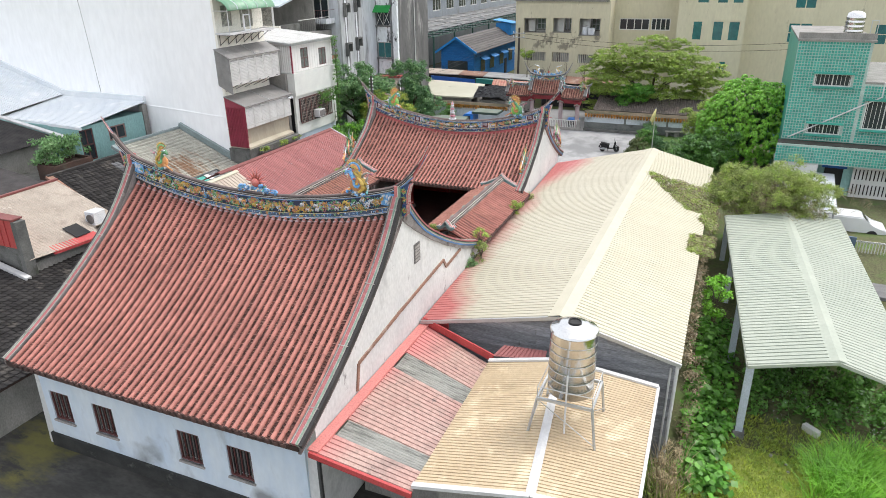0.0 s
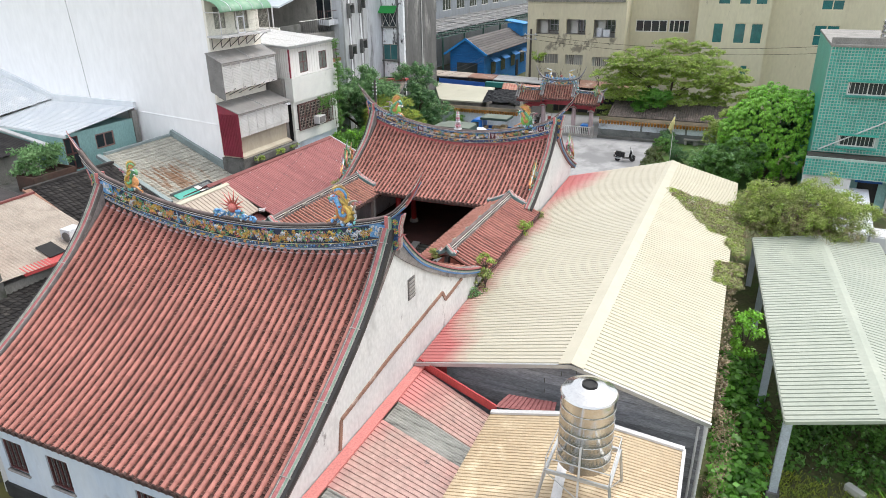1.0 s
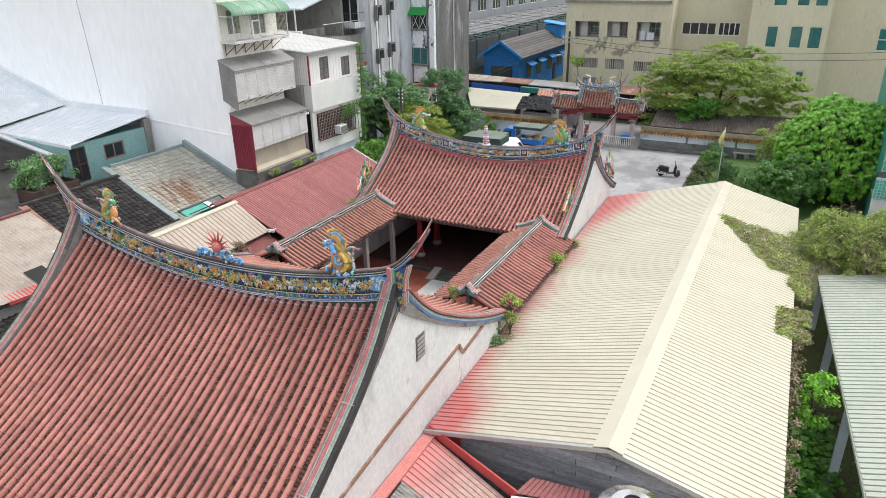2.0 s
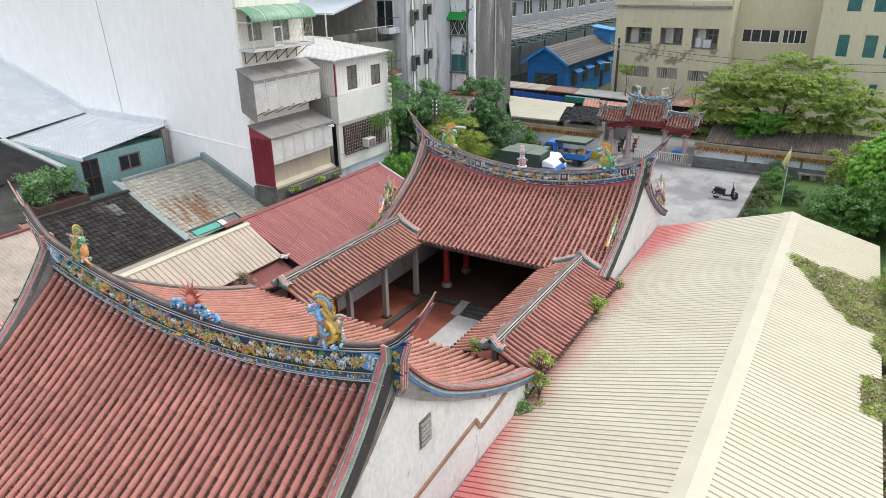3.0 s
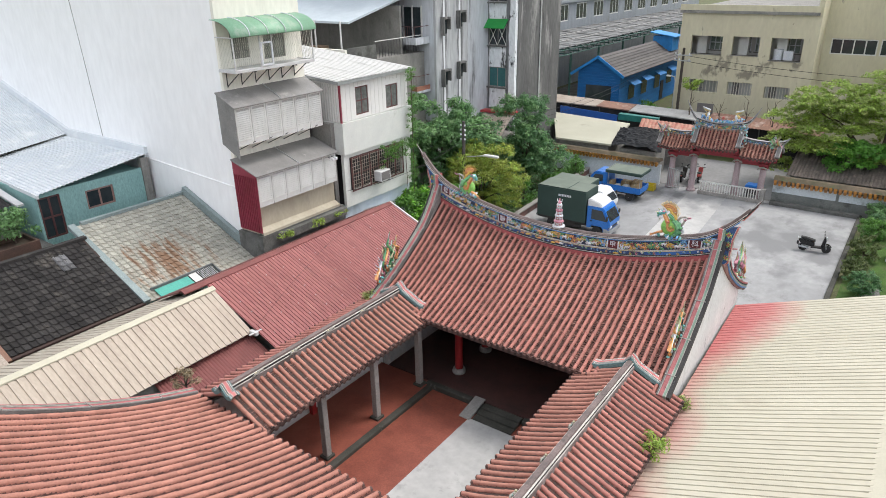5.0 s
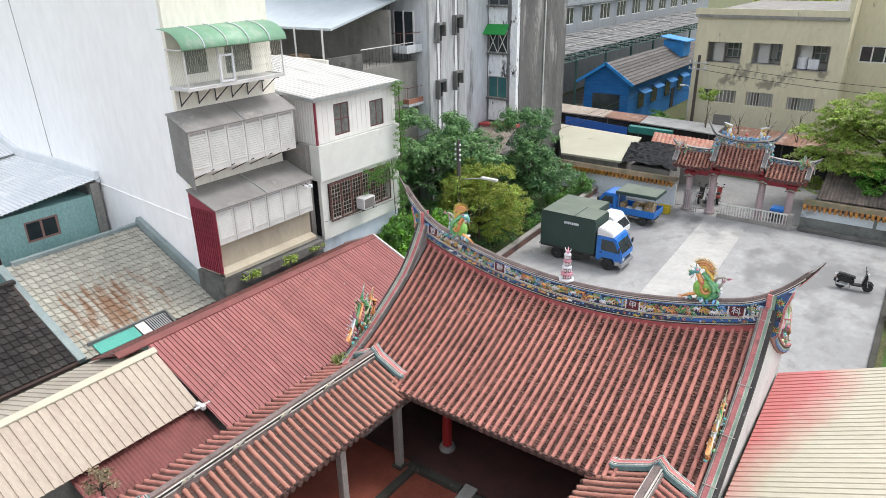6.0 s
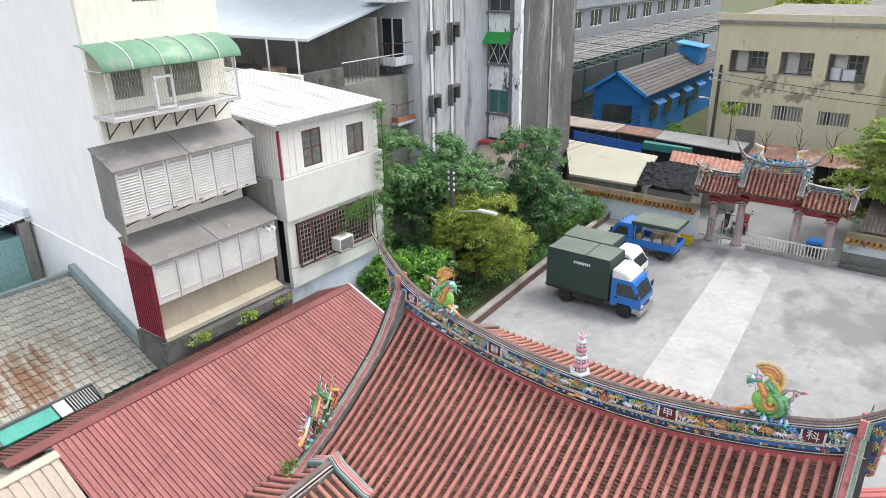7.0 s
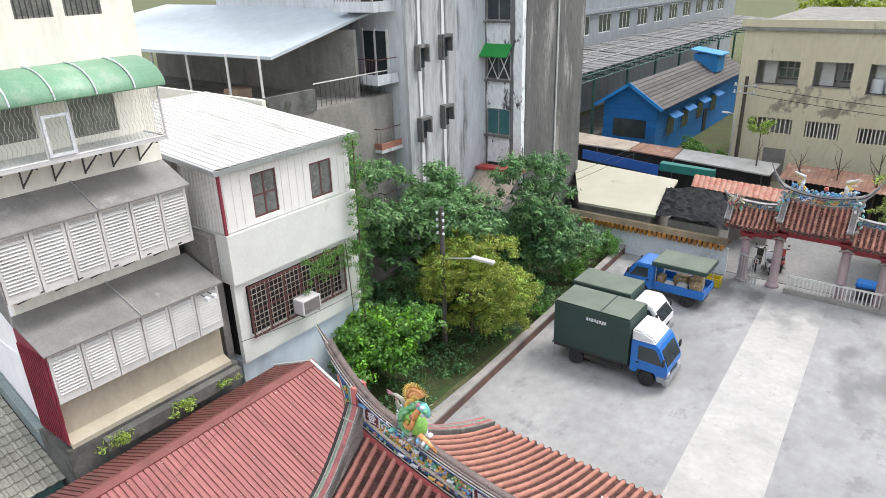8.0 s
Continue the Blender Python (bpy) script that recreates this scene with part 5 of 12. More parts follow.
# ---- sheet-metal roofs ----
def corrugated(p00, p10, p11, p01, pitch, height, thick=0.012, kind="rib"):
    """A ribbed sheet; ribs run from the edge p00-p10 to the edge p01-p11. kind: rib (narrow ribs on flat sheet) or wave."""
    p00, p10, p11, p01 = (Vector(p) for p in (p00, p10, p11, p01))
    length = ((p10 - p00).length + (p11 - p01).length) / 2
    n = max(2, int(round(length / pitch)))
    normal = (p10 - p00).cross(p01 - p00).normalized()
    if normal.z < 0:
        normal = -normal
    prof = []
    for i in range(n):
        if kind == "rib":
            prof += [((i + a) / n, h) for a, h in ((0.0, 0), (0.18, 0), (0.23, 1), (0.95, 1), (0.999, 0))]
        else:
            prof += [((i + a) / n, h) for a, h in ((0.0, 0), (0.25, 0.75), (0.5, 1), (0.75, 0.75))]
    prof.append((1.0, 0))
    vs, fs = [], []
    for low in (0, thick):
        for t, h in prof:
            for a, b in ((p00, p10), (p01, p11)):
                vs.append(a.lerp(b, t) + normal * (h * height - low))
    k = len(prof) * 2
    for i in range(len(prof) - 1):
        a = i * 2
        fs.append((a, a + 2, a + 3, a + 1))
        fs.append((k + a, k + a + 1, k + a + 3, k + a + 2))
        fs.append((a, k + a, k + a + 2, a + 2))
        fs.append((a + 1, a + 3, k + a + 3, k + a + 1))
    fs.append((0, 1, k + 1, k))
    a = k - 2
    fs.append((a, k + a, k + a + 1, a + 1))
    return vs, fs


def sheet(name, parent, p00, p10, p11, p01, pitch, height, material, label="", kind="rib"):
    v, f = corrugated(p00, p10, p11, p01, pitch, height, kind=kind)
    return raw(name, v, f, material, parent, label)


def painted_over(m, paint, low, width, axis, spots):
    """Lays a faded coat of paint over a material near the line axis = low; spots: (y from, y to, extra width)."""
    nt = m.node_tree
    n, l = nt.nodes, nt.links
    bsdf = n["Principled BSDF"]
    old = bsdf.inputs["Base Color"].links[0].from_socket
    geo = n.new("ShaderNodeNewGeometry")
    sep = n.new("ShaderNodeSeparateXYZ")
    l.new(geo.outputs["Position"], sep.inputs[0])

    def math_(op, a, b):
        k = n.new("ShaderNodeMath")
        k.operation = op
        for i, v in enumerate((a, b)):
            if isinstance(v, (int, float)):
                k.inputs[i].default_value = v
            else:
                l.new(v, k.inputs[i])
        return k.outputs[0]
    reach = width
    for y0, y1, extra in spots:
        r = n.new("ShaderNodeMapRange")
        r.interpolation_type = 'SMOOTHSTEP'
        r.inputs[1].default_value, r.inputs[2].default_value, r.inputs[4].default_value = y0, y1, extra
        l.new(sep.outputs["Y"], r.inputs[0])
        reach = math_('ADD', r.outputs[0], reach)
    for sc, am in ((0.5, 1.6), (3.0, 0.7)):
        t = n.new("ShaderNodeTexNoise")
        t.inputs["Scale"].default_value, t.inputs["Detail"].default_value = sc, 5.0
        l.new(geo.outputs["Position"], t.inputs["Vector"])
        reach = math_('ADD', math_('MULTIPLY', math_('SUBTRACT', t.outputs["Fac"], 0.5), am), reach)
    dist = math_('SUBTRACT', sep.outputs[axis], low)
    f = n.new("ShaderNodeMapRange")
    f.inputs[1].default_value, f.inputs[2].default_value, f.inputs[3].default_value, f.inputs[4].default_value = -0.3, 1.2, 0.0, 0.93
    l.new(math_('SUBTRACT', reach, dist), f.inputs[0])
    x = n.new("ShaderNodeMixRGB")
    x.inputs[2].default_value = (*paint, 1)
    l.new(f.outputs[0], x.inputs[0])
    l.new(old, x.inputs[1])
    l.new(x.outputs[0], bsdf.inputs["Base Color"])
    return m


SHED_FADED = painted_over(mat("half_painted_sheet", (0.49, 0.462, 0.37), (0.455, 0.425, 0.335), 0.5, scale=0.4, fine=5, fine_amount=0.07, stain=(0.41, 0.37, 0.29), stain_scale=0.6, stain_at=0.62, bump=0.05, stretch=(0.5, 1.5, 1)), (0.46, 0.13, 0.13), -10.5, 0.75, "X", ((28.0, 22.0, 1.5), (40.0, 46.0, 1.5)))
PINK_SHEET = painted_over(PINK_SHEET, (0.56, 0.21, 0.20), -10.3, 0.5, "X", ((17.0, 21.0, 1.3), (16.5, 14.0, 0.4)))
# long cream shed beside the temple
shed = thing("long_shed", -5, 36, -1.5, "long shed with cream ribbed metal gable roof and boarded gable", "shed")
A0, A1 = (-10.35, 22.05, 2.48), (-10.6, 45.6, 2.95)
R0, R1 = (-4.62, 22.05, 3.84), (-4.55, 49.4, 3.60)
B0, B1 = (-0.18, 22.05, 2.80), (-0.35, 48.6, 2.75)
sheet("west_sheet", shed, A0, A1, R1, R0, 0.242, 0.032, SHED_FADED, "cream ribbed sheet, red paint left along the eave")
sheet("east_sheet", shed, B0, B1, R1, R0, 0.242, 0.034, SHED_CREAM, "cream ribbed metal sheets")
bm = bmesh.new()
cap = [Vector(R0) - Vector((0, 0.06, 0)), Vector(R1)]
strip(bm, cap, [(-0.42, -0.075), (-0.42, -0.05), (0, 0.075), (0.42, -0.05), (0.42, -0.075), (0, 0.05)])
part("ridge_cap", bm, SHED_CAP, shed, "pale folded ridge capping")
bm = bmesh.new()
strip(bm, [Vector(A0) + Vector((-0.02, -0.03, -0.06)), Vector(R0) + Vector((0, -0.03, -0.06))], rect(-0.03, 0.05, -0.07, 0.07))
strip(bm, [Vector(R0) + Vector((0, -0.03, -0.06)), Vector(B0) + Vector((0.02, -0.03, -0.06))], rect(-0.03, 0.05, -0.07, 0.07))
part("verge_flashing", bm, GALV, shed, "grey metal verge flashing")
# boarded near gable: planks one by one
shared = bpy.data.meshes.new("board")
bmb = boxes((0, 1, 0, 0.03, 0, 0.2))
bmb.to_mesh(shared); bmb.free()
shared.materials.append(WOOD_WALL)


z = -1.7
rb = random.Random(4)
while z < 3.7:
    lo = -10.3 if z + 0.2 < 2.40 else -10.35 + 5.73 * (z + 0.2 - 2.40) / 1.36
    hi = -0.3 if z + 0.2 < 2.72 else -4.62 + 4.44 * (3.76 - z - 0.2) / 1.04
    cut = lo + (hi - lo) * rb.uniform(0.35, 0.65)
    for a, b in ((lo, cut - 0.01), (cut + 0.01, hi)):
        if b - a > 0.2:
            piece("board", shared, Matrix.Translation((a, 22.3 + rb.uniform(-0.008, 0.008), z)) @ Matrix.Diagonal((b - a, 1, 0.97, 1)), shed)
    z += 0.2
part("east_wall", boxes((-0.5, -0.35, 22.4, 48.3, -1.7, 2.7)), GREY_CONC, shed, "stained grey wall")
part("west_wall", boxes((-10.3, -10.15, 22.4, 45.3, -1.7, 2.45)), GREY_CONC, shed)
part("far_wall", slab([(-10.3, 45.3, 2.6), (-10.3, 45.5, 2.6), (-0.5, 48.4, 2.6), (-0.5, 48.2, 2.6)], 4.0), GREY_CONC, shed)
part("downpipe", rods(((-0.28, 22.1, 2.7), (-0.35, 22.0, -1.75), 0.065), ((-0.5, 22.15, 2.5), (-0.55, 22.1, -1.75), 0.04)), WHITE_METAL, shed, "grey downpipe")
part("red_panel", slab([(-10.35, 22.24, 2.35), (-9.2, 22.24, 2.62), (-9.2, 22.28, 2.62), (-10.35, 22.28, 2.35)], 0.55), RED_PAINT, shed, "red painted gable board")

# faded red lean-to against the rear hall
lean = thing("lean_to_roof", -8.6, 18, -1.7, "lean-to roof of faded red metal with grey plastic skylight strips", "lean-to")
L0, L1, L2, L3 = Vector((-10.30, 13.75, 2.18)), Vector((-10.30, 22.1, 2.30)), Vector((-6.85, 20.9, 1.78)), Vector((-6.75, 13.6, 1.92))


def lean_at(t, s, up=0.0):
    p = L0.lerp(L1, t).lerp(L3.lerp(L2, t), s)
    return p + Vector((0, 0, up))


for a, b, m, up in ((0.0, 0.12, PINK_SHEET, 0), (0.12, 0.22, GREY_SHEET, 0.02), (0.22, 0.62, PINK_SHEET, 0), (0.62, 0.75, GREY_SHEET, 0.02), (0.75, 1.0, PINK_SHEET, 0)):
    over = 0.06 if m is GREY_SHEET else 0.0
    s0 = 0.1 if m is GREY_SHEET else 0.0
    sheet("roof_sheet", lean, lean_at(a, s0, up), lean_at(b, s0, up), lean_at(b, 1 + over, up), lean_at(a, 1 + over, up), 0.2 if m is PINK_SHEET else 0.11, 0.035 if m is PINK_SHEET else 0.03, m, "grey plastic skylight strip" if m is GREY_SHEET else "faded red ribbed sheet", "rib" if m is PINK_SHEET else "wave")
bm = bmesh.new()
strip(bm, [lean_at(0, 0, 0.05), lean_at(1, 0, 0.05)], rect(-0.08, 0.3, -0.04, 0.03))
part("wall_flashing", bm, mat("pink_flashing", (0.62, 0.22, 0.20), (0.55, 0.2, 0.18), 0.6), lean, "pink painted wall flashing")
bm = bmesh.new()
strip(bm, [lean_at(0, 0, -0.05) + Vector((0, -0.05, 0)), lean_at(0, 1, -0.05) + Vector((0, -0.05, 0))], rect(-0.05, 0.05, -0.1, 0.09))
part("front_trim", bm, RED_PAINT, lean, "red edge trim")
bm = bmesh.new()
strip(bm, [lean_at(1, 0, 0.05) + Vector((0, 0.08, 0)), lean_at(1, 1, 0.2) + Vector((0, 0.15, 0))], rect(-0.03, 0.03, -0.06, 0.26))
part("north_board", bm, RED_PAINT, lean, "red painted board along the upper end")
part("post", boxes((-10.2, -10.1, 13.9, 14.0, -1.75, 2.1), (-7.1, -7.0, 13.8, 13.9, -1.75, 1.85)), DARK_STEEL, lean)
part("low_wall", boxes((-10.2, -7.0, 16.6, 16.75, -1.75, 1.7)), GREY_CONC, lean, "grey wall under the roof")

# tan shed with the water tank
tan = thing("tan_shed", -3.7, 17.5, -1.7, "low shed with tan ribbed metal gable roof and white flashings", "shed")
T0, T1 = Vector((-6.80, 13.75, 2.02)), Vector((-6.95, 20.85, 2.02))
TR0, TR1 = Vector((-3.42, 14.2, 2.42)), Vector((-4.25, 21.15, 2.52))
TB0, TB1 = Vector((-0.62, 14.9, 2.00)), Vector((-0.80, 21.35, 2.08))
sheet("west_sheet", tan, T0, T1, TR1, TR0, 0.135, 0.026, TAN_SHEET, "tan ribbed sheets")
sheet("east_sheet", tan, TB0, TB1, TR1, TR0, 0.135, 0.026, TAN_SHEET, "tan ribbed sheets")
bm = bmesh.new()
strip(bm, [TR0 + Vector((0, 0, 0.02)), TR1 + Vector((0, 0, 0.02))], [(-0.14, -0.03), (0, -0.0), (0.14, -0.03), (0.14, 0.02), (0, 0.06), (-0.14, 0.02)])
part("ridge_cap", bm, WHITE_METAL, tan, "white ridge capping")
bm = bmesh.new()
for a, b in ((T1, TR1), (TR1, TB1), (T0, TR0), (TR0, TB0)):
    strip(bm, [a + Vector((0, 0, 0.04)), b + Vector((0, 0, 0.04))], rect(-0.09, 0.09, -0.05, 0.06))
strip(bm, [TB0 + Vector((0, 0, 0.02)), TB1 + Vector((0, 0, 0.02))], rect(-0.05, 0.05, -0.08, 0.05))
part("edge_flashing", bm, WHITE_METAL, tan, "white metal edge flashing")
part("wall", boxes((-6.6, -0.95, 15.1, 15.25, -1.75, 1.95), (-1.05, -0.9, 15.25, 21.1, -1.75, 1.95), (-6.7, -6.55, 15.25, 20.7, -1.75, 1.9)), GREY_CONC, tan)
small = thing("red_lean_roof", -6.2, 21.5, -1.6, "small red metal roof between the sheds", "roof")
sheet("roof_sheet", small, (-6.9, 21.0, 2.18), (-4.9, 21.3, 2.30), (-4.95, 21.75, 2.42), (-6.6, 21.55, 2.42), 0.15, 0.03, RED_ROOF)
part("support", boxes((-6.8, -6.7, 21.5, 21.6, -1.7, 2.2), (-5.1, -5.0, 21.6, 21.7, -1.7, 2.3)), DARK_STEEL, small)

tank = thing("water_tank", -3.3, 18.0, 2.3, "stainless steel ribbed water tank on a galvanised stand on a roof", "water tank")
bm = bmesh.new()
rings = [(0.62, 0.0), (0.72, 0.05)]
rings += [(0.72, 2.15), (0.74, 2.18), (0.71, 2.24), (0.45, 2.36), (0.25, 2.42)]
lathe(bm, rings, (-3.25, 18.0, 3.55), 40)
barrel = part("barrel", bm, STAINLESS, tank, "mirror-bright steel barrel", smooth=False)
barrel.data.polygons.foreach_set("use_smooth", [abs(f.normal.z) < 0.3 for f in barrel.data.polygons])
for k in range(6):
    bm = bmesh.new()
    lathe(bm, [(0.715, 0.0), (0.727, 0.012), (0.727, 0.022), (0.715, 0.034)], (-3.25, 18.0, 3.83 + k * 0.31), 40)
    part("hoop", bm, STAINLESS, barrel)
bm = bmesh.new()
lathe(bm, [(0.20, 0), (0.20, 0.05), (0.17, 0.06), (0.16, 0.02)], (-3.25, 18.0, 5.96), 24)
part("hatch", bm, RUBBER, tank, "black round hatch")
leg_feet = ((-4.3, 16.95, 2.34), (-2.2, 17.0, 2.26), (-2.3, 19.0, 2.3), (-4.2, 18.95, 2.42))
tops = ((-4.1, 17.2, 3.55), (-2.4, 17.2, 3.55), (-2.4, 18.8, 3.55), (-4.1, 18.8, 3.55))
for a, b in zip(leg_feet, tops):
    bm = bmesh.new()
    strip(bm, [a, b], rect(-0.03, 0.03, -0.03, 0.03))
    part("leg", bm, GALV, tank)
for k in range(4):
    a, b = tops[k], tops[(k + 1) % 4]
    bm = bmesh.new()
    strip(bm, [a, b], rect(-0.035, 0.035, -0.06, 0.03))
    part("top_rail", bm, GALV, tank)
    f = leg_feet[(k + 1) % 4]
    part("brace", rods((tuple(Vector(a) - Vector((0, 0, 0.05))), tuple(Vector(f) + Vector((0, 0, 0.1))), 0.015), n=5), GALV, tank)
    part("guard", rods((a, (a[0], a[1], 3.95), 0.015), ((a[0], a[1], 3.95), (b[0], b[1], 3.95), 0.015), n=5), GALV, tank)
part("pipe", rods(((-3.2, 17.2, 4.5), (-3.2, 17.2, 2.45), 0.03), ((-3.2, 17.2, 4.5), (-3.2, 17.3, 4.5), 0.03)), WHITE_METAL, tank, "white water pipe")

# open canopy
POST_PAINT = mat("pale_post_paint", (0.50, 0.55, 0.62), (0.42, 0.47, 0.54), 0.6)
canopy = thing("open_canopy", 4.2, 33, -1.75, "open-sided canopy with pale green ribbed metal roof on steel posts", "canopy")
C0, C1 = Vector((2.15, 24.75, 1.68)), Vector((0.75, 40.6, 2.15))
CR0, CR1 = Vector((5.2, 25.45, 2.14)), Vector((3.95, 41.6, 2.4))
CB0, CB1 = Vector((8.0, 24.9, 1.62)), Vector((6.9, 42.6, 2.0))
sheet("west_sheet", canopy, C0, C1, CR1, CR0, 0.25, 0.05, PALE_GREEN_SHEET, "pale green ribbed sheets")
sheet("east_sheet", canopy, CB0, CB1, CR1, CR0, 0.25, 0.05, PALE_GREEN_SHEET, "pale green ribbed sheets")
bm = bmesh.new()
strip(bm, [CR0, CR1], [(-0.3, -0.06), (0, 0.02), (0.3, -0.06), (0.3, 0.0), (0, 0.08), (-0.3, 0.0)])
part("ridge_cap", bm, PALE_GREEN_SHEET, canopy)
bm = bmesh.new()
for a, b in ((C0, CR0), (CR0, CB0), (C0, C1), (CB0, CB1)):
    strip(bm, [a + Vector((0, 0, -0.04)), b + Vector((0, 0, -0.04))], rect(-0.04, 0.04, -0.08, 0.05))
part("edge_trim", bm, PALE_GREEN_SHEET, canopy)
for t in (0.02, 0.35, 0.68, 0.97):
    for a, b in ((C0, C1), (CB0, CB1)):
        p = a.lerp(b, t)
        sx = 0.15 if a is C0 else -0.15
        part("post", boxes((p.x + sx - 0.14, p.x + sx + 0.14, p.y - 0.13, p.y - 0.10, -1.75, p.z - 0.05), (p.x + sx - 0.14, p.x + sx + 0.14, p.y + 0.10, p.y + 0.13, -1.75, p.z - 0.05), (p.x + sx - 0.04, p.x + sx + 0.04, p.y - 0.10, p.y + 0.10, -1.75, p.z - 0.05)), POST_PAINT, canopy, "pale blue-grey painted steel post")
        part("footing", boxes((p.x + sx - 0.22, p.x + sx + 0.22, p.y - 0.22, p.y + 0.22, -1.9, -1.5), bevel=0.02), CONCRETE_OLD, canopy)
    p, q, r = C0.lerp(C1, t), CR0.lerp(CR1, t), CB0.lerp(CB1, t)
    bm = bmesh.new()
    strip(bm, [p - Vector((0, 0, 0.1)), q - Vector((0, 0, 0.1)), r - Vector((0, 0, 0.1))], rect(-0.04, 0.04, -0.08, 0.04))
    part("rafter", bm, GALV, canopy)

# ---- walls with openings and windows ----
def pierced(name, axis, a0, a1, z0, z1, pos, thick, holes, material, parent, label=""):
    """A wall with rectangular openings (a0, a1, z0, z1). axis 'x': runs along x, outer face at y = pos; 'y': runs along y, outer face at x = pos."""
    As = sorted({a0, a1, *[h[0] for h in holes], *[h[1] for h in holes]})
    Zs = sorted({z0, z1, *[h[2] for h in holes], *[h[3] for h in holes]})
    bm = bmesh.new()
    for a, b in zip(As, As[1:]):
        run = None
        for c, d in zip(Zs, Zs[1:]):
            ma, mz = (a + b) / 2, (c + d) / 2
            solid = not any(h[0] < ma < h[1] and h[2] < mz < h[3] for h in holes)
            if solid:
                run = (run[0], d) if run else (c, d)
            if (not solid or d == Zs[-1]) and run:
                if axis == 'x':
                    box(bm, a, b, pos, pos + thick, *run)
                else:
                    box(bm, pos - thick, pos, a, b, *run)
                run = None
    bmesh.ops.remove_doubles(bm, verts=bm.verts, dist=0.0005)
    return part(name, bm, material, parent, label)


streak_later = ((CONCRETE_LIGHT, (0.26, 0.262, 0.262), (-18.0, 70.0, 0.0), 10.0), (CONCRETE, (0.19, 0.192, 0.195), (-11.0, 62.0, 0.0), 9.0), (CONCRETE, (0.14, 0.142, 0.145), (-22.5, 67.5, 0.0), 8.0))
OLD_CREAM = mat("old_cream_wall", (0.47, 0.43, 0.34), (0.38, 0.335, 0.26), 0.85, scale=0.6, fine=7, fine_amount=0.08, bump=0.1, stain=(0.24, 0.225, 0.2), stain_scale=0.7, stain_at=0.6, stain_soft=0.25, stretch=(1, 1, 0.5))
SHUTTER_BACK = mat("shutter_shadow_board", (0.52, 0.52, 0.51), (0.46, 0.46, 0.45), 0.8)
CURTAIN_GLASS = mat("curtained_glass", (0.30, 0.30, 0.27), (0.17, 0.18, 0.165), 0.12, scale=2.5, bump=0.0, spec=0.5)
GLASS = mat("window_glass", (0.045, 0.055, 0.06), (0.03, 0.04, 0.045), 0.08, bump=0.0, fine_amount=0.1, spec=0.6)
TEAL_GLASS = mat("teal_window_glass", (0.04, 0.17, 0.17), (0.03, 0.12, 0.13), 0.08, bump=0.0, spec=0.6)


def window(parent, axis, pos, a0, a1, z0, z1, frame_mat, glass=None, depth=0.12, cross=(1, 1), w=0.06, bars=0, name="window", label="", bar_mat=None):
    """A framed window in an opening: frame, panes, and upright bars where it has them."""
    def bx(bm, a, b, c, d, near, far):
        if axis == 'x':
            box(bm, a, b, pos + near, pos + far, c, d)
        else:
            box(bm, pos - far, pos - near, a, b, c, d)
    bm = bmesh.new()
    near, far = depth * 0.4, depth
    bx(bm, a0, a0 + w, z0, z1, near, far)
    bx(bm, a1 - w, a1, z0, z1, near, far)
    bx(bm, a0 + w, a1 - w, z0, z0 + w, near, far)
    bx(bm, a0 + w, a1 - w, z1 - w, z1, near, far)
    n, m = cross
    for k in range(1, n):
        c = a0 + (a1 - a0) * k / n
        bx(bm, c - w / 2, c + w / 2, z0 + w, z1 - w, near, far)
    for k in range(1, m):
        c = z0 + (z1 - z0) * k / m
        bx(bm, a0 + w, a1 - w, c - w / 2, c + w / 2, near + 0.003, far - 0.003)
    bmesh.ops.remove_doubles(bm, verts=bm.verts, dist=0.004)
    win = part(name, bm, frame_mat, parent, label)
    for i in range(n):
        for j in range(m):
            bm = bmesh.new()
            bx(bm, a0 + (a1 - a0) * i / n + w / 2, a0 + (a1 - a0) * (i + 1) / n - w / 2, z0 + (z1 - z0) * j / m + w / 2, z0 + (z1 - z0) * (j + 1) / m - w / 2, far - 0.05, far - 0.035)
            part("pane", bm, glass or GLASS, win)
    for k in range(bars):
        c = a0 + (a1 - a0) * (k + 0.5) / bars
        bm = bmesh.new()
        bx(bm, c - 0.012, c + 0.012, z0, z1, 0.0, 0.03)
        part("bar", bm, bar_mat or DARK_STEEL, win)
    return win


# ---- tall white building ----
tower = thing("white_tower", -45, 45, -1, "tall white rendered building with a blank side wall and balconies", "building")
part("side_wall", boxes((-70, -33.75, 38.9, 39.2, -1.5, 27)), TOWER_WHITE, tower, "blank white rendered wall with faint seams")
part("core", boxes((-70, -34.0, 39.2, 44.1, -1.5, 27)), TOWER_WHITE, tower)
tw_holes = [(40.85, 41.85, 15.3, 16.6), (42.15, 43.2, 15.3, 16.6), (39.6, 40.7, 12.2, 13.6), (41.6, 43.0, 12.0, 13.6)]
pierced("east_wall", 'y', 38.9, 44.15, -1.5, 27, -33.55, 0.2, tw_holes, TOWER_CREAM, tower, "cream rendered end wall")
for h in tw_holes[:2]:
    window(tower, 'y', -33.55, *h, GREY_CONC, glass=CURTAIN_GLASS, cross=(2, 1), bars=7, label="barred window with pale curtains")
for h in tw_holes[2:]:
    window(tower, 'y', -33.55, *h, GREY_CONC, glass=CURTAIN_GLASS, cross=(2, 1))
part("wall_seam", rods(((-47.3, 38.89, 27), (-46.2, 38.89, 12), 0.015), ((-46.2, 38.89, 12), (-45.9, 38.89, 7.0), 0.015), n=5), GREY_CONC, tower, "thin crack line down the wall")
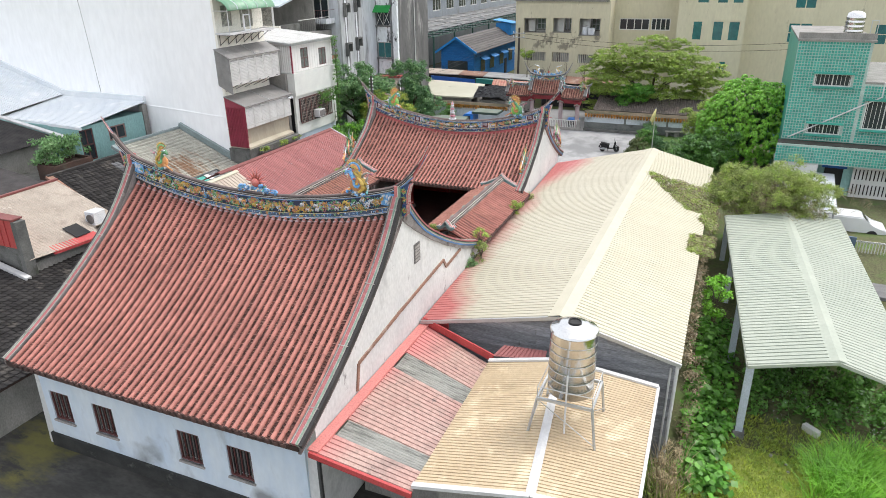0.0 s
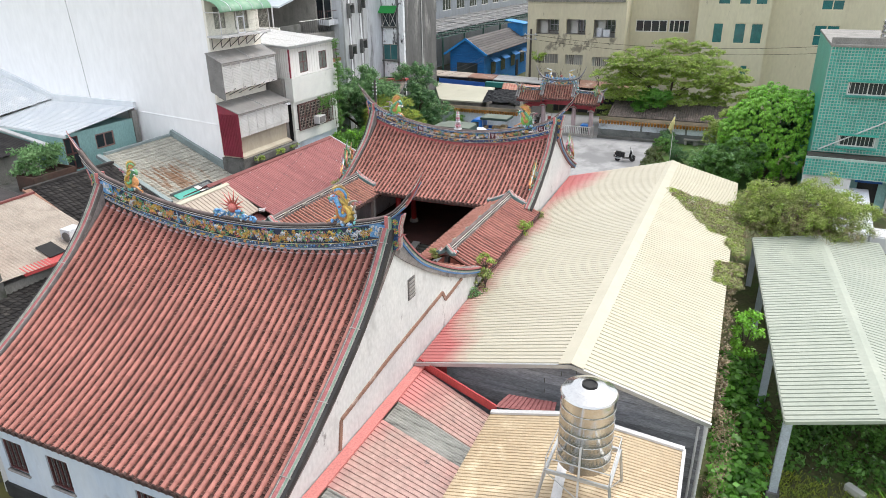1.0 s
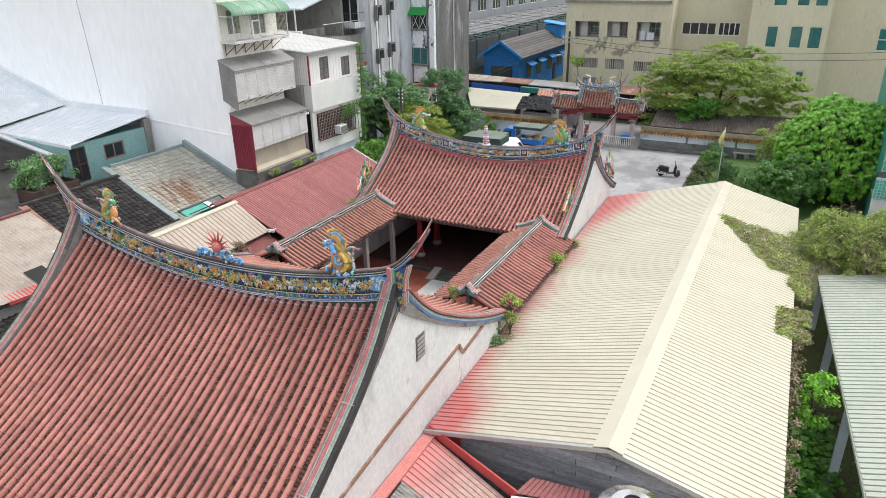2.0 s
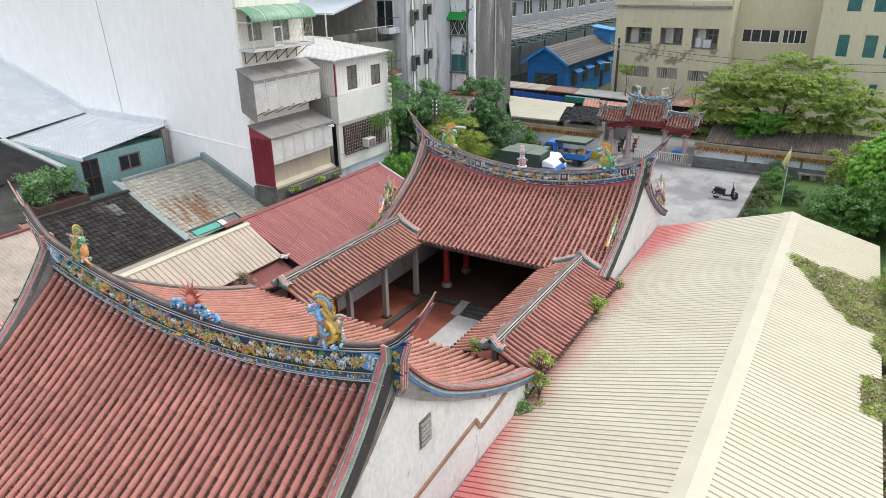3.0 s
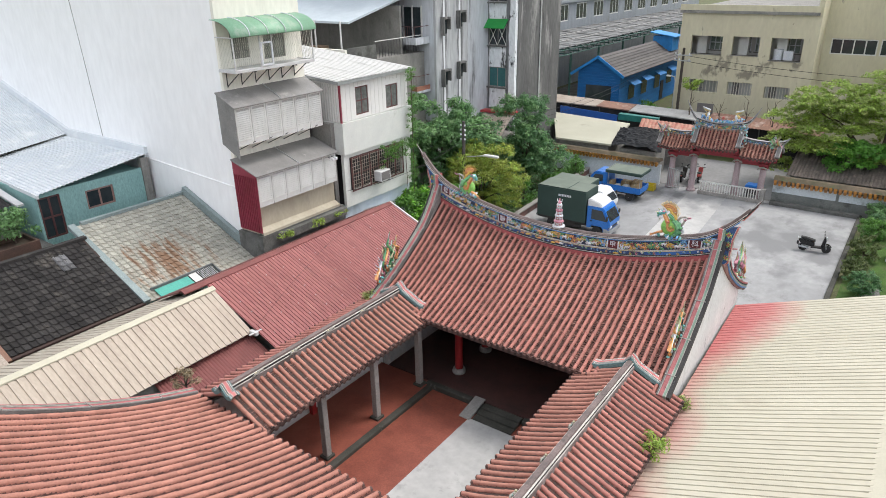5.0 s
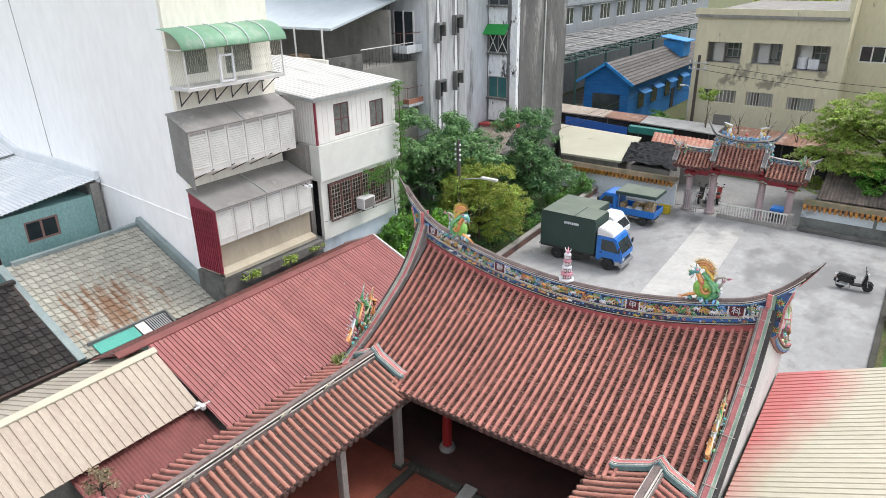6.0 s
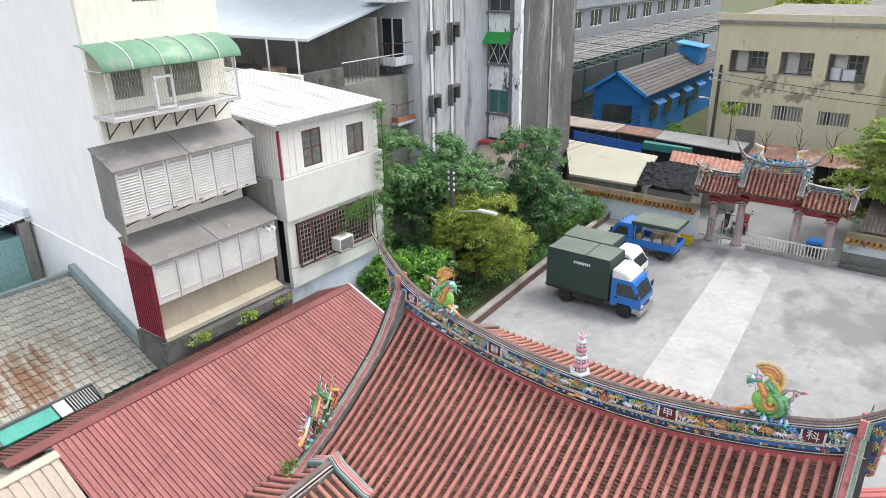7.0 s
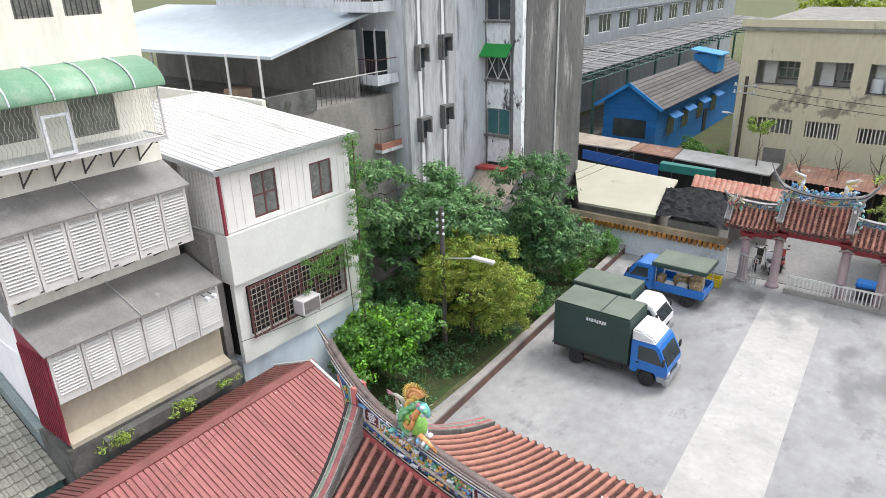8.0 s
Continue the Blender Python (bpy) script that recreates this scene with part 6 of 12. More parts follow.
part("render_step", slab([(-42.0, 38.86, 6.45), (-33.75, 38.86, 5.95), (-33.75, 38.9, 5.95), (-42.0, 38.9, 6.45)], 0.05), TOWER_WHITE, tower, "step in the render low on the wall")

# caged balcony with green awning
cage = thing("caged_balcony", -33, 41, 11.7, "white steel caged balcony under a rounded faded green awning", "balcony")
bm = bmesh.new()
n = 10
prev = None
for k in range(n + 1):
    t = k / n
    x = -33.5 + 1.45 * math.sin(t * math.pi / 2)
    z = 13.35 + 0.75 * math.cos(t * math.pi / 2)
    ring = [bm.verts.new((x, y, z)) for y in (38.55, 43.85)] + [bm.verts.new((x - 0.01, y, z - 0.03)) for y in (43.85, 38.55)]
    if prev:
        for j in range(4):
            bm.faces.new((prev[j], prev[(j + 1) % 4], ring[(j + 1) % 4], ring[j]))
    else:
        bm.faces.new(ring[::-1])
    prev = ring
bm.faces.new(prev)
part("awning", bm, AWNING_GREEN, cage, "faded green rounded awning", smooth=True)
for y in (39.6, 40.7, 41.8, 42.9):
    pts = [(-33.5 + 1.47 * math.sin(k / 8 * math.pi / 2), y, 13.37 + 0.76 * math.cos(k / 8 * math.pi / 2)) for k in range(9)]
    bm = bmesh.new()
    sweep(bm, pts, [0.025] * 9, 5)
    part("awning_rib", bm, C_WHITE, cage, "pale awning rib")
part("deck", boxes((-33.5, -32.25, 38.7, 43.75, 11.72, 11.82)), WHITE_METAL, cage)
frame_rows = []
for y in (38.75, 40.3, 41.05, 43.7):
    frame_rows.append(((-32.28, y, 11.8), (-32.28, y, 13.4), 0.035))
for z in (11.84, 13.35):
    frame_rows.append(((-32.28, 38.75, z), (-32.28, 43.7, z), 0.035))
for y in (38.75, 43.7):
    for z in (11.84, 13.3):
        frame_rows.append(((-33.5, y, z), (-32.28, y, z), 0.03))
for r in frame_rows:
    part("cage_bar", rods(r, n=6), WHITE_METAL, cage)
part("cage_door", boxes((-32.27, -32.22, 40.32, 40.40, 11.9, 13.0), (-32.27, -32.22, 40.95, 41.03, 11.9, 13.0), (-32.27, -32.22, 40.40, 40.95, 12.92, 13.0), (-32.27, -32.22, 40.40, 40.95, 11.9, 11.98)), C_WHITE, cage, "white cage door frame")
MESH = mat("steel_mesh", (0.66, 0.65, 0.56), (0.54, 0.53, 0.46), 0.5, 0.3)
bm = bmesh.new()
for k in range(44):
    y = 38.8 + k * 0.112
    for j in range(8):
        z = 11.9 + j * 0.18
        d = 0.03 if j % 2 else -0.03
        rod(bm, (-32.28, y - d, z), (-32.28, y + d, z + 0.18), 0.007, n=3, cap=False)
for k in range(10):
    x = -33.4 + k * 0.11
    for yy in (38.75, 43.7):
        rod(bm, (x, yy, 11.9), (x, yy, 13.3), 0.007, n=3, cap=False)
tagged(part("mesh_infill", bm, MESH, cage, "expanded steel mesh"), kind="stuff")
for k in range(6):
    y = 39.1 + k * 0.86
    bm = bmesh.new()
    rod(bm, (-33.5, y, 10.95), (-33.5, y, 11.72), 0.025, n=5)
    rod(bm, (-33.5, y, 11.0), (-32.5, y, 11.7), 0.025, n=5)
    rod(bm, (-33.5, y, 11.68), (-32.3, y, 11.68), 0.025, n=5)
    part("bracket", bm, DARK_STEEL, cage, "dark steel bracket")


def louvre_bay(name, x_front, x_wall, y0, y1, z0, z1, roof_out, roof_h, label, panels, side_mat, grow=0.0):
    """A sheet-roofed bay whose front is a row of louvred shutters."""
    b = thing(name, (x_front + x_wall) / 2, (y0 + y1) / 2, z0, label, "bay")
    top = z1 + roof_h
    part("roof", slab([(x_wall, y0 - 0.1, top), (x_wall, y1 + 0.1, top), (x_front + roof_out, y1 + 0.1, z1), (x_front + roof_out, y0 - 0.1, z1)], 0.05), AWNING_GREY, b, "grey sheet roof, dull with age")
    part("roof_seam", rods(((x_wall, (y0 + y1) / 2, top + 0.02), (x_front + roof_out, (y0 + y1) / 2, z1 + 0.02), 0.03), n=6), GALV, b)
    dy = (y1 - y0) / panels
    # board behind the slats, toned darker to paint the shade in their gaps
    part("dark_lining", boxes((x_front - 0.07, x_front - 0.055, y0 + 0.02, y1 - 0.02, z0 + 0.02, z1 - 0.08)), SHUTTER_BACK, b)
    for k in range(panels):
        ya, yb = y0 + k * dy + 0.02, y0 + (k + 1) * dy - 0.02
        sh = part("shutter", boxes((x_front - 0.05, x_front, ya, ya + 0.09, z0, z1 - 0.05), (x_front - 0.05, x_front, yb - 0.09, yb, z0, z1 - 0.05), (x_front - 0.05, x_front, ya + 0.09, yb - 0.09, z1 - 0.13, z1 - 0.05), (x_front - 0.05, x_front - 0.008, ya + 0.09, yb - 0.09, z0, z0 + 0.25)), LOUVRE, b, "white louvred shutter panel")
        nsl = int((z1 - z0 - 0.42) / 0.1)
        for j in range(nsl):
            z = z0 + 0.26 + j * 0.1
            part("slat", slab([(x_front - 0.04, ya + 0.08, z + 0.08), (x_front - 0.04, yb - 0.08, z + 0.08), (x_front + 0.022, yb - 0.08, z + 0.022), (x_front + 0.022, ya + 0.08, z + 0.022)], 0.014), LOUVRE, sh)
    part("back_panel", boxes((x_wall, x_front - 0.08, y0 + 0.02, y1 - 0.02, z0 + 0.02, z1 - 0.06)), LOUVRE, b)
    part("side_sheet", slab([(x_wall, y0 - 0.03, top - 0.06), (x_front, y0 - 0.03, z1 - 0.06), (x_front, y0 + 0.0, z1 - 0.06), (x_wall, y0 + 0.0, top - 0.06)], top - z0 - 0.06), side_mat, b)
    return b


bay = louvre_bay("upper_shutter_bay", -32.35, -33.55, 38.4, 44.05, 8.32, 10.2, 0.12, 0.62, "grey sheet-roofed bay with white louvred shutters, below the caged balcony", 6, AWNING_GREY)
for k in range(5):
    y = 39.0 + k * 1.05
    part("bracket", rods(((-33.5, y, 7.8), (-32.2, y + 0.3, 8.45), 0.022), n=5), DARK_STEEL, bay, "thin stay rod")
low = louvre_bay("lower_shutter_bay", -31.82, -33.55, 38.75, 44.25, 5.22, 6.87, 0.14, 0.62, "lower bay with white louvred shutters and a maroon sheet side", 6, MAROON)
part("lower_wall", boxes((-33.5, -32.15, 38.75, 44.25, 3.75, 5.2)), OLD_CREAM, low, "old cream wall, browned with damp")
part("sill_course", slab([(-32.15, 38.75, 4.02), (-32.15, 44.25, 4.02), (-31.78, 44.25, 3.86), (-31.78, 38.75, 3.86)], 0.14), OLD_CREAM, low, "sloping pale cream sill")
part("maroon_panel", boxes((-33.52, -31.84, 38.70, 38.745, 3.85, 5.2)), MAROON, low, "maroon corrugated side sheet")
for k in range(12):
    x = -33.45 + k * 0.14
    part("sheet_rib", boxes((x, x + 0.04, 38.66, 38.70, 3.9, 6.75)), MAROON, low)
part("footing", boxes((-33.6, -31.75, 38.6, 44.5, -1.5, 3.72)), CONCRETE_OLD, low, "blackened concrete footing wall")
part("concrete_ledge", boxes((-31.6, -31.3, 39.5, 44.3, 3.3, 3.72)), CONCRETE_OLD, low, "blackened concrete ledge")
# two small cameras under the eave
for y in (43.5, 43.75):
    cam_box = thing("wall_floodlight", -31.3, y, 6.7, "small white floodlight under the bay's eave", "lamp")
    part("lamp_head", boxes((-31.42, -31.22, y - 0.07, y + 0.07, 6.62, 6.76), bevel=0.02), C_WHITE, cam_box)
    part("arm", rods(((-31.65, y, 6.75), (-31.4, y, 6.72), 0.02), n=5), DARK_STEEL, cam_box)

# ---- white clad house ----
house = thing("white_clad_house", -34, 47.3, 0, "narrow white metal-clad house with a sloping white roof", "house")
hw = [(45.68, 46.75, 8.55, 10.1), (48.28, 49.36, 8.5, 9.85)]
pierced("upper_wall", 'y', 44.5, 50.3, 8.35, 10.55, -31.5, 0.15, hw, HOUSE_WHITE, house, "white corrugated cladding")
HOUSE_GLASS = mat("grey_window_glass", (0.20, 0.21, 0.20), (0.12, 0.13, 0.125), 0.1, scale=3.0, bump=0.0, spec=0.6)
for k in range(17):
    y = 44.56 + k * 0.34
    for z0, z1 in ((8.36, 8.5), (10.12, 10.5)) if any(h[0] - 0.1 < y < h[1] + 0.05 for h in hw) else ((8.36, 10.5),):
        part("cladding_rib", boxes((-31.5, -31.48, y, y + 0.17, z0, z1), bevel=0.009), HOUSE_WHITE, house)
window(house, 'y', -31.5, *hw[0], BROWN_FRAME, HOUSE_GLASS, depth=0.1, cross=(2, 2), w=0.07, label="brown framed window")
window(house, 'y', -31.5, *hw[1], BROWN_FRAME, HOUSE_GLASS, depth=0.1, cross=(2, 1), w=0.07, label="brown framed window")
part("corner_trim", boxes((-31.56, -31.46, 44.42, 44.5, 8.3, 10.5)), MAROON, house, "maroon corner trim")
part("south_wall", boxes((-34.0, -31.56, 44.4, 44.5, 8.35, 10.5)), HOUSE_WHITE, house)
for k in range(13):
    part("cladding_rib", boxes((-33.9 + k * 0.18, -33.84 + k * 0.18, 44.37, 44.4, 8.4, 10.4)), LOUVRE, house)
part("middle_wall", boxes((-34.0, -31.35, 44.35, 50.45, 6.55, 8.32)), HOUSE_PALE, house, "pale greenish-white panel band")
grille_hole = [(44.85, 49.5, 4.3, 6.3)]
pierced("lower_wall", 'y', 44.4, 50.4, 3.45, 6.55, -31.5, 0.2, grille_hole, HOUSE_PALE, house, "pale painted wall")
# solid black block in place of the unlit room behind the grille
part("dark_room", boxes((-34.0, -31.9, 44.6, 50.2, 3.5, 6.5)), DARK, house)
part("base", boxes((-34, -31.7, 44.4, 50.4, -1, 3.45)), PLASTER_BLUE, house)
grille = part("window_grille", boxes((-31.42, -31.38, 44.85, 49.5, 6.22, 6.3), (-31.42, -31.38, 44.85, 49.5, 4.3, 4.38), (-31.42, -31.38, 44.85, 49.5, 5.28, 5.34)), BROWN_FRAME, house, "rusty brown window grille")
for k in range(7):
    y = 44.87 + k * 0.765
    part("upright", boxes((-31.43, -31.37, y, y + 0.05, 4.3, 6.3)), BROWN_FRAME, grille)
GRILLE_BAR = mat("rust_pale_bar", (0.46, 0.42, 0.38), (0.30, 0.24, 0.20), 0.7)
for k in range(9):
    z = 4.47 + k * 0.21
    part("grille_bar", boxes((-31.41, -31.39, 44.9, 49.45, z, z + 0.022)), GRILLE_BAR, grille)
for k in range(24):
    y = 44.98 + k * 0.192
    part("grille_bar", boxes((-31.388, -31.37, y, y + 0.02, 4.32, 6.26)), GRILLE_BAR, grille)
part("gap_filler", boxes((-33.5, -32.0, 44.06, 44.34, 3.5, 8.3)), GREY_CONC, house, "grey infill between the buildings")
sheet("roof", house, (-31.3, 44.2, 10.6), (-31.3, 50.6, 10.6), (-40.5, 50.6, 11.4), (-40.5, 44.2, 11.4), 0.3, 0.028, mat("white_roof_sheet", (0.60, 0.60, 0.585), (0.54, 0.54, 0.525), 0.5, fine_amount=0.1, stain=(0.36, 0.36, 0.34), stain_scale=0.8, stain_at=0.58, stretch=(0.3, 2.2, 1)), "white ribbed metal roof, streaked")
bm = bmesh.new()
strip(bm, [(-31.28, 44.15, 10.52), (-31.28, 50.65, 10.52)], rect(-0.05, 0.05, -0.1, 0.06))
strip(bm, [(-31.28, 44.18, 10.55), (-34.2, 44.18, 10.8)], rect(-0.04, 0.04, -0.12, 0.05))
part("eave_trim", bm, GALV, house)
part("fill_wall", boxes((-40, -33.6, 44.2, 50.4, 3, 10.6)), GREY_CONC, house)
ac = thing("air_conditioner", -31.1, 47.2, 4.45, "white boxed air conditioner hung on the window grille", "air conditioner")
part("case", boxes((-31.37, -30.85, 46.7, 47.6, 4.5, 5.1), bevel=0.02), WHITE_METAL, ac)
part("bracket", boxes((-31.4, -30.9, 46.75, 46.8, 4.42, 4.5), (-31.4, -30.9, 47.5, 47.55, 4.42, 4.5)), DARK_STEEL, ac)
part("vent", boxes((-30.85, -30.835, 46.78, 47.52, 4.56, 5.04)), GREY_BAND, ac, "grey vent grille")

house.matrix_basis = pose(-34.25, 47.7, 0)
ac.matrix_basis = pose(-31.35, 47.6, 4.45)

# ---- red corrugated roof and cream roof west of the temple ----
redroof = thing("red_shed", -28, 39, 0, "low building with red corrugated metal gable roof", "shed")
RX = -29.2
sheet("east_sheet", redroof, (-24.0, 33.3, 1.75), (-24.0, 45.6, 1.75), (RX, 45.6, 4.0), (RX, 33.3, 4.0), 0.17, 0.038, RED_ROOF, "red ribbed sheet, faded")
sheet("west_sheet", redroof, (-31.2, 32.2, 3.1), (-31.2, 45.6, 3.1), (RX, 45.6, 4.0), (RX, 32.2, 4.0), 0.17, 0.038, RED_OLD, "dark red ribbed sheet, brown with dirt")
sheet("low_sheet", redroof, (-24.2, 28.9, 1.35), (-24.2, 33.3, 1.35), (-27.0, 33.3, 2.6), (-27.0, 28.9, 2.6), 0.13, 0.025, RED_CAP, "dark rusted corrugated sheet", "wave")
bm = bmesh.new()
strip(bm, [(RX, 32.2, 4.02), (RX, 45.7, 4.02)], [(-0.22, -0.08), (0, 0.02), (0.22, -0.08), (0.22, -0.03), (0, 0.07), (-0.22, -0.03)])
part("ridge_cap", bm, RED_CAP, redroof, "dark red ridge capping")
bm = bmesh.new()
strip(bm, [(-31.2, 45.62, 3.1), (RX, 45.62, 4.0), (-24.0, 45.62, 1.75)], rect(-0.03, 0.06, -0.1, 0.1))
part("verge_trim", bm, WHITE_METAL, redroof, "pale verge trim")
part("wall", boxes((-31.0, -24.4, 29.2, 45.4, -1.5, 1.6)), GREY_CONC, redroof)
part("gable", slab([(-30.9, 45.3, 3.1), (RX, 45.3, 3.9), (-24.3, 45.3, 1.7), (-24.3, 45.4, 1.7), (RX, 45.4, 3.9), (-30.9, 45.4, 3.1)], 1.6), GREY_CONC, redroof)
bm = bmesh.new()
for k in range(12):
    for j in range(8):
        t = (j + 0.5) / 8
        y = 33.8 + k * 1.0
        p = Vector((RX + (-24.0 - RX) * t, y, 4.0 - 2.25 * t + 0.05))
        rod(bm, p, p + Vector((0, 0, 0.02)), 0.014, n=5)
tagged(part("roof_screws", bm, C_WHITE, redroof, "pale roofing screws"), kind="stuff")

cream = thing("cream_shed", -27, 29, 0, "small shed with cream ribbed metal gable roof", "shed")
CXR = -28.6
SHED_PINKISH = mat("faded_cream_sheet", (0.45, 0.385, 0.315), (0.40, 0.335, 0.275), 0.6, scale=0.6, fine=6, fine_amount=0.12, stain=(0.35, 0.285, 0.235), stain_scale=0.9, stain_at=0.58, stain_soft=0.2, stretch=(0.6, 2.2, 1))
SHED_DUSTY = mat("dusty_cream_sheet", (0.42, 0.385, 0.32), (0.36, 0.32, 0.265), 0.65, scale=0.6, fine=6, fine_amount=0.12, stain=(0.30, 0.24, 0.20), stain_scale=0.8, stain_at=0.56, stain_soft=0.2, stretch=(0.6, 1.6, 1))
sheet("east_sheet", cream, (-26.15, 24.5, 2.62), (-26.3, 33.25, 2.55), (CXR, 33.25, 3.92), (CXR, 24.5, 3.92), 0.27, 0.04, SHED_PINKISH, "cream ribbed sheet, faded and pinkish")
sheet("west_sheet", cream, (-31.6, 24.5, 2.8), (-31.6, 33.25, 2.8), (CXR, 33.25, 3.92), (CXR, 24.5, 3.92), 0.27, 0.032, SHED_DUSTY, "cream ribbed sheet, dusty")
bm = bmesh.new()
strip(bm, [(CXR, 24.4, 3.95), (CXR, 33.3, 3.95)], [(-0.2, -0.08), (0, 0.02), (0.2, -0.08), (0.2, -0.03), (0, 0.07), (-0.2, -0.03)])
part("ridge_cap", bm, SHED_CAP, cream)
part("wall", boxes((-31.3, -26.5, 24.7, 33.0, -1.5, 2.6)), GREY_CONC, cream)
part("lamp", boxes((-26.3, -25.9, 33.1, 33.25, 2.55, 2.7), (-26.1, -26.0, 32.9, 33.5, 2.62, 2.68), bevel=0.01), WHITE_METAL, cream, "white tube lamp on the corner")


def streaked(m, colour, centre, radius, grain=(0.5, 3.2, 0.5)):
    """Lays rust streaks over a material round one place, running down along x."""
    nt = m.node_tree
    n, l = nt.nodes, nt.links
    bsdf = n["Principled BSDF"]
    old = bsdf.inputs["Base Color"].links[0].from_socket
    geo = n.new("ShaderNodeNewGeometry")
    dist = n.new("ShaderNodeVectorMath")
    dist.operation = 'DISTANCE'
    dist.inputs[1].default_value = centre
    l.new(geo.outputs["Position"], dist.inputs[0])
    mp = n.new("ShaderNodeMapping")
    mp.inputs["Scale"].default_value = grain
    l.new(geo.outputs["Position"], mp.inputs[0])
    t = n.new("ShaderNodeTexNoise")
    t.inputs["Scale"].default_value, t.inputs["Detail"].default_value = 1.6, 5.0
    l.new(mp.outputs[0], t.inputs["Vector"])
    fall = n.new("ShaderNodeMapRange")
    fall.inputs[1].default_value, fall.inputs[2].default_value, fall.inputs[3].default_value, fall.inputs[4].default_value = 0.0, radius, 0.24, -0.22
    l.new(dist.outputs["Value"], fall.inputs[0])
    add = n.new("ShaderNodeMath")
    l.new(t.outputs["Fac"], add.inputs[0])
    l.new(fall.outputs[0], add.inputs[1])
    f = n.new("ShaderNodeMapRange")
    f.inputs[1].default_value, f.inputs[2].default_value, f.inputs[4].default_value = 0.5, 0.68, 0.85
    l.new(add.outputs[0], f.inputs[0])
    x = n.new("ShaderNodeMixRGB")
    x.inputs[2].default_value = (*colour, 1)
    l.new(f.outputs[0], x.inputs[0])
    l.new(old, x.inputs[1])
    l.new(x.outputs[0], bsdf.inputs["Base Color"])
    return m


for s in streak_later:
    streaked(*s, grain=(0.45, 0.3, 0.4))
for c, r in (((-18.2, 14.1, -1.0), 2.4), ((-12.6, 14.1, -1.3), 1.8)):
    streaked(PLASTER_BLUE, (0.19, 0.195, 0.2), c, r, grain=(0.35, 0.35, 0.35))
# ---- tiled roofs of the low houses ----
BLACK_TILE = mat("black_cement_tile", (0.03, 0.028, 0.028), (0.046, 0.043, 0.041), 0.9, rnd=0.35, spec=0.2, stain=(0.10, 0.09, 0.08), stain_scale=1.0, stain_at=0.58)
GREY_TILE = streaked(mat("grey_cement_tile", (0.43, 0.42, 0.36), (0.36, 0.355, 0.305), 0.85, rnd=0.14, scale=0.8, stain=(0.28, 0.27, 0.22), stain_scale=0.9, stain_at=0.6), (0.20, 0.10, 0.05), (-34.4, 35.0, 3.1), 3.4)
BEIGE_SHEET = mat("beige_fibre_sheet", (0.43, 0.375, 0.32), (0.34, 0.295, 0.25), 0.9, scale=0.6, stain=(0.25, 0.21, 0.18), stain_scale=1.2, stain_at=0.55, stain_soft=0.2, stain2=(0.52, 0.47, 0.41), stain2_scale=2.5, spec=0.2)
PALE_BLUE = mat("pale_blue_sheet", (0.66, 0.70, 0.74), (0.73, 0.76, 0.78), 0.55, scale=0.4, fine_amount=0.1, stain=(0.82, 0.83, 0.84), stain_scale=0.6, stain_at=0.55)
TEAL_WALL = mat("teal_painted_wall", (0.31, 0.52, 0.50), (0.26, 0.45, 0.44), 0.8, stain=(0.20, 0.34, 0.33), stain_scale=0.8, stain_at=0.66, stretch=(1, 1, 0.4))


def pantile_roof(parent, x_hi, z_hi, x_lo, z_lo, y0, y1, du, dv, material, deck=True, name="roof_tiles", label=""):
    """Flat cement tiles lapped down a slope that falls along x, each with a raised roll."""
    length = math.hypot(x_lo - x_hi, z_lo - z_hi)
    n, m = int(round((y1 - y0) / du)), int(round(length / dv))
    along = Vector((x_lo - x_hi, 0, z_lo - z_hi)).normalized()
    normal = Vector((-along.z, 0, along.x))
    if normal.z < 0:
        normal = -normal
    prof = ((0, 0.0), (0.12, 0.045), (0.3, 0.055), (0.42, 0.01), (0.7, 0.0), (1.0, 0.0))
    vs, fs = [], []
    for j in range(m):
        for i in range(n):
            o = Vector((x_hi, y0 + i * du, z_hi)) + along * (j * dv)
            b = len(vs)
            for t, h in prof:
                q = o + Vector((0, du * 0.98 * t, 0))
                vs.append(q + normal * h)
                vs.append(q + along * (dv * 1.06) + normal * (h + 0.045))
                vs.append(q + along * (dv * 1.06) + normal * (h + 0.005))
            for k in range(len(prof) - 1):
                c = b + k * 3
                fs.append((c, c + 3, c + 4, c + 1))
                fs.append((c + 1, c + 4, c + 5, c + 2))
    tagged(raw(name, vs, fs, material, parent, label), kind="stuff")
    if deck:
        part("deck", slab([(x_hi, y0, z_hi - 0.01), (x_hi, y1, z_hi - 0.01), (x_lo, y1, z_lo - 0.01), (x_lo, y0, z_lo - 0.01)], 0.08), DARK_WOOD, parent)


rusty = thing("grey_tiled_house", -35.5, 36, -1.5, "low house with grey cement-tiled roof streaked with rust-brown stains", "house")
pantile_roof(rusty, -38.2, 4.85, -32.7, 2.42, 32.6, 38.7, 0.3, 0.34, GREY_TILE)
bm = bmesh.new()
strip(bm, [(-38.2, 32.95, 4.9), (-38.2, 38.8, 4.9)], rect(-0.12, 0.12, -0.05, 0.1))
strip(bm, [(-38.25, 32.5, 4.92), (-32.6, 32.5, 2.45)], rect(-0.16, 0.16, -0.12, 0.1))
strip(bm, [(-38.25, 38.75, 5.0), (-32.0, 38.75, 2.3)], rect(-0.12, 0.12, -0.2, 0.3))
part("edge_flashing", bm, mat("grey_teal_flashing", (0.27, 0.33, 0.33), (0.22, 0.27, 0.27), 0.6), rusty, "grey-green metal edge flashing")
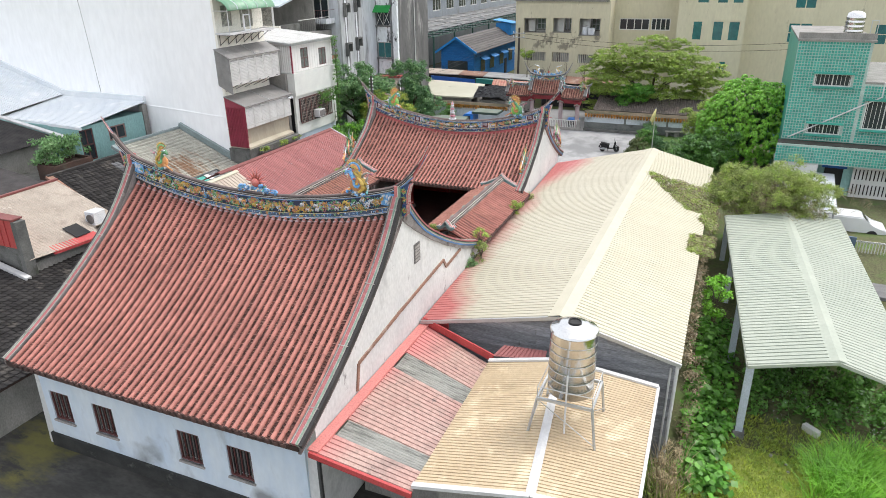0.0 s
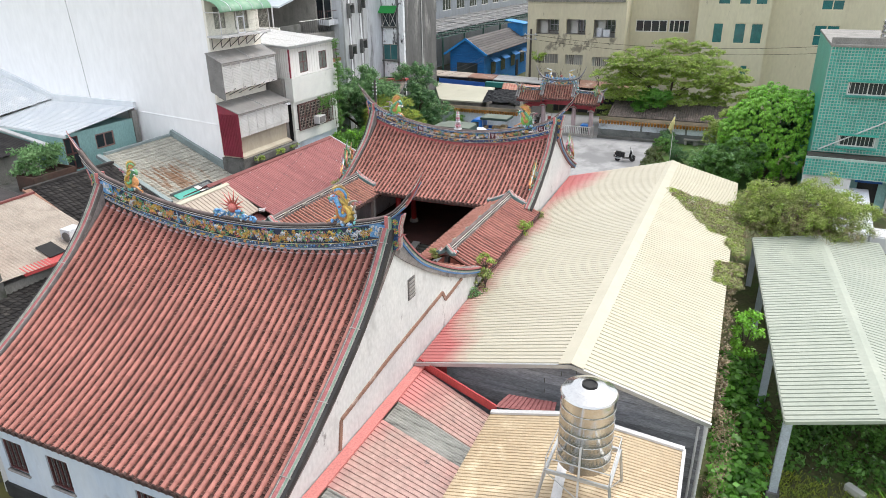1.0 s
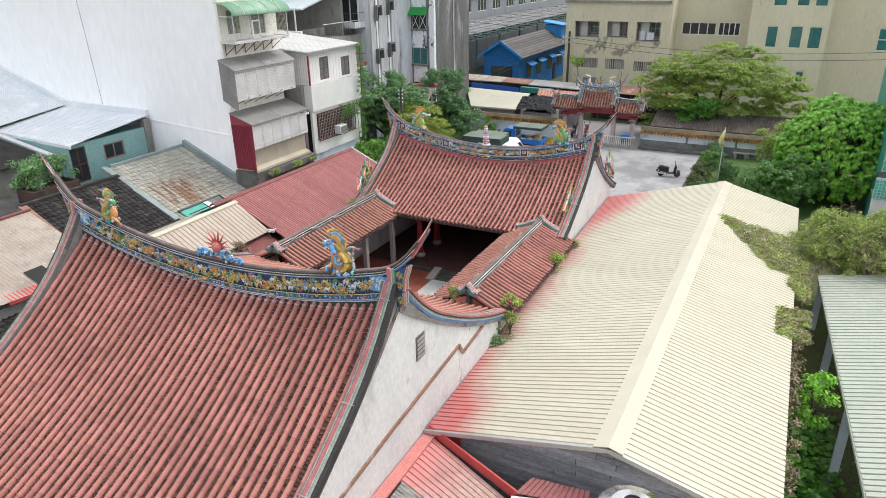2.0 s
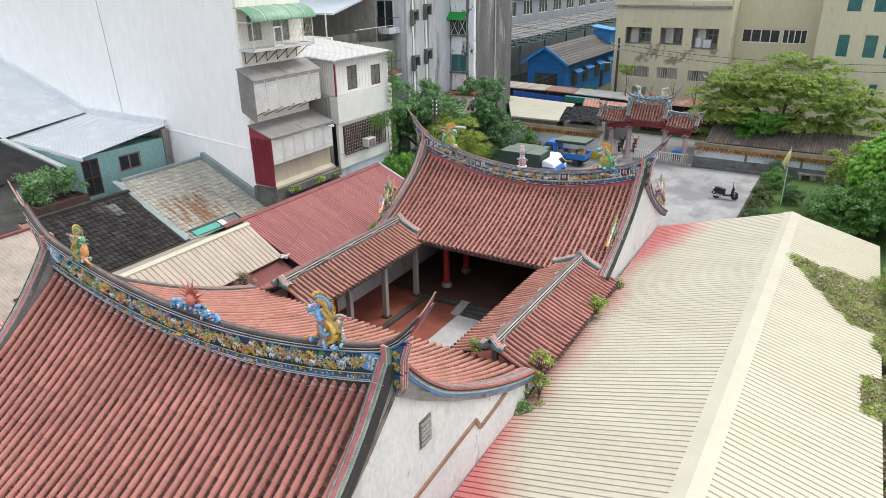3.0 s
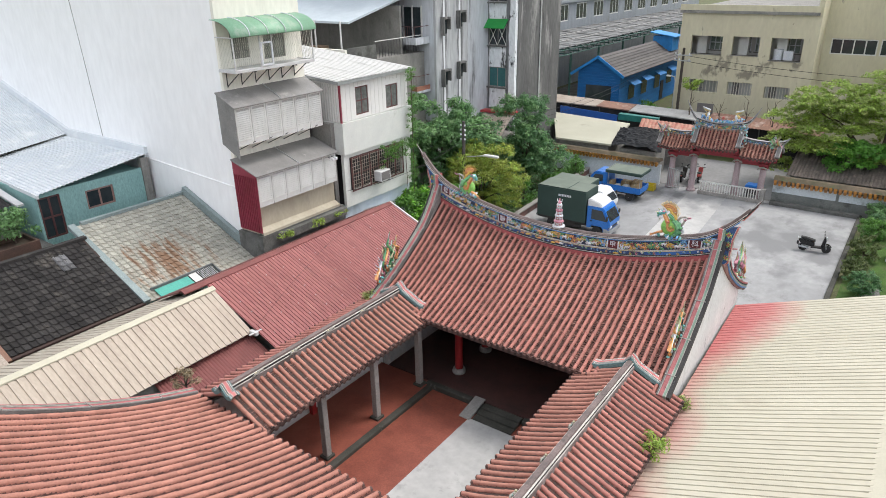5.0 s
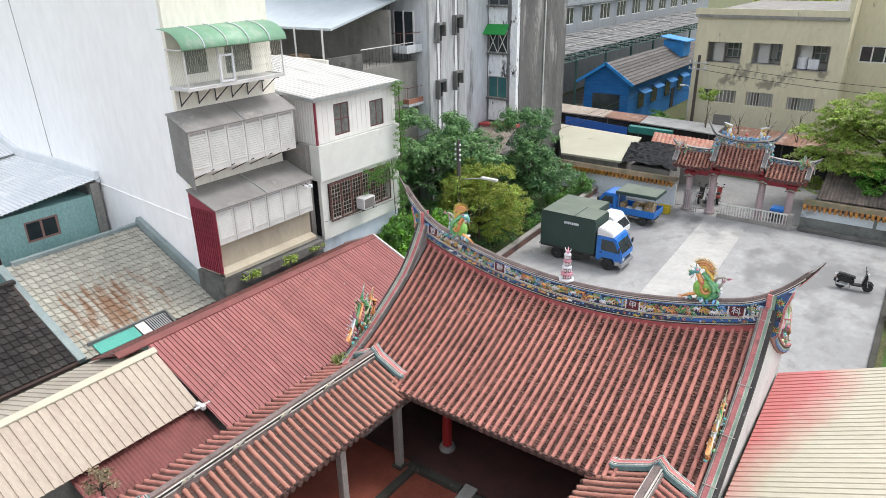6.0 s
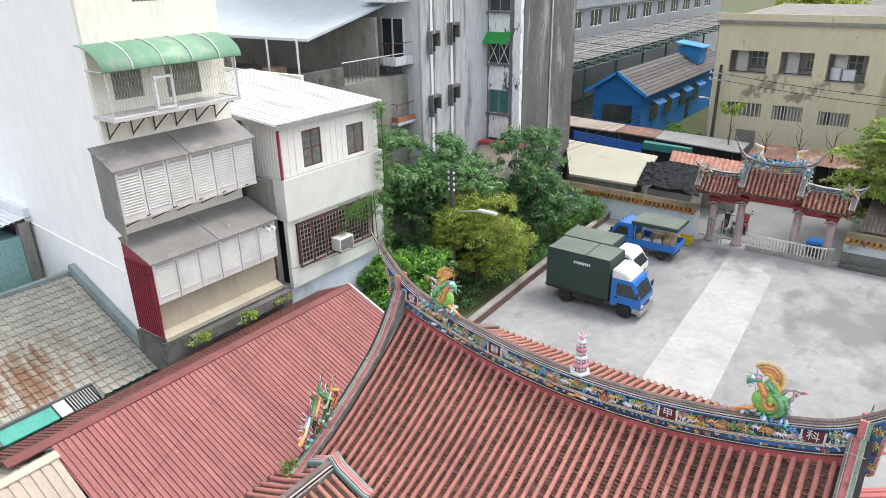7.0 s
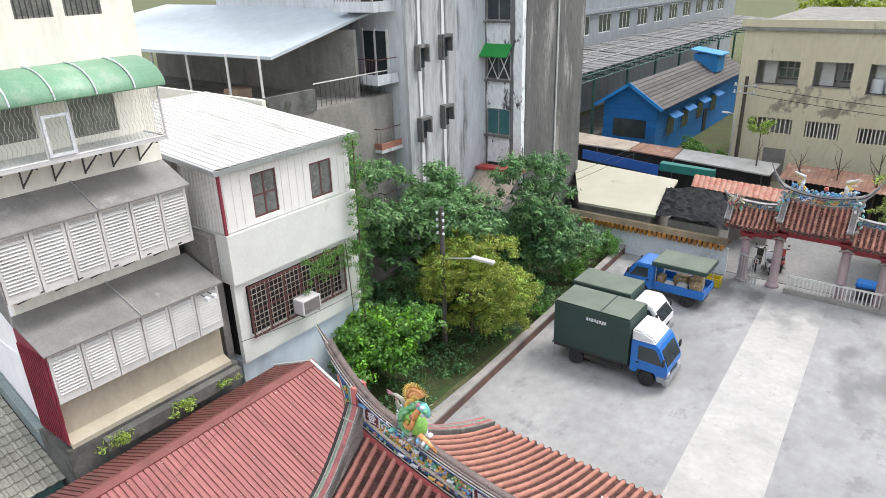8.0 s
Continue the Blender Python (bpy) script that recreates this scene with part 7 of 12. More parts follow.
part("eave_board", slab([(-33.0, 33.15, 2.68), (-33.0, 34.9, 2.68), (-32.45, 34.9, 2.46), (-32.45, 33.15, 2.46)], 0.05), mat("jade_sheet", (0.10, 0.42, 0.34), (0.08, 0.36, 0.30), 0.5), rusty, "jade green sheet at the eave")
part("wall", boxes((-38.2, -32.9, 33.1, 38.7, -1.5, 2.3)), TEAL_WALL, rusty)
# no hole here: a black slab on the tiles paints the opening's shade
part("yard_opening", slab([(-33.05, 34.95, 2.70), (-33.05, 36.3, 2.70), (-32.3, 36.3, 2.42), (-32.3, 34.95, 2.42)], 0.05), DARK, rusty, "black slab standing in for the shaded yard opening")
bm = bmesh.new()
strip(bm, [(-33.05, 33.0, 2.74), (-33.05, 36.35, 2.74), (-32.3, 36.35, 2.44)], rect(-0.05, 0.05, -0.05, 0.07))
part("opening_flashing", bm, mat("dull_grey_flashing", (0.16, 0.18, 0.18), (0.12, 0.13, 0.13), 0.6), rusty, "dark grey flashing round the yard opening")
part("flat_panel", slab([(-33.0, 34.95, 2.72), (-33.0, 35.35, 2.72), (-32.4, 35.35, 2.49), (-32.4, 34.95, 2.49)], 0.03), LOUVRE, rusty, "pale grey panel")
for k in range(9):
    y = 35.42 + k * 0.095
    part("slat", slab([(-33.0, y, 2.74), (-33.0, y + 0.04, 2.74), (-32.35, y + 0.04, 2.49), (-32.35, y, 2.49)], 0.03), GALV, rusty)
black = thing("black_tiled_house", -35, 29.5, -1.5, "low house with black cement-tiled roof, moss in its laps", "house")
pantile_roof(black, -37.0, 4.55, -32.6, 2.42, 26.7, 32.4, 0.28, 0.34, BLACK_TILE)
bm = bmesh.new()
strip(bm, [(-37.05, 26.5, 4.58), (-32.5, 26.5, 2.4)], rect(-0.2, 0.2, -0.06, 0.08))
part("rust_flashing", bm, RUST, black, "rust-brown flashing between the roofs")
bm = bmesh.new()
strip(bm, [(-37.05, 26.4, 4.6), (-37.05, 32.5, 4.6)], rect(-0.14, 0.14, -0.05, 0.08))
part("ridge_tiles", bm, BLACK_TILE, black)
part("wall", boxes((-36.9, -32.8, 26.8, 32.3, -1.5, 2.3)), GREY_CONC, black)
pantile_roof(black, -36.5, 4.35, -35.45, 3.84, 30.6, 31.16, 0.28, 0.34, mat("pale_skylight_tile", (0.15, 0.15, 0.155), (0.09, 0.09, 0.095), 0.6, rnd=0.4), deck=False, name="skylight_tiles", label="pale translucent skylight tiles")
beige = thing("beige_roofed_house", -33.5, 23, -1.5, "low house with beige fibre-sheet roof", "house")
sheet("roof_sheet", beige, (-31.05, 20.2, 2.62), (-30.6, 26.3, 2.45), (-36.2, 26.3, 4.5), (-36.2, 20.0, 4.5), 0.18, 0.03, BEIGE_SHEET, "weathered beige corrugated sheet", "wave")
bm = bmesh.new()
strip(bm, [(-36.2, 19.9, 4.55), (-36.2, 26.4, 4.55)], rect(-0.1, 0.1, -0.05, 0.06))
part("ridge", bm, RED_CAP, beige)
part("wall", boxes((-36, -31.2, 20.3, 26.2, -1.5, 2.3)), GREY_CONC, beige)
# black slab on the sheet, painting a shaded opening
part("skylight", slab([(-32.2, 23.1, 3.14), (-32.2, 24.0, 3.14), (-31.2, 24.0, 2.78), (-31.2, 23.1, 2.78)], 0.02), DARK, beige, "black slab standing in for a shaded roof opening")
outdoor = thing("outdoor_unit", -31.85, 25.0, 2.8, "white outdoor air-conditioning unit on a roof", "air conditioner")
part("case", boxes((-32.2, -31.5, 24.6, 25.4, 2.8, 3.6), bevel=0.02), C_WHITE, outdoor)
bm = bmesh.new()
rod(bm, (-31.8, 24.6, 3.2), (-31.8, 24.57, 3.2), 0.27, n=20)
part("fan_grille", bm, GREY_BAND, outdoor, "round grey fan grille")
redflash = thing("red_gutter", -30.5, 22.6, 2.3, "red painted sheet gutter on the roof's edge", "gutter")
part("sheet", slab([(-31.45, 21.5, 2.78), (-30.95, 21.5, 2.6), (-30.75, 24.2, 2.55), (-31.25, 24.2, 2.73)], 0.16), RED_PAINT, redflash)
dark2 = thing("dark_tiled_house", -29, 14, -1.8, "low house with dark cement-tiled roof beside the rear hall", "house")
pantile_roof(dark2, -33.5, 2.3, -25.2, 0.5, 6.0, 24.4, 0.28, 0.34, BLACK_TILE)
bm = bmesh.new()
strip(bm, [(-36.5, 19.8, 3.05), (-30.9, 19.8, 1.85)], rect(-0.15, 0.15, -0.1, 0.06))
part("verge", bm, WHITE_METAL, dark2, "pale verge flashing")
part("wall", boxes((-33.4, -25.6, 6.2, 19.3, -1.8, 0.5)), GREY_CONC, dark2)
redbox = thing("red_hut", -34, 20.6, -1, "small rooftop hut of red corrugated sheet", "hut")
part("body", boxes((-36.5, -31.4, 20.05, 20.5, 3.25, 4.75)), RED_PAINT, redbox)
# solid block, its dark colour painting the shaded opening under the red sheet
part("base", boxes((-36.5, -31.4, 20.15, 20.5, -1.5, 3.25)), CONCRETE_OLD, redbox, "dark block standing in for the shaded opening below the sheet")
part("roof", boxes((-36.7, -31.3, 19.95, 20.55, 4.75, 4.83)), RED_CAP, redbox)
for k in range(11):
    part("sheet_rib", boxes((-36.4 + k * 0.43, -36.3 + k * 0.43, 20.01, 20.05, 3.3, 4.7)), RED_PAINT, redbox)
part("wall_end", boxes((-31.4, -31.08, 19.95, 20.5, -1.5, 4.7)), CONCRETE_OLD, redbox)

teal = thing("teal_house", -44, 35.5, 0, "teal-walled rooftop room with pale corrugated metal roof", "house")
pierced("east_wall", 'y', 32.45, 38.3, 2.0, 5.95, -41.3, 0.2, [(34.95, 36.5, 4.45, 5.48), (32.55, 33.65, 3.5, 5.72)], TEAL_WALL, teal, "teal painted wall")
window(teal, 'y', -41.3, 34.95, 36.5, 4.45, 5.48, mat("brown_pink_frame", (0.34, 0.20, 0.17), (0.28, 0.17, 0.15), 0.6), cross=(2, 1), w=0.1, label="brown framed window")
window(teal, 'y', -41.3, 32.55, 33.65, 3.5, 5.72, BROWN_FRAME, glass=GLASS, cross=(2, 2), w=0.1, name="door", label="brown framed glazed door")
part("rear", boxes((-50, -41.6, 32.6, 38.3, 2, 5.9)), TEAL_WALL, teal)
sheet("roof_sheet", teal, (-40.95, 32.5, 5.98), (-41.2, 38.85, 6.68), (-50.1, 38.85, 6.62), (-49.6, 33.0, 6.05), 0.22, 0.045, PALE_BLUE, "pale blue-white ribbed sheet")
bm = bmesh.new()
strip(bm, [(-41.3, 38.8, 6.7), (-50, 38.8, 6.75), (-68, 38.8, 12.3)], rect(-0.12, 0.12, -0.25, 0.35))
strip(bm, [(-40.9, 32.45, 5.93), (-49.6, 32.95, 6.0)], rect(-0.05, 0.05, -0.12, 0.08))
part("wall_flashing", bm, PALE_BLUE, teal, "grey-blue wall flashing")
part("post", boxes((-41.55, -41.2, 38.3, 38.75, 2, 6.5)), GREY_CONC, teal)
upper = thing("pale_roofed_house", -56, 35, 0, "house with large pale corrugated metal roof", "house")
sheet("roof_sheet", upper, (-49.2, 32.4, 6.25), (-50.0, 38.85, 6.75), (-68, 38.85, 12.1), (-67, 31.5, 11.6), 0.22, 0.045, PALE_BLUE, "pale corrugated sheet")
part("wall", boxes((-66, -50.2, 32.6, 38.6, 0, 6.0)), GREY_CONC, upper)
part("water_drum", rods(((-52.2, 33.0, 6.9), (-52.2, 33.0, 7.75), 0.4), n=16), C_WHITE, upper, "white drum on the roof")
hutroof = thing("black_felt_shed", -43, 29, 0, "shed with black felt roof and white edge trim", "shed")
sheet("roof", hutroof, (-42.3, 27.2, 5.2), (-42.7, 31.9, 5.3), (-48.5, 31.9, 6.2), (-48.5, 27.0, 6.2), 0.2, 0.04, mat("black_felt", (0.028, 0.027, 0.028), (0.05, 0.047, 0.046), 0.95, spec=0.15), "black corrugated roof, dull with age", "wave")
part("trim", slab([(-42.2, 31.9, 5.4), (-42.2, 32.25, 5.4), (-48.6, 32.25, 6.4), (-48.6, 31.9, 6.4)], 0.1), WHITE_METAL, hutroof, "white edge trim")
part("wall", boxes((-47, -42.9, 27.4, 31.6, 0, 5.1)), GREY_CONC, hutroof)
part("roof_deck", boxes((-47, -38.0, 26.6, 32.4, 0, 3.5)), CONCRETE_OLD, hutroof, "dark flat roof under the plants")
hut2 = thing("dark_sheet_shed", -41, 24, 0, "shed with dark sheet roof", "shed")
part("roof", slab([(-37.0, 21.0, 3.9), (-37.0, 26.8, 3.9), (-44.5, 27.0, 4.9), (-44.5, 20.6, 4.9)], 0.12), mat("dark_sheet", (0.045, 0.042, 0.042), (0.07, 0.065, 0.065), 0.85, spec=0.2), hut2)
part("wall", boxes((-44, -37.3, 21.0, 26.6, -1, 3.8)), GREY_CONC, hut2)
planter = thing("brick_planter", -39.5, 29.3, 4.2, "brown brick roof planter with leafy shrubs", "planter")
part("trough", boxes((-40.5, -40.4, 28.35, 31.25, 3.4, 4.5), (-39.0, -38.9, 28.35, 31.25, 3.4, 4.5), (-40.4, -39.0, 28.35, 28.45, 3.4, 4.5), (-40.4, -39.0, 31.15, 31.25, 3.4, 4.5), (-40.4, -39.0, 28.45, 31.15, 3.4, 4.3)), mat("brown_brick", (0.10, 0.055, 0.042), (0.06, 0.04, 0.032), 0.85, stain=(0.08, 0.07, 0.05), stain_at=0.55), planter)

# ---- grey apartment blocks ----
def runs(m, colour, axis, bands, strength):
    """Upright runs of washed or blackened render: bands of (centre, half-width), ragged at their edges."""
    nt = m.node_tree
    n, l = nt.nodes, nt.links
    bsdf = n["Principled BSDF"]
    geo = n.new("ShaderNodeNewGeometry")
    sep = n.new("ShaderNodeSeparateXYZ")
    l.new(geo.outputs["Position"], sep.inputs[0])
    mp = n.new("ShaderNodeMapping")
    mp.inputs["Scale"].default_value = (3.0, 3.0, 0.45)
    l.new(geo.outputs["Position"], mp.inputs[0])
    t = n.new("ShaderNodeTexNoise")
    t.inputs["Scale"].default_value, t.inputs["Detail"].default_value = 1.0, 4.0
    l.new(mp.outputs[0], t.inputs["Vector"])
    rag = n.new("ShaderNodeMapRange")
    rag.inputs[1].default_value, rag.inputs[2].default_value, rag.inputs[3].default_value, rag.inputs[4].default_value = 0.25, 0.75, 0.35, 1.65
    l.new(t.outputs["Fac"], rag.inputs[0])
    for centre, half in bands:
        away = n.new("ShaderNodeMath")
        away.operation = 'SUBTRACT'
        away.inputs[1].default_value = centre
        l.new(sep.outputs[axis], away.inputs[0])
        size = n.new("ShaderNodeMath")
        size.operation = 'ABSOLUTE'
        l.new(away.outputs[0], size.inputs[0])
        wide = n.new("ShaderNodeMath")
        wide.operation = 'DIVIDE'
        l.new(size.outputs[0], wide.inputs[0])
        l.new(rag.outputs[0], wide.inputs[1])
        f = n.new("ShaderNodeMapRange")
        f.inputs[1].default_value, f.inputs[2].default_value, f.inputs[3].default_value, f.inputs[4].default_value = half * 0.6, half, strength, 0.0
        l.new(wide.outputs[0], f.inputs[0])
        x = n.new("ShaderNodeMixRGB")
        x.inputs[2].default_value = (*colour, 1)
        l.new(f.outputs[0], x.inputs[0])
        l.new(bsdf.inputs["Base Color"].links[0].from_socket, x.inputs[1])
        l.new(x.outputs[0], bsdf.inputs["Base Color"])


APT_GREY = mat("stained_grey_render", (0.58, 0.61, 0.65), (0.49, 0.51, 0.54), 0.85, scale=0.4, fine=4, fine_amount=0.15, stain=(0.12, 0.124, 0.13), stain_scale=0.8, stain_at=0.55, stain_soft=0.14, stretch=(1.2, 1.2, 0.22))
APT_WHITE = mat("peeling_white_render", (0.86, 0.88, 0.90), (0.74, 0.77, 0.80), 0.85, scale=0.4, fine=4, fine_amount=0.15, stain=(0.06, 0.062, 0.066), stain_scale=1.1, stain_at=0.555, stain_soft=0.05, stretch=(1.3, 1.3, 0.6), stain2=(0.13, 0.135, 0.14), stain2_scale=3.0, stain2_at=0.6)
runs(APT_WHITE, (0.05, 0.05, 0.053), 'X', ((-36.5, 0.2), (-34.62, 0.18)), 0.85)
APT_DARK = mat("dark_streaked_concrete", (0.17, 0.17, 0.165), (0.11, 0.11, 0.11), 0.9, scale=0.35, fine=4, fine_amount=0.25, stain=(0.38, 0.375, 0.36), stain_scale=0.5, stain_at=0.55, stain_soft=0.14, stretch=(1.6, 1.6, 0.35), stain2=(0.07, 0.07, 0.07), stain2_scale=1.5, stain2_at=0.58)
apt = thing("grey_apartment_block", -40, 66, 0, "old grey apartment block with black mould streaks on white render", "building")
part("core_left", boxes((-52, -36.5, 60.25, 80, 0, 24)), APT_GREY, apt)
s_holes = [(-36.4, -34.75, 3.4 + k * 3.35, 5.0 + k * 3.35) for k in range(6)]
part("south_wall", boxes((-37.5, -33.95, 67.7, 67.9, 0, 24)), APT_WHITE, apt, "white render, peeling and mould-streaked")
pierced("south_facade", 'x', -37.5, -33.95, 0, 24, 67.5, 0.2, s_holes, APT_WHITE, apt, "white render, peeling and mould-streaked")
part("east_wall", boxes((-36.4, -33.9, 67.9, 75.4, 0, 24)), APT_DARK, apt, "dark blank streaked concrete wall")
for k, h in enumerate(s_holes):
    w = window(apt, 'x', 67.5, *h, GREY_CONC, glass=TEAL_GLASS if k == 1 else GLASS, cross=(2, 1), w=0.06)
    if k == 2:
        for a, b in ((h[0], h[1]), (h[1], h[0])):
            part("cross_brace", rods(((a, 67.46, h[2]), ((a + b) / 2, 67.46, h[3]), 0.03), (((a + b) / 2, 67.46, h[2]), (a, 67.46, h[3]), 0.03), n=5), LOUVRE, w, "pale X-shaped window brace")
    part("sill", boxes((h[0] - 0.1, h[1] + 0.1, 67.3, 67.5, h[2] - 0.12, h[2])), APT_DARK, w)
aw = thing("green_window_awning", -35.7, 67.1, 11.6, "small bright green window awning on the apartment block", "awning")
part("canopy", slab([(-36.85, 67.48, 12.15), (-34.6, 67.48, 12.15), (-34.6, 66.8, 11.5), (-36.85, 66.8, 11.5)], 0.05), mat("bright_green_canvas", (0.02, 0.30, 0.06), (0.02, 0.24, 0.05), 0.6), aw, "bright green canvas")
part("bracket", rods(((-36.7, 67.45, 11.5), (-36.7, 66.85, 11.5), 0.02), ((-34.75, 67.45, 11.5), (-34.75, 66.85, 11.5), 0.02), n=5), DARK_STEEL, aw)
part("drainpipe", rods(((-37.55, 67.4, 2), (-37.55, 67.4, 24), 0.07), n=8), LOUVRE, apt, "pale drainpipe")
part("drainpipe", rods(((-33.83, 71.6, 1), (-33.83, 71.6, 24), 0.06), n=8), LOUVRE, apt, "white drainpipe")
# recess with dark windows between the blocks
part("recess", boxes((-38.2, -36.9, 64.2, 67.7, 0, 24)), APT_DARK, apt)
for k in range(6):
    z = 2.6 + k * 3.35
    part("recess_window", boxes((-36.9, -36.87, 64.7, 66.9, z, z + 1.7)), DARK, apt, "dark window")
    part("rail", rods(((-36.8, 64.5, z + 0.6), (-36.8, 67.2, z + 0.6), 0.025), ((-36.8, 64.5, z + 0.3), (-36.8, 67.2, z + 0.3), 0.02), n=5), BROWN_FRAME, apt)
# east flank of the left block with small boxed windows
FLANK = mat("grey_run_render", (0.40, 0.41, 0.42), (0.50, 0.515, 0.53), 0.85, scale=0.4, fine=4, fine_amount=0.2, stain=(0.15, 0.155, 0.16), stain_scale=0.7, stain_at=0.56, stain_soft=0.2, stretch=(1.5, 1.5, 0.25))
runs(FLANK, (0.06, 0.06, 0.062), 'Y', ((61.0, 0.42), (63.05, 0.42)), 0.75)
runs(FLANK, (0.74, 0.76, 0.78), 'Y', ((61.0, 0.16), (63.05, 0.16)), 0.95)
part("flank", boxes((-36.5, -36.3, 59.95, 64.2, 0, 24)), FLANK, apt, "grey render with white and black runs below the windows")
for k in range(6):
    for y, dz in ((61.0, 0.0), (63.05, 0.35)):
        z = 4.0 + k * 3.75 - 0.1 + dz
        hood = part("window_hood", boxes((-36.3, -35.95, y - 0.45, y + 0.45, z + 1.15, z + 1.3), (-36.3, -35.95, y - 0.45, y - 0.35, z, z + 1.15), (-36.3, -35.95, y + 0.35, y + 0.45, z + 0.4, z + 1.15)), APT_DARK, apt, "mould-black concrete window hood")
        part("pane", boxes((-36.3, -36.27, y - 0.33, y + 0.33, z + 0.1, z + 1.1)), GLASS, hood)
# south side with balconies
part("south_side", boxes((-44, -36.505, 59.95, 60.245, 0, 24)), APT_GREY, apt)
for k in range(6):
    z = 3.9 + k * 3.5
    bal = part("balcony", boxes((-39.6, -36.9, 58.3, 59.95, z, z + 0.18)), APT_GREY, apt, "concrete balcony")
    part("parapet", boxes((-39.6, -36.9, 58.3, 58.4, z + 0.18, z + 0.5), (-37.0, -36.9, 58.4, 59.9, z + 0.18, z + 0.5)), mat("brick_red_band" + str(k), (0.36, 0.16, 0.11), (0.3, 0.13, 0.1), 0.85) if k == 1 else APT_GREY, bal)
    for j in range(13):
        part("rail_bar", rods(((-39.55 + j * 0.21, 58.35, z + 0.5), (-39.55 + j * 0.21, 58.35, z + 1.25), 0.015), n=4), BROWN_FRAME, bal)
    part("top_rail", rods(((-39.6, 58.35, z + 1.25), (-36.95, 58.35, z + 1.25), 0.025), ((-36.95, 58.35, z + 1.25), (-36.95, 59.9, z + 1.25), 0.025), n=5), BROWN_FRAME, bal)
    part("door", boxes((-39.2, -37.6, 59.9, 59.94, z + 0.18, z + 2.5)), DARK if k % 2 else GLASS, bal, "dark balcony door")
    part("door_frame", boxes((-39.3, -39.2, 59.85, 59.95, z + 0.18, z + 2.6), (-37.6, -37.5, 59.85, 59.95, z + 0.18, z + 2.6), (-38.45, -38.35, 59.85, 59.95, z + 0.18, z + 2.6)), LOUVRE, bal)

terr = thing("roof_terrace_house", -45, 55, 0, "dark concrete house with a canopied open roof terrace", "building")
part("body", boxes((-56, -37.4, 51.4, 59.9, 0, 10.3)), GREY_CONC, terr)
part("parapet", boxes((-56, -37.3, 51.3, 51.5, 10.3, 11.25)), TOWER_CREAM, terr, "cream low parapet")
part("parapet", boxes((-37.5, -37.3, 51.5, 54.4, 10.3, 11.3)), CONCRETE_OLD, terr, "blackened parapet")
part("back_wall", boxes((-56, -38.0, 57.9, 58.1, 10.3, 13.6)), GREY_CONC, terr)
part("canopy_roof", slab([(-38.3, 52.9, 12.85), (-38.3, 60.5, 14.6), (-58, 60.5, 14.6), (-58, 51.0, 13.0)], 0.14), mat("grey_blue_roof", (0.50, 0.56, 0.60), (0.44, 0.50, 0.54), 0.5, fine_amount=0.08), terr, "pale grey-blue canopy roof")
for x in (-38.8, -41.2, -44.4, -47.5):
    part("post", rods(((x, 52.6, 10.3), (x, 52.6, 12.9), 0.06), n=8), LOUVRE, terr, "pale canopy post")
for k in range(16):
    part("rail_bar", rods(((-37.4, 54.5 + k * 0.32, 10.4), (-37.4, 54.5 + k * 0.32, 11.5), 0.02), n=4), DARK_STEEL, terr)
part("top_rail", rods(((-37.4, 54.4, 11.5), (-37.4, 59.6, 11.5), 0.03), n=5), LOUVRE, terr)
part("carton", boxes((-42.6, -41.4, 53.2, 54.0, 10.3, 11.1), bevel=0.02), mat("carton_brown", (0.34, 0.25, 0.17), (0.28, 0.2, 0.14), 0.85), terr)

# ---- blue timber house and the station canopy ----
BLUE_WOOD = mat("blue_painted_boards", (0.018, 0.18, 0.50), (0.014, 0.13, 0.38), 0.7, scale=1.0, stain=(0.01, 0.065, 0.2), stain_scale=1.5, stain_at=0.6, stretch=(0.4, 0.4, 4))
SLATE = mat("grey_plank_roof", (0.145, 0.135, 0.13), (0.105, 0.10, 0.097), 0.85, rnd=0.2)
blue = thing("blue_timber_house", -36, 100, 0, "long blue-painted timber house with grey gable roof", "house")
part("body", boxes((-38.6, -33.7, 90.2, 116, 0, 5.0)), BLUE_WOOD, blue, "bright blue weatherboards")
bm = bmesh.new()
v = [bm.verts.new(p) for p in ((-38.6, 90.2, 5.0), (-33.7, 90.2, 5.0), (-36.15, 90.2, 6.6), (-38.6, 116, 5.0), (-33.7, 116, 5.0), (-36.15, 116, 6.6))]
for f in ((0, 1, 2), (5, 4, 3), (0, 3, 4, 1), (1, 4, 5, 2), (2, 5, 3, 0)):
    bm.faces.new([v[i] for i in f])
part("gable", bm, BLUE_WOOD, blue)
for xa in (-39.3, -33.0):
    for k in range(9):
        t0, t1 = k / 9, (k + 1) / 9
        za, zb = 4.75, 6.8
        x0, x1 = xa + (-36.15 - xa) * t0, xa + (-36.15 - xa) * t1
        part("roof_plank", slab([(x0, 89.6, za + (zb - za) * t0 + 0.06), (x0, 116.6, za + (zb - za) * t0 + 0.06), (x1, 116.6, za + (zb - za) * t1), (x1, 89.6, za + (zb - za) * t1)], 0.07), SLATE, blue)
bm = bmesh.new()
strip(bm, [(-39.3, 89.55, 4.75), (-36.15, 89.55, 6.8)], rect(-0.05, 0.05, -0.2, 0.08))
strip(bm, [(-36.15, 89.55, 6.8), (-33.0, 89.55, 4.75)], rect(-0.05, 0.05, -0.2, 0.08))
part("barge_board", bm, mat("bright_blue_paint", (0.02, 0.26, 0.66), (0.02, 0.22, 0.58), 0.6), blue, "lighter blue barge boards")
for k in range(16):
    part("weatherboard", boxes((-38.62, -33.68, 90.16, 90.2, 0.2 + k * 0.3, 0.45 + k * 0.3)), BLUE_WOOD, blue)
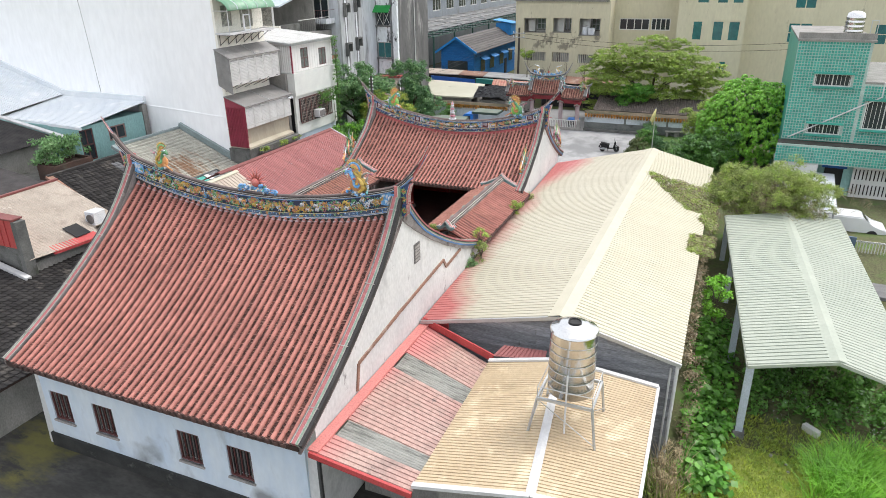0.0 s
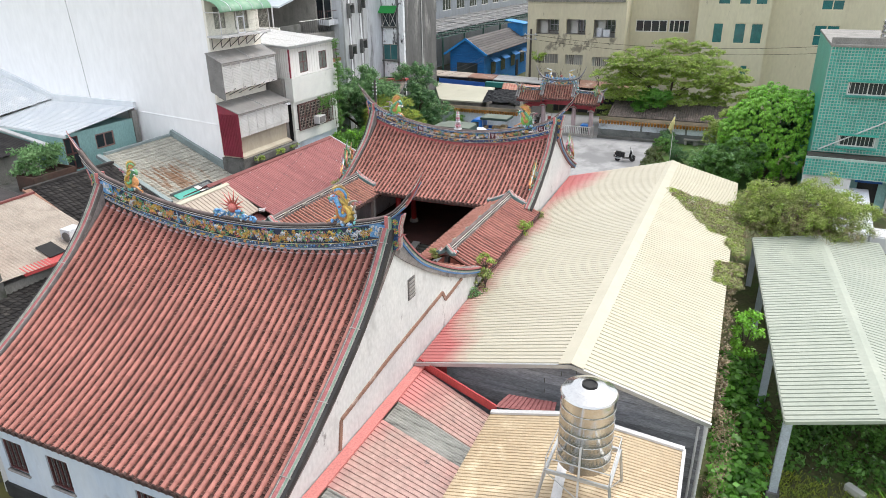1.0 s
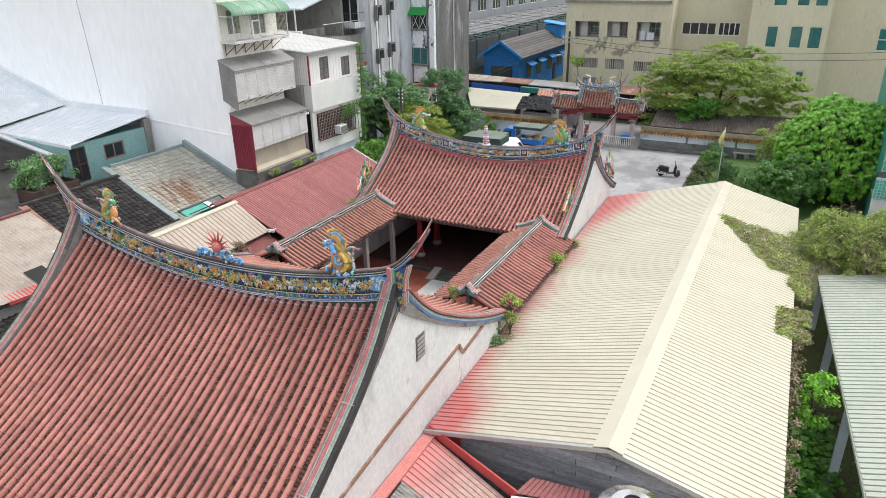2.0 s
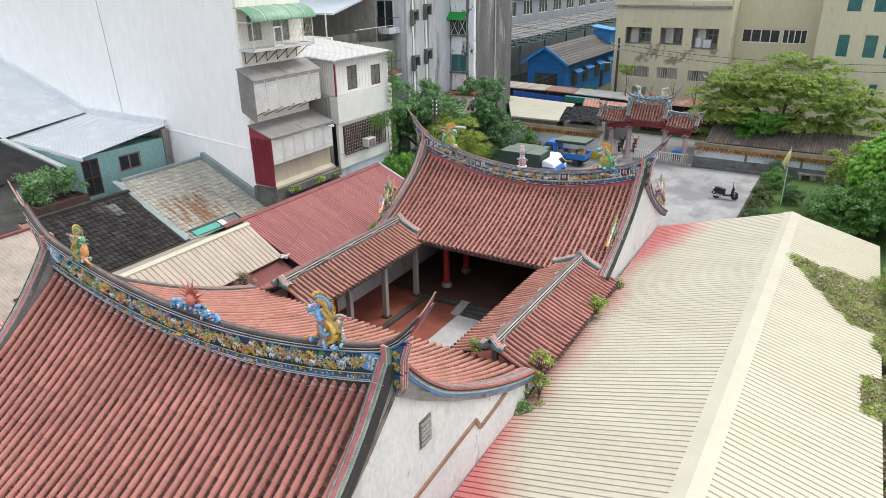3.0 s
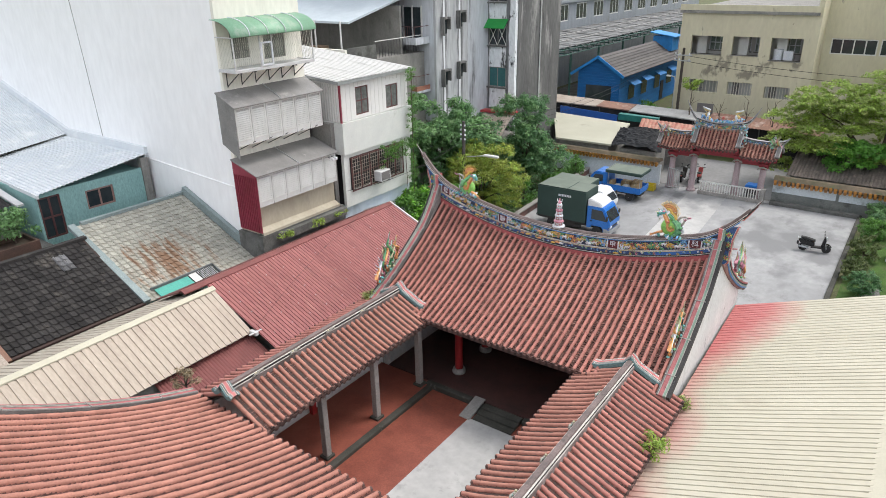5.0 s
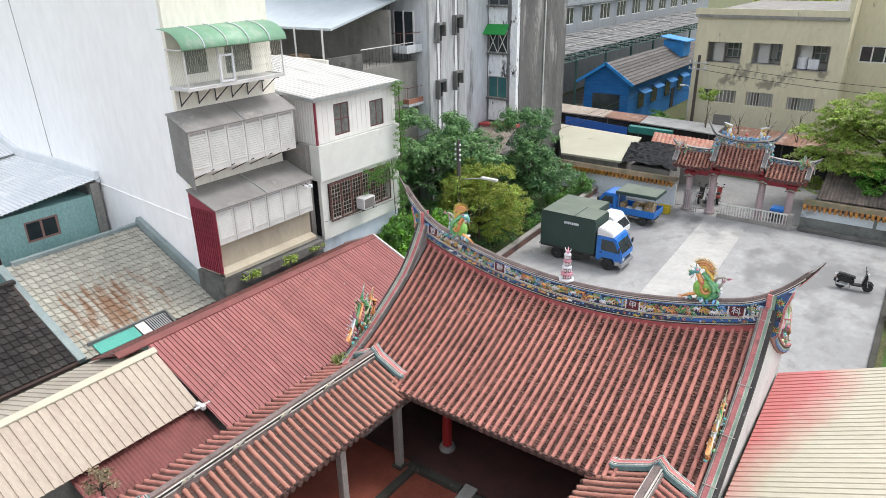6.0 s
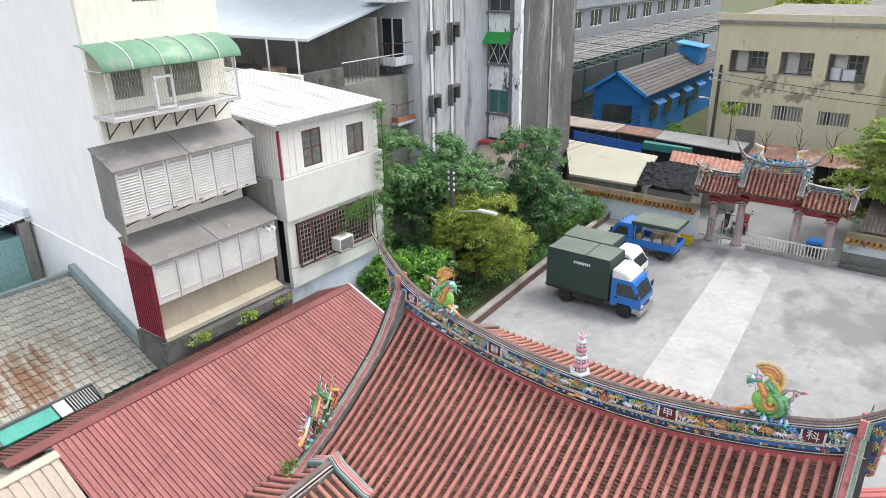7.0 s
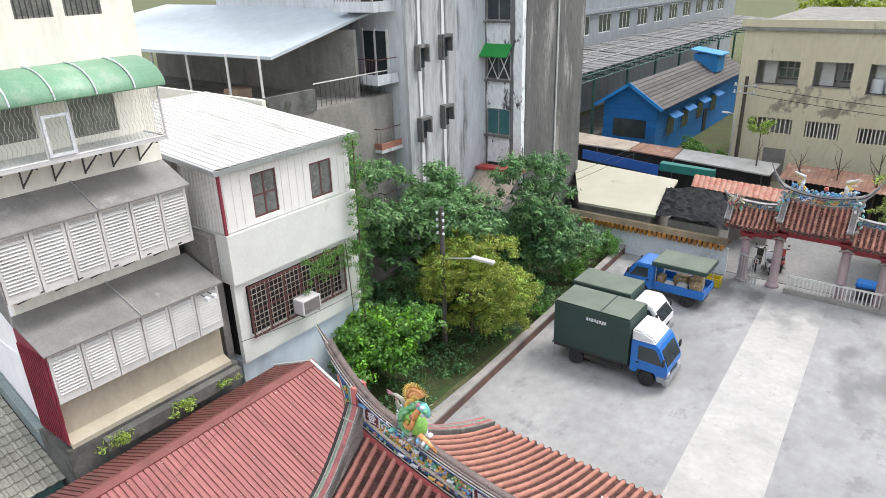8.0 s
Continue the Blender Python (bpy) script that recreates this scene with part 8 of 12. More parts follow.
part("window", boxes((-37.6, -34.6, 90.1, 90.16, 2.0, 3.6)), GLASS, blue, "dark window")
for y in (93, 97, 101.5, 106):
    part("window", boxes((-33.7, -33.66, y, y + 1.8, 1.8, 3.4)), GLASS, blue, "dark window")
    part("window_hood", slab([(-33.7, y - 0.3, 3.9), (-33.7, y + 2.1, 3.9), (-32.9, y + 2.1, 3.5), (-32.9, y - 0.3, 3.5)], 0.06), mat("hood_blue", (0.03, 0.20, 0.52), None, 0.6), blue, "small blue window hood")
part("door", boxes((-33.69, -33.64, 103.8, 104.9, 0.1, 2.4)), DARK, blue, "black panel standing in for the unlit doorway")
part("dormer", boxes((-36.4, -33.9, 107.5, 110.0, 5.6, 7.4)), mat("dormer_blue", (0.03, 0.24, 0.60), None, 0.6), blue, "light blue roof dormer")
part("dormer_roof", slab([(-36.8, 107.2, 7.9), (-36.8, 110.3, 7.9), (-33.5, 110.3, 7.4), (-33.5, 107.2, 7.4)], 0.1), mat("dormer_roof_blue", (0.05, 0.32, 0.72), None, 0.5), blue)

stn = thing("station_canopy", -44, 100, 0, "long platform canopy of grey sheet on green steel trusses", "canopy")
GREEN_STEEL = mat("green_painted_steel", (0.06, 0.16, 0.13), (0.05, 0.12, 0.10), 0.6)
STN_ROOF = mat("weathered_sheet_roof", (0.23, 0.235, 0.235), (0.175, 0.18, 0.18), 0.8, stain=(0.28, 0.28, 0.275), stain_at=0.55)
sheet("roof_sheet", stn, (-40.2, 84.5, 7.4), (-40.2, 160, 7.4), (-47.5, 160, 7.9), (-47.5, 84.5, 7.9), 1.6, 0.1, STN_ROOF, "grey weathered roof sheets")
for k in range(24):
    y = 84.7 + k * 3.2
    bm = bmesh.new()
    rod(bm, (-47.5, y, 6.9), (-40.2, y, 6.6), 0.06, n=4)
    rod(bm, (-47.5, y, 7.7), (-40.2, y, 7.25), 0.05, n=4)
    for j in range(8):
        a = -47.5 + j * 0.92
        rod(bm, (a, y, 6.9), (a + 0.46, y, 7.5), 0.03, n=4)
        rod(bm, (a + 0.46, y, 7.5), (a + 0.92, y, 6.8), 0.03, n=4)
    part("truss", bm, GREEN_STEEL, stn)
for k in range(9):
    y = 85.0 + k * 8
    part("column", rods(((-41.0, y, 0), (-41.0, y, 6.6), 0.14), n=8), GREEN_STEEL, stn)
bm = bmesh.new()
for z in (6.65, 7.2):
    rod(bm, (-40.2, 84.5, z), (-40.2, 160, z), 0.05, n=4)
for k in range(60):
    rod(bm, (-40.2, 84.5 + k * 1.25, 6.65), (-40.2, 84.5 + k * 1.25, 7.2), 0.04, n=4)
part("edge_truss", bm, GREEN_STEEL, stn)
bld = thing("grey_office_block", -56, 110, 0, "long grey-blue office block behind the platform canopy", "building")
OFFICE = mat("grey_blue_render", (0.30, 0.33, 0.36), (0.25, 0.275, 0.30), 0.85, stain=(0.19, 0.19, 0.19), stain_scale=0.5, stain_at=0.58, stretch=(1, 1, 0.3))
pierced("facade", 'y', 90, 170, 0, 20, -49, 0.3, [(93 + k * 6, 96.5 + k * 6, z, z + 2.2) for k in range(12) for z in (8.8, 13.0)], OFFICE, bld)
for k in range(12):
    for z in (8.8, 13.0):
        window(bld, 'y', -49, 93 + k * 6, 96.5 + k * 6, z, z + 2.2, LOUVRE, cross=(3, 1), w=0.12)
part("south_face", boxes((-70, -49.3, 90, 90.3, 0, 20)), OFFICE, bld)
part("body", boxes((-70, -49.6, 90.3, 170, 0, 19.8)), OFFICE, bld)
for k in range(4):
    part("cornice", boxes((-49.0, -48.6, 90, 170, 11.2 + k * 3.9, 11.5 + k * 3.9)), OFFICE, bld)
# low slab whose dark colour carries the shade under the canopy
part("dark_shade", boxes((-47.5, -42, 88, 150, 0, 0.3)), CONCRETE_OLD, stn, "platform slab, dark in place of the canopy's shade")

# ---- tan school-like building ----
TAN = mat("tan_render", (0.60, 0.56, 0.41), (0.54, 0.50, 0.36), 0.85, scale=0.3, fine=4, fine_amount=0.08, stain=(0.36, 0.31, 0.23), stain_scale=0.4, stain_at=0.6, stain_soft=0.25, stretch=(1, 1, 0.3), stain2=(0.22, 0.20, 0.165), stain2_scale=0.9, stain2_at=0.63)
tanb = thing("tan_building", -10, 90, 0, "tan rendered building with open galleries and dark windows", "building")
lower = [(-25.1, -22.3, 4.65, 5.75), (-21.45, -19.3, 4.6, 5.75), (-18.2, -16.1, 4.55, 5.6)]
upper_ = [(-25.2, -22.4, 8.15, 9.75), (-21.5, -19.2, 8.2, 9.8), (-18.25, -15.7, 7.9, 9.8)]
pierced("gallery_wall", 'x', -26.3, -15.0, 0, 11.75, 85.5, 0.35, lower + upper_, TAN, tanb, "tan rendered gallery wall, streaked under the openings")
part("gallery_floor", boxes((-26.3, -15.0, 85.85, 88.5, 6.6, 6.9), (-26.3, -15.0, 85.85, 88.5, 3.0, 3.3), (-26.3, -15.0, 85.85, 88.5, 11.4, 11.7)), TAN, tanb)
part("west_wall", boxes((-26.3, -26.0, 85.85, 110, 0, 11.75)), TAN, tanb)
# white wall colour makes up for the light missing in the gallery
part("inner_wall", boxes((-26, -15, 88.0, 88.3, 0, 11.4)), LOUVRE, tanb, "inner wall of the gallery, whitened in place of daylight")
# pane colour pale grey-green, painting the daylight beyond the inner windows
PALE_PANE = mat("daylight_toned_pane", (0.30, 0.36, 0.33), (0.16, 0.20, 0.18), 0.15, scale=2.0, bump=0.0, spec=0.6)
for a, b in ((-24.1, -22.7), (-21.3, -20.4), (-20.0, -19.2), (-17.6, -16.2)):
    inner = part("inner_window", boxes((a, b, 87.94, 88.0, 8.35, 9.7)), PALE_PANE, tanb, "pane in the gallery's inner wall")
    for k in range(4):
        c = a + (b - a) * k / 3
        part("mullion", boxes((c - 0.04, c + 0.04, 87.9, 87.94, 8.3, 9.75)), C_WHITE, inner)
    part("transom", boxes((a, b, 87.9, 87.94, 8.95, 9.03)), C_WHITE, inner)
    part("inner_sill", boxes((a - 0.1, b + 0.1, 87.85, 88.0, 8.2, 8.3)), GREY_CONC, inner)
part("roof", boxes((-26.5, -14.8, 85.3, 110, 11.75, 12.0)), GREY_CONC, tanb, "grey stained flat roof")
part("roof_edge", boxes((-26.5, -14.8, 85.3, 85.5, 12.0, 12.5)), TAN, tanb)
for h in lower:
    for k in range(9):
        c = h[0] + (h[1] - h[0]) * (k + 0.5) / 9
        part("grille_bar", boxes((c - 0.03, c + 0.03, 85.6, 85.66, h[2], h[3])), TOWER_CREAM, tanb)
    part("gallery_pillar", boxes((h[0] + 0.1, h[0] + 0.6, 87.2, 87.6, 3.3, 6.6)), GREY_CONC, tanb)
for h in upper_:
    part("gallery_pillar", boxes((h[0] + 0.3, h[0] + 1.15, 86.6, 87.2, 6.9, 11.4)), LOUVRE, tanb, "pale grey gallery pillar")
    part("opening_sill", boxes((h[0] - 0.05, h[1] + 0.05, 85.42, 85.9, h[2] - 0.08, h[2] + 0.0), bevel=0.01), GREY_CONC, tanb, "darkened sill")
part("drum", rods(((-17.7, 86.4, 6.9), (-17.7, 86.4, 8.8), 0.42), n=16), C_WHITE, tanb, "pale round tank in the gallery")
part("side_door", boxes((-23.9, -22.4, 85.44, 85.5, 1.2, 3.6)), mat("grey_louvre_door", (0.27, 0.25, 0.24), None, 0.7), tanb, "grey louvred door")
part("shutter_door", boxes((-21.4, -18.6, 85.44, 85.5, 1.0, 2.6)), mat("brown_shutter", (0.22, 0.15, 0.12), None, 0.7), tanb, "brown roller shutter")
part("air_unit", boxes((-17.2, -16.4, 85.9, 86.4, 7.9, 8.7), bevel=0.02), C_WHITE, tanb, "white air-conditioning unit in the gallery")
# the part that turns back, and the taller wing with teal windows
mid = [(-14.0, -10.4, 8.3, 9.65), (-10.2, -7.95, 8.3, 9.7)]
pierced("middle_wall", 'x', -14.6, -6.9, 0, 14, 89.0, 0.3, mid, TAN, tanb)
for h in mid:
    window(tanb, 'x', 89.0, *h, LOUVRE, cross=(4, 1), w=0.1)
part("return_wall", boxes((-15.0, -14.6, 85.5, 89.3, 0, 14)), TAN, tanb)
wing = [(-5.2, -4.1, 7.6, 9.75), (-3.05, -1.85, 7.6, 9.75), (-1.38, -0.15, 7.6, 9.75), (-5.0, -3.7, 11.6, 13), (-2.9, -1.7, 11.6, 13), (-1.3, -0.1, 11.6, 13), (-1.9, -1.1, 4.2, 5.4)]
pierced("wing_wall", 'x', -6.9, 0.3, 0, 16, 85.5, 0.3, wing, TAN, tanb)
for h in wing:
    window(tanb, 'x', 85.5, *h, TAN, glass=TEAL_GLASS, w=0.1)
part("wing_side", boxes((-6.9, -6.6, 85.8, 92, 0, 16), (0.0, 0.3, 85.8, 90, 0, 16)), TAN, tanb)
east_w = [(4.9, 7.4, 7.2, 9.4), (5.2, 7.4, 10.9, 13), (13.5, 16, 7.2, 9.4)]
pierced("east_wall", 'x', 0.3, 30, 0, 16, 89.5, 0.3, east_w, TAN, tanb)
for h in east_w:
    window(tanb, 'x', 89.5, *h, TAN, glass=TEAL_GLASS, cross=(2, 2), w=0.1)
part("core", boxes((-14.6, 30, 90.5, 108, 0, 15.8)), TAN, tanb)
for c, r in (((-21.9, 85.4, 7.3), 1.7), ((-18.7, 85.4, 7.2), 1.5), ((-23.2, 85.4, 6.6), 1.6), ((-20.0, 85.4, 6.4), 1.3), ((-16.0, 85.4, 7.6), 0.9)):
    streaked(TAN, (0.20, 0.18, 0.145), c, r, grain=(1.6, 1.0, 1.1))
BROWN_TILES = mat("brown_tiles", (0.2, 0.14, 0.11), None, 0.7)
for x in (20, 25):
    part("pillar", boxes((x, x + 1, 88.6, 89.5, 0, 16)), BROWN_TILES, tanb, "brown tiled pillar")
far = thing("far_white_block", -10, 135, 0, "white multi-storey block behind the tan building", "building")
fh = [(-24 + k * 5, -20.5 + k * 5, z, z + 2) for k in range(11) for z in (12.5, 16.5)]
pierced("facade", 'x', -26, 40, 0, 24, 130, 0.3, fh, HOUSE_WHITE, far)
for h in fh:
    window(far, 'x', 130, *h, LOUVRE, cross=(2, 1), w=0.15)
part("body", boxes((-26, 40, 130.4, 145, 0, 23.8)), HOUSE_WHITE, far)

# ---- green tiled house ----
GREEN_TILE = mat("green_mosaic_tile", (0.055, 0.38, 0.30), (0.05, 0.31, 0.25), 0.4, rnd=0.22, fine_amount=0.1, stain=(0.04, 0.14, 0.11), stain_scale=0.6, stain_at=0.64)
GROUT = mat("pale_grout", (0.42, 0.52, 0.47), (0.35, 0.44, 0.40), 0.85)
gh = thing("green_tiled_house", 9, 58, -0.5, "three-storey house clad in small green tiles with barred windows", "house")
g_holes = [(5.3, 7.6, 7.75, 8.6), (5.4, 7.55, 4.35, 5.1), (8.8, 11.2, 4.9, 6.9)]
pierced("facade", 'x', 3.9, 8.45, 3.85, 10.75, 54.7, 0.25, g_holes[:2], GROUT, gh)
pierced("facade", 'x', 8.45, 16, 3.85, 8.0, 54.7, 0.25, [g_holes[2], (12.2, 14.8, 4.9, 6.9)], GROUT, gh)
part("side_wall", boxes((3.9, 4.15, 54.95, 66, -0.6, 10.75)), GREEN_TILE, gh, "green tiled side wall")
part("body", boxes((4.15, 16, 56.5, 66, -0.6, 7.9), (4.15, 8.45, 56.5, 66, 7.9, 10.6)), GREEN_TILE, gh)
part("roof", boxes((3.85, 8.6, 54.6, 66, 10.75, 10.9), (8.45, 16, 54.7, 66, 8.0, 8.15)), GREY_CONC, gh)
part("parapet", boxes((3.85, 8.6, 54.95, 55.05, 10.9, 11.3)), GREY_CONC, gh)
tile_v, tile_f = [], []
T = 0.19


def green_tiles(x0, x1, z0, z1, y, holes):
    z = z0
    while z + T <= z1 + 0.01:
        x = x0
        while x + T <= x1 + 0.01:
            if not any(h[0] - T * 0.6 < x + T / 2 < h[1] + T * 0.6 and h[2] - T * 0.6 < z + T / 2 < h[3] + T * 0.6 for h in holes):
                b = len(tile_v)
                g = 0.022
                for xx, zz in ((x + g, z + g), (x + T - g, z + g), (x + T - g, z + T - g), (x + g, z + T - g)):
                    tile_v.append((xx, y, zz))
                    tile_v.append((xx, y - 0.02, zz))
                tile_f.append((b + 1, b + 3, b + 5, b + 7))
                for i in range(4):
                    j = (i + 1) % 4
                    tile_f.append((b + 2 * i, b + 2 * j, b + 2 * j + 1, b + 2 * i + 1))
            x += T
        z += T


green_tiles(3.92, 8.45, 3.9, 10.75, 54.7, g_holes[:2])
green_tiles(8.5, 16, 3.9, 8.0, 54.7, [g_holes[2], (12.2, 14.8, 4.9, 6.9)])
green_tiles(3.6, 16, 2.5, 3.7, 53.4, [])
tagged(raw("wall_tiles", tile_v, tile_f, GREEN_TILE, gh, "small glazed green wall tiles"), kind="stuff")
part("balcony_front", boxes((3.6, 16, 53.4, 53.6, 2.45, 3.75)), GROUT, gh)
part("balcony_slab", boxes((3.6, 16, 53.6, 54.7, 2.45, 2.7)), GREY_CONC, gh)
part("balcony_soil", boxes((3.7, 16, 53.6, 54.7, 3.5, 3.8)), MOSS_STONE, gh, "mossy balcony top")
for h in g_holes + [(12.2, 14.8, 4.9, 6.9)]:
    w = window(gh, 'x', 54.7, *h, LOUVRE, cross=(2, 1), w=0.07, bars=9, bar_mat=LOUVRE, label="window behind white bars")
    part("surround", boxes((h[0] - 0.12, h[1] + 0.12, 54.45, 54.7, h[3], h[3] + 0.12), (h[0] - 0.12, h[1] + 0.12, 54.45, 54.7, h[2] - 0.12, h[2])), GREEN_TILE, w)
part("ground_wall", boxes((6.5, 16, 54.7, 54.9, -0.6, 2.45)), TEAL_WALL, gh, "teal ground-floor wall")
part("white_fence_sheet", boxes((3.6, 6.5, 53.5, 53.6, -0.6, 2.4)), LOUVRE, gh, "white corrugated sheet fence")
for k in range(14):
    part("sheet_rib", boxes((3.65 + k * 0.2, 3.72 + k * 0.2, 53.45, 53.5, -0.5, 2.35)), LOUVRE, gh)
dr = part("door", boxes((7.1, 8.3, 54.6, 54.7, -0.5, 2.0)), DARK, gh, "black panel for the unlit doorway, with blue lintel")
part("lintel", boxes((6.9, 8.5, 54.5, 54.7, 2.0, 2.4)), mat("blue_lintel", (0.02, 0.12, 0.42), None, 0.6), dr)
gate2 = part("folding_gate", boxes((8.9, 11.4, 54.5, 54.6, -0.45, 2.3)), LOUVRE, gh, "white slatted folding gate")
for k in range(10):
    for z in (1.3, 0.2):
        part("gate_slot", boxes((9.05 + k * 0.24, 9.12 + k * 0.24, 54.47, 54.5, z, z + 0.75)), DARK, gate2)
part("wall_pipe", rods(((4.3, 54.6, 4.0), (9.6, 54.5, 7.2), 0.05), ((9.6, 54.5, 7.2), (9.6, 54.5, 8.2), 0.05), n=6), WHITE_METAL, gh, "white pipe slanting across the wall")
rt2 = thing("roof_tank", 7.2, 56, 10.9, "stainless ribbed water tank on the green house", "water tank")
bm = bmesh.new()
rr2 = [(0.5, 0)]
for k in range(4):
    rr2 += [(0.58, 0.1 + k * 0.3), (0.62, 0.2 + k * 0.3), (0.58, 0.3 + k * 0.3)]
rr2 += [(0.5, 1.42), (0.2, 1.55)]
lathe(bm, rr2, (7.2, 55.8, 11.15), 20)
part("barrel", bm, STAINLESS, rt2, smooth=True)
part("stand", boxes((6.7, 7.7, 55.3, 56.3, 10.9, 11.15)), GALV, rt2)
part("pipe", rods(((8.2, 55.6, 10.9), (8.2, 55.6, 12.1), 0.03), ((8.2, 55.6, 12.1), (8.6, 55.6, 12.1), 0.03), ((8.6, 55.6, 12.1), (8.6, 55.6, 10.9), 0.03), n=5), GALV, rt2)
hut = thing("white_sheet_lean_to", 6, 47, -1, "white flat sheet roof beside the green house", "lean-to")
part("roof", slab([(5.0, 44.8, 1.55), (7.1, 45.3, 1.55), (7.7, 54.0, 1.7), (5.6, 54.0, 1.7)], 0.08), C_WHITE, hut)
part("post", boxes((5.15, 5.25, 45.2, 45.3, -0.9, 1.5), (6.9, 7.0, 45.6, 45.7, -0.9, 1.5)), GALV, hut)
fen = thing("street_fence", 9, 41, -0.8, "grey steel fence and blue sheet gate by the side street", "fence")
for k in range(14):
    part("post", boxes((8.2 + k * 0.16, 8.24 + k * 0.16, 43.5, 43.54, -0.8, 0.6)), LOUVRE, fen)
part("rail", boxes((8.1, 10.5, 43.5, 43.55, 0.5, 0.58), (8.1, 10.5, 43.5, 43.55, -0.3, -0.22)), LOUVRE, fen)
part("blue_panel", boxes((10.5, 12.5, 43.4, 43.5, -0.8, 1.0), (7.2, 8.1, 43.4, 43.5, -0.8, 0.8)), mat("slate_blue_sheet", (0.12, 0.17, 0.25), None, 0.6), fen, "slate blue sheet panel")


# ---- temple gate and boundary walls ----
GATE_PINK = mat("pink_stone", (0.46, 0.36, 0.37), (0.38, 0.30, 0.31), 0.75, stain=(0.27, 0.22, 0.22), stain_at=0.6)
gate = thing("temple_gate", -17.6, 69.3, 0, "three-bay temple gate with red tiled swallow-tail roofs on pink columns", "gate")
GX = -17.7
GATE_RED = mat("faded_gate_red", (0.36, 0.045, 0.06), (0.27, 0.035, 0.045), 0.6, scale=2.0, stain=(0.50, 0.40, 0.38), stain_scale=3.0, stain_at=0.66)
GATE_LINE = mat("grey_white_moulding", (0.42, 0.41, 0.41), (0.26, 0.25, 0.26), 0.8, scale=3.0, stain=(0.12, 0.12, 0.125), stain_scale=4.0, stain_at=0.57)
for x, zt in ((-20.85, 2.45), (-19.25, 2.75), (-16.15, 2.75), (-14.4, 2.45)):
    bm = bmesh.new()
    lathe(bm, [(0.34, 0.0), (0.34, 0.12), (0.27, 0.2), (0.24, 0.3), (0.22, 1.8), (0.21, zt)], (x, 69.3, 0), 16)
    part("column", bm, GATE_PINK, gate, "pink stone round column", smooth=True)
    part("capital", boxes((x - 0.28, x + 0.28, 69.02, 69.58, zt, zt + 0.25), (x - 0.34, x + 0.34, 68.94, 69.66, zt + 0.25, zt + 0.4)), GATE_RED, gate)
    bm = bmesh.new()
    sweep(bm, [(x + u * 0.34, 68.97, zt + 0.14 - 0.16 * u * u) for u in (-1, -0.66, -0.33, 0, 0.33, 0.66, 1)], [0.03, 0.07, 0.05, 0.1, 0.05, 0.07, 0.03], 7)
    part("bracket_carving", bm, C_DULL, gate, "pale carved bracket", True)
for a, b, z in ((-20.9, -19.25, 2.65), (-19.25, -16.15, 2.95), (-16.15, -14.35, 2.65)):
    part("lintel", boxes((a, b, 69.15, 69.45, z, z + 0.3)), GATE_RED, gate, "red painted lintel")
    part("frieze", boxes((a + 0.1, b - 0.1, 69.1, 69.5, z + 0.3, z + 0.5)), GATE_RED, gate)


TILE_GATE = mat("weathered_gate_tile", (0.36, 0.19, 0.145), (0.26, 0.115, 0.085), 0.8, rnd=0.3, scale=2.0, fine=20, stain=(0.48, 0.37, 0.31), stain_scale=2.5, stain_at=0.58)


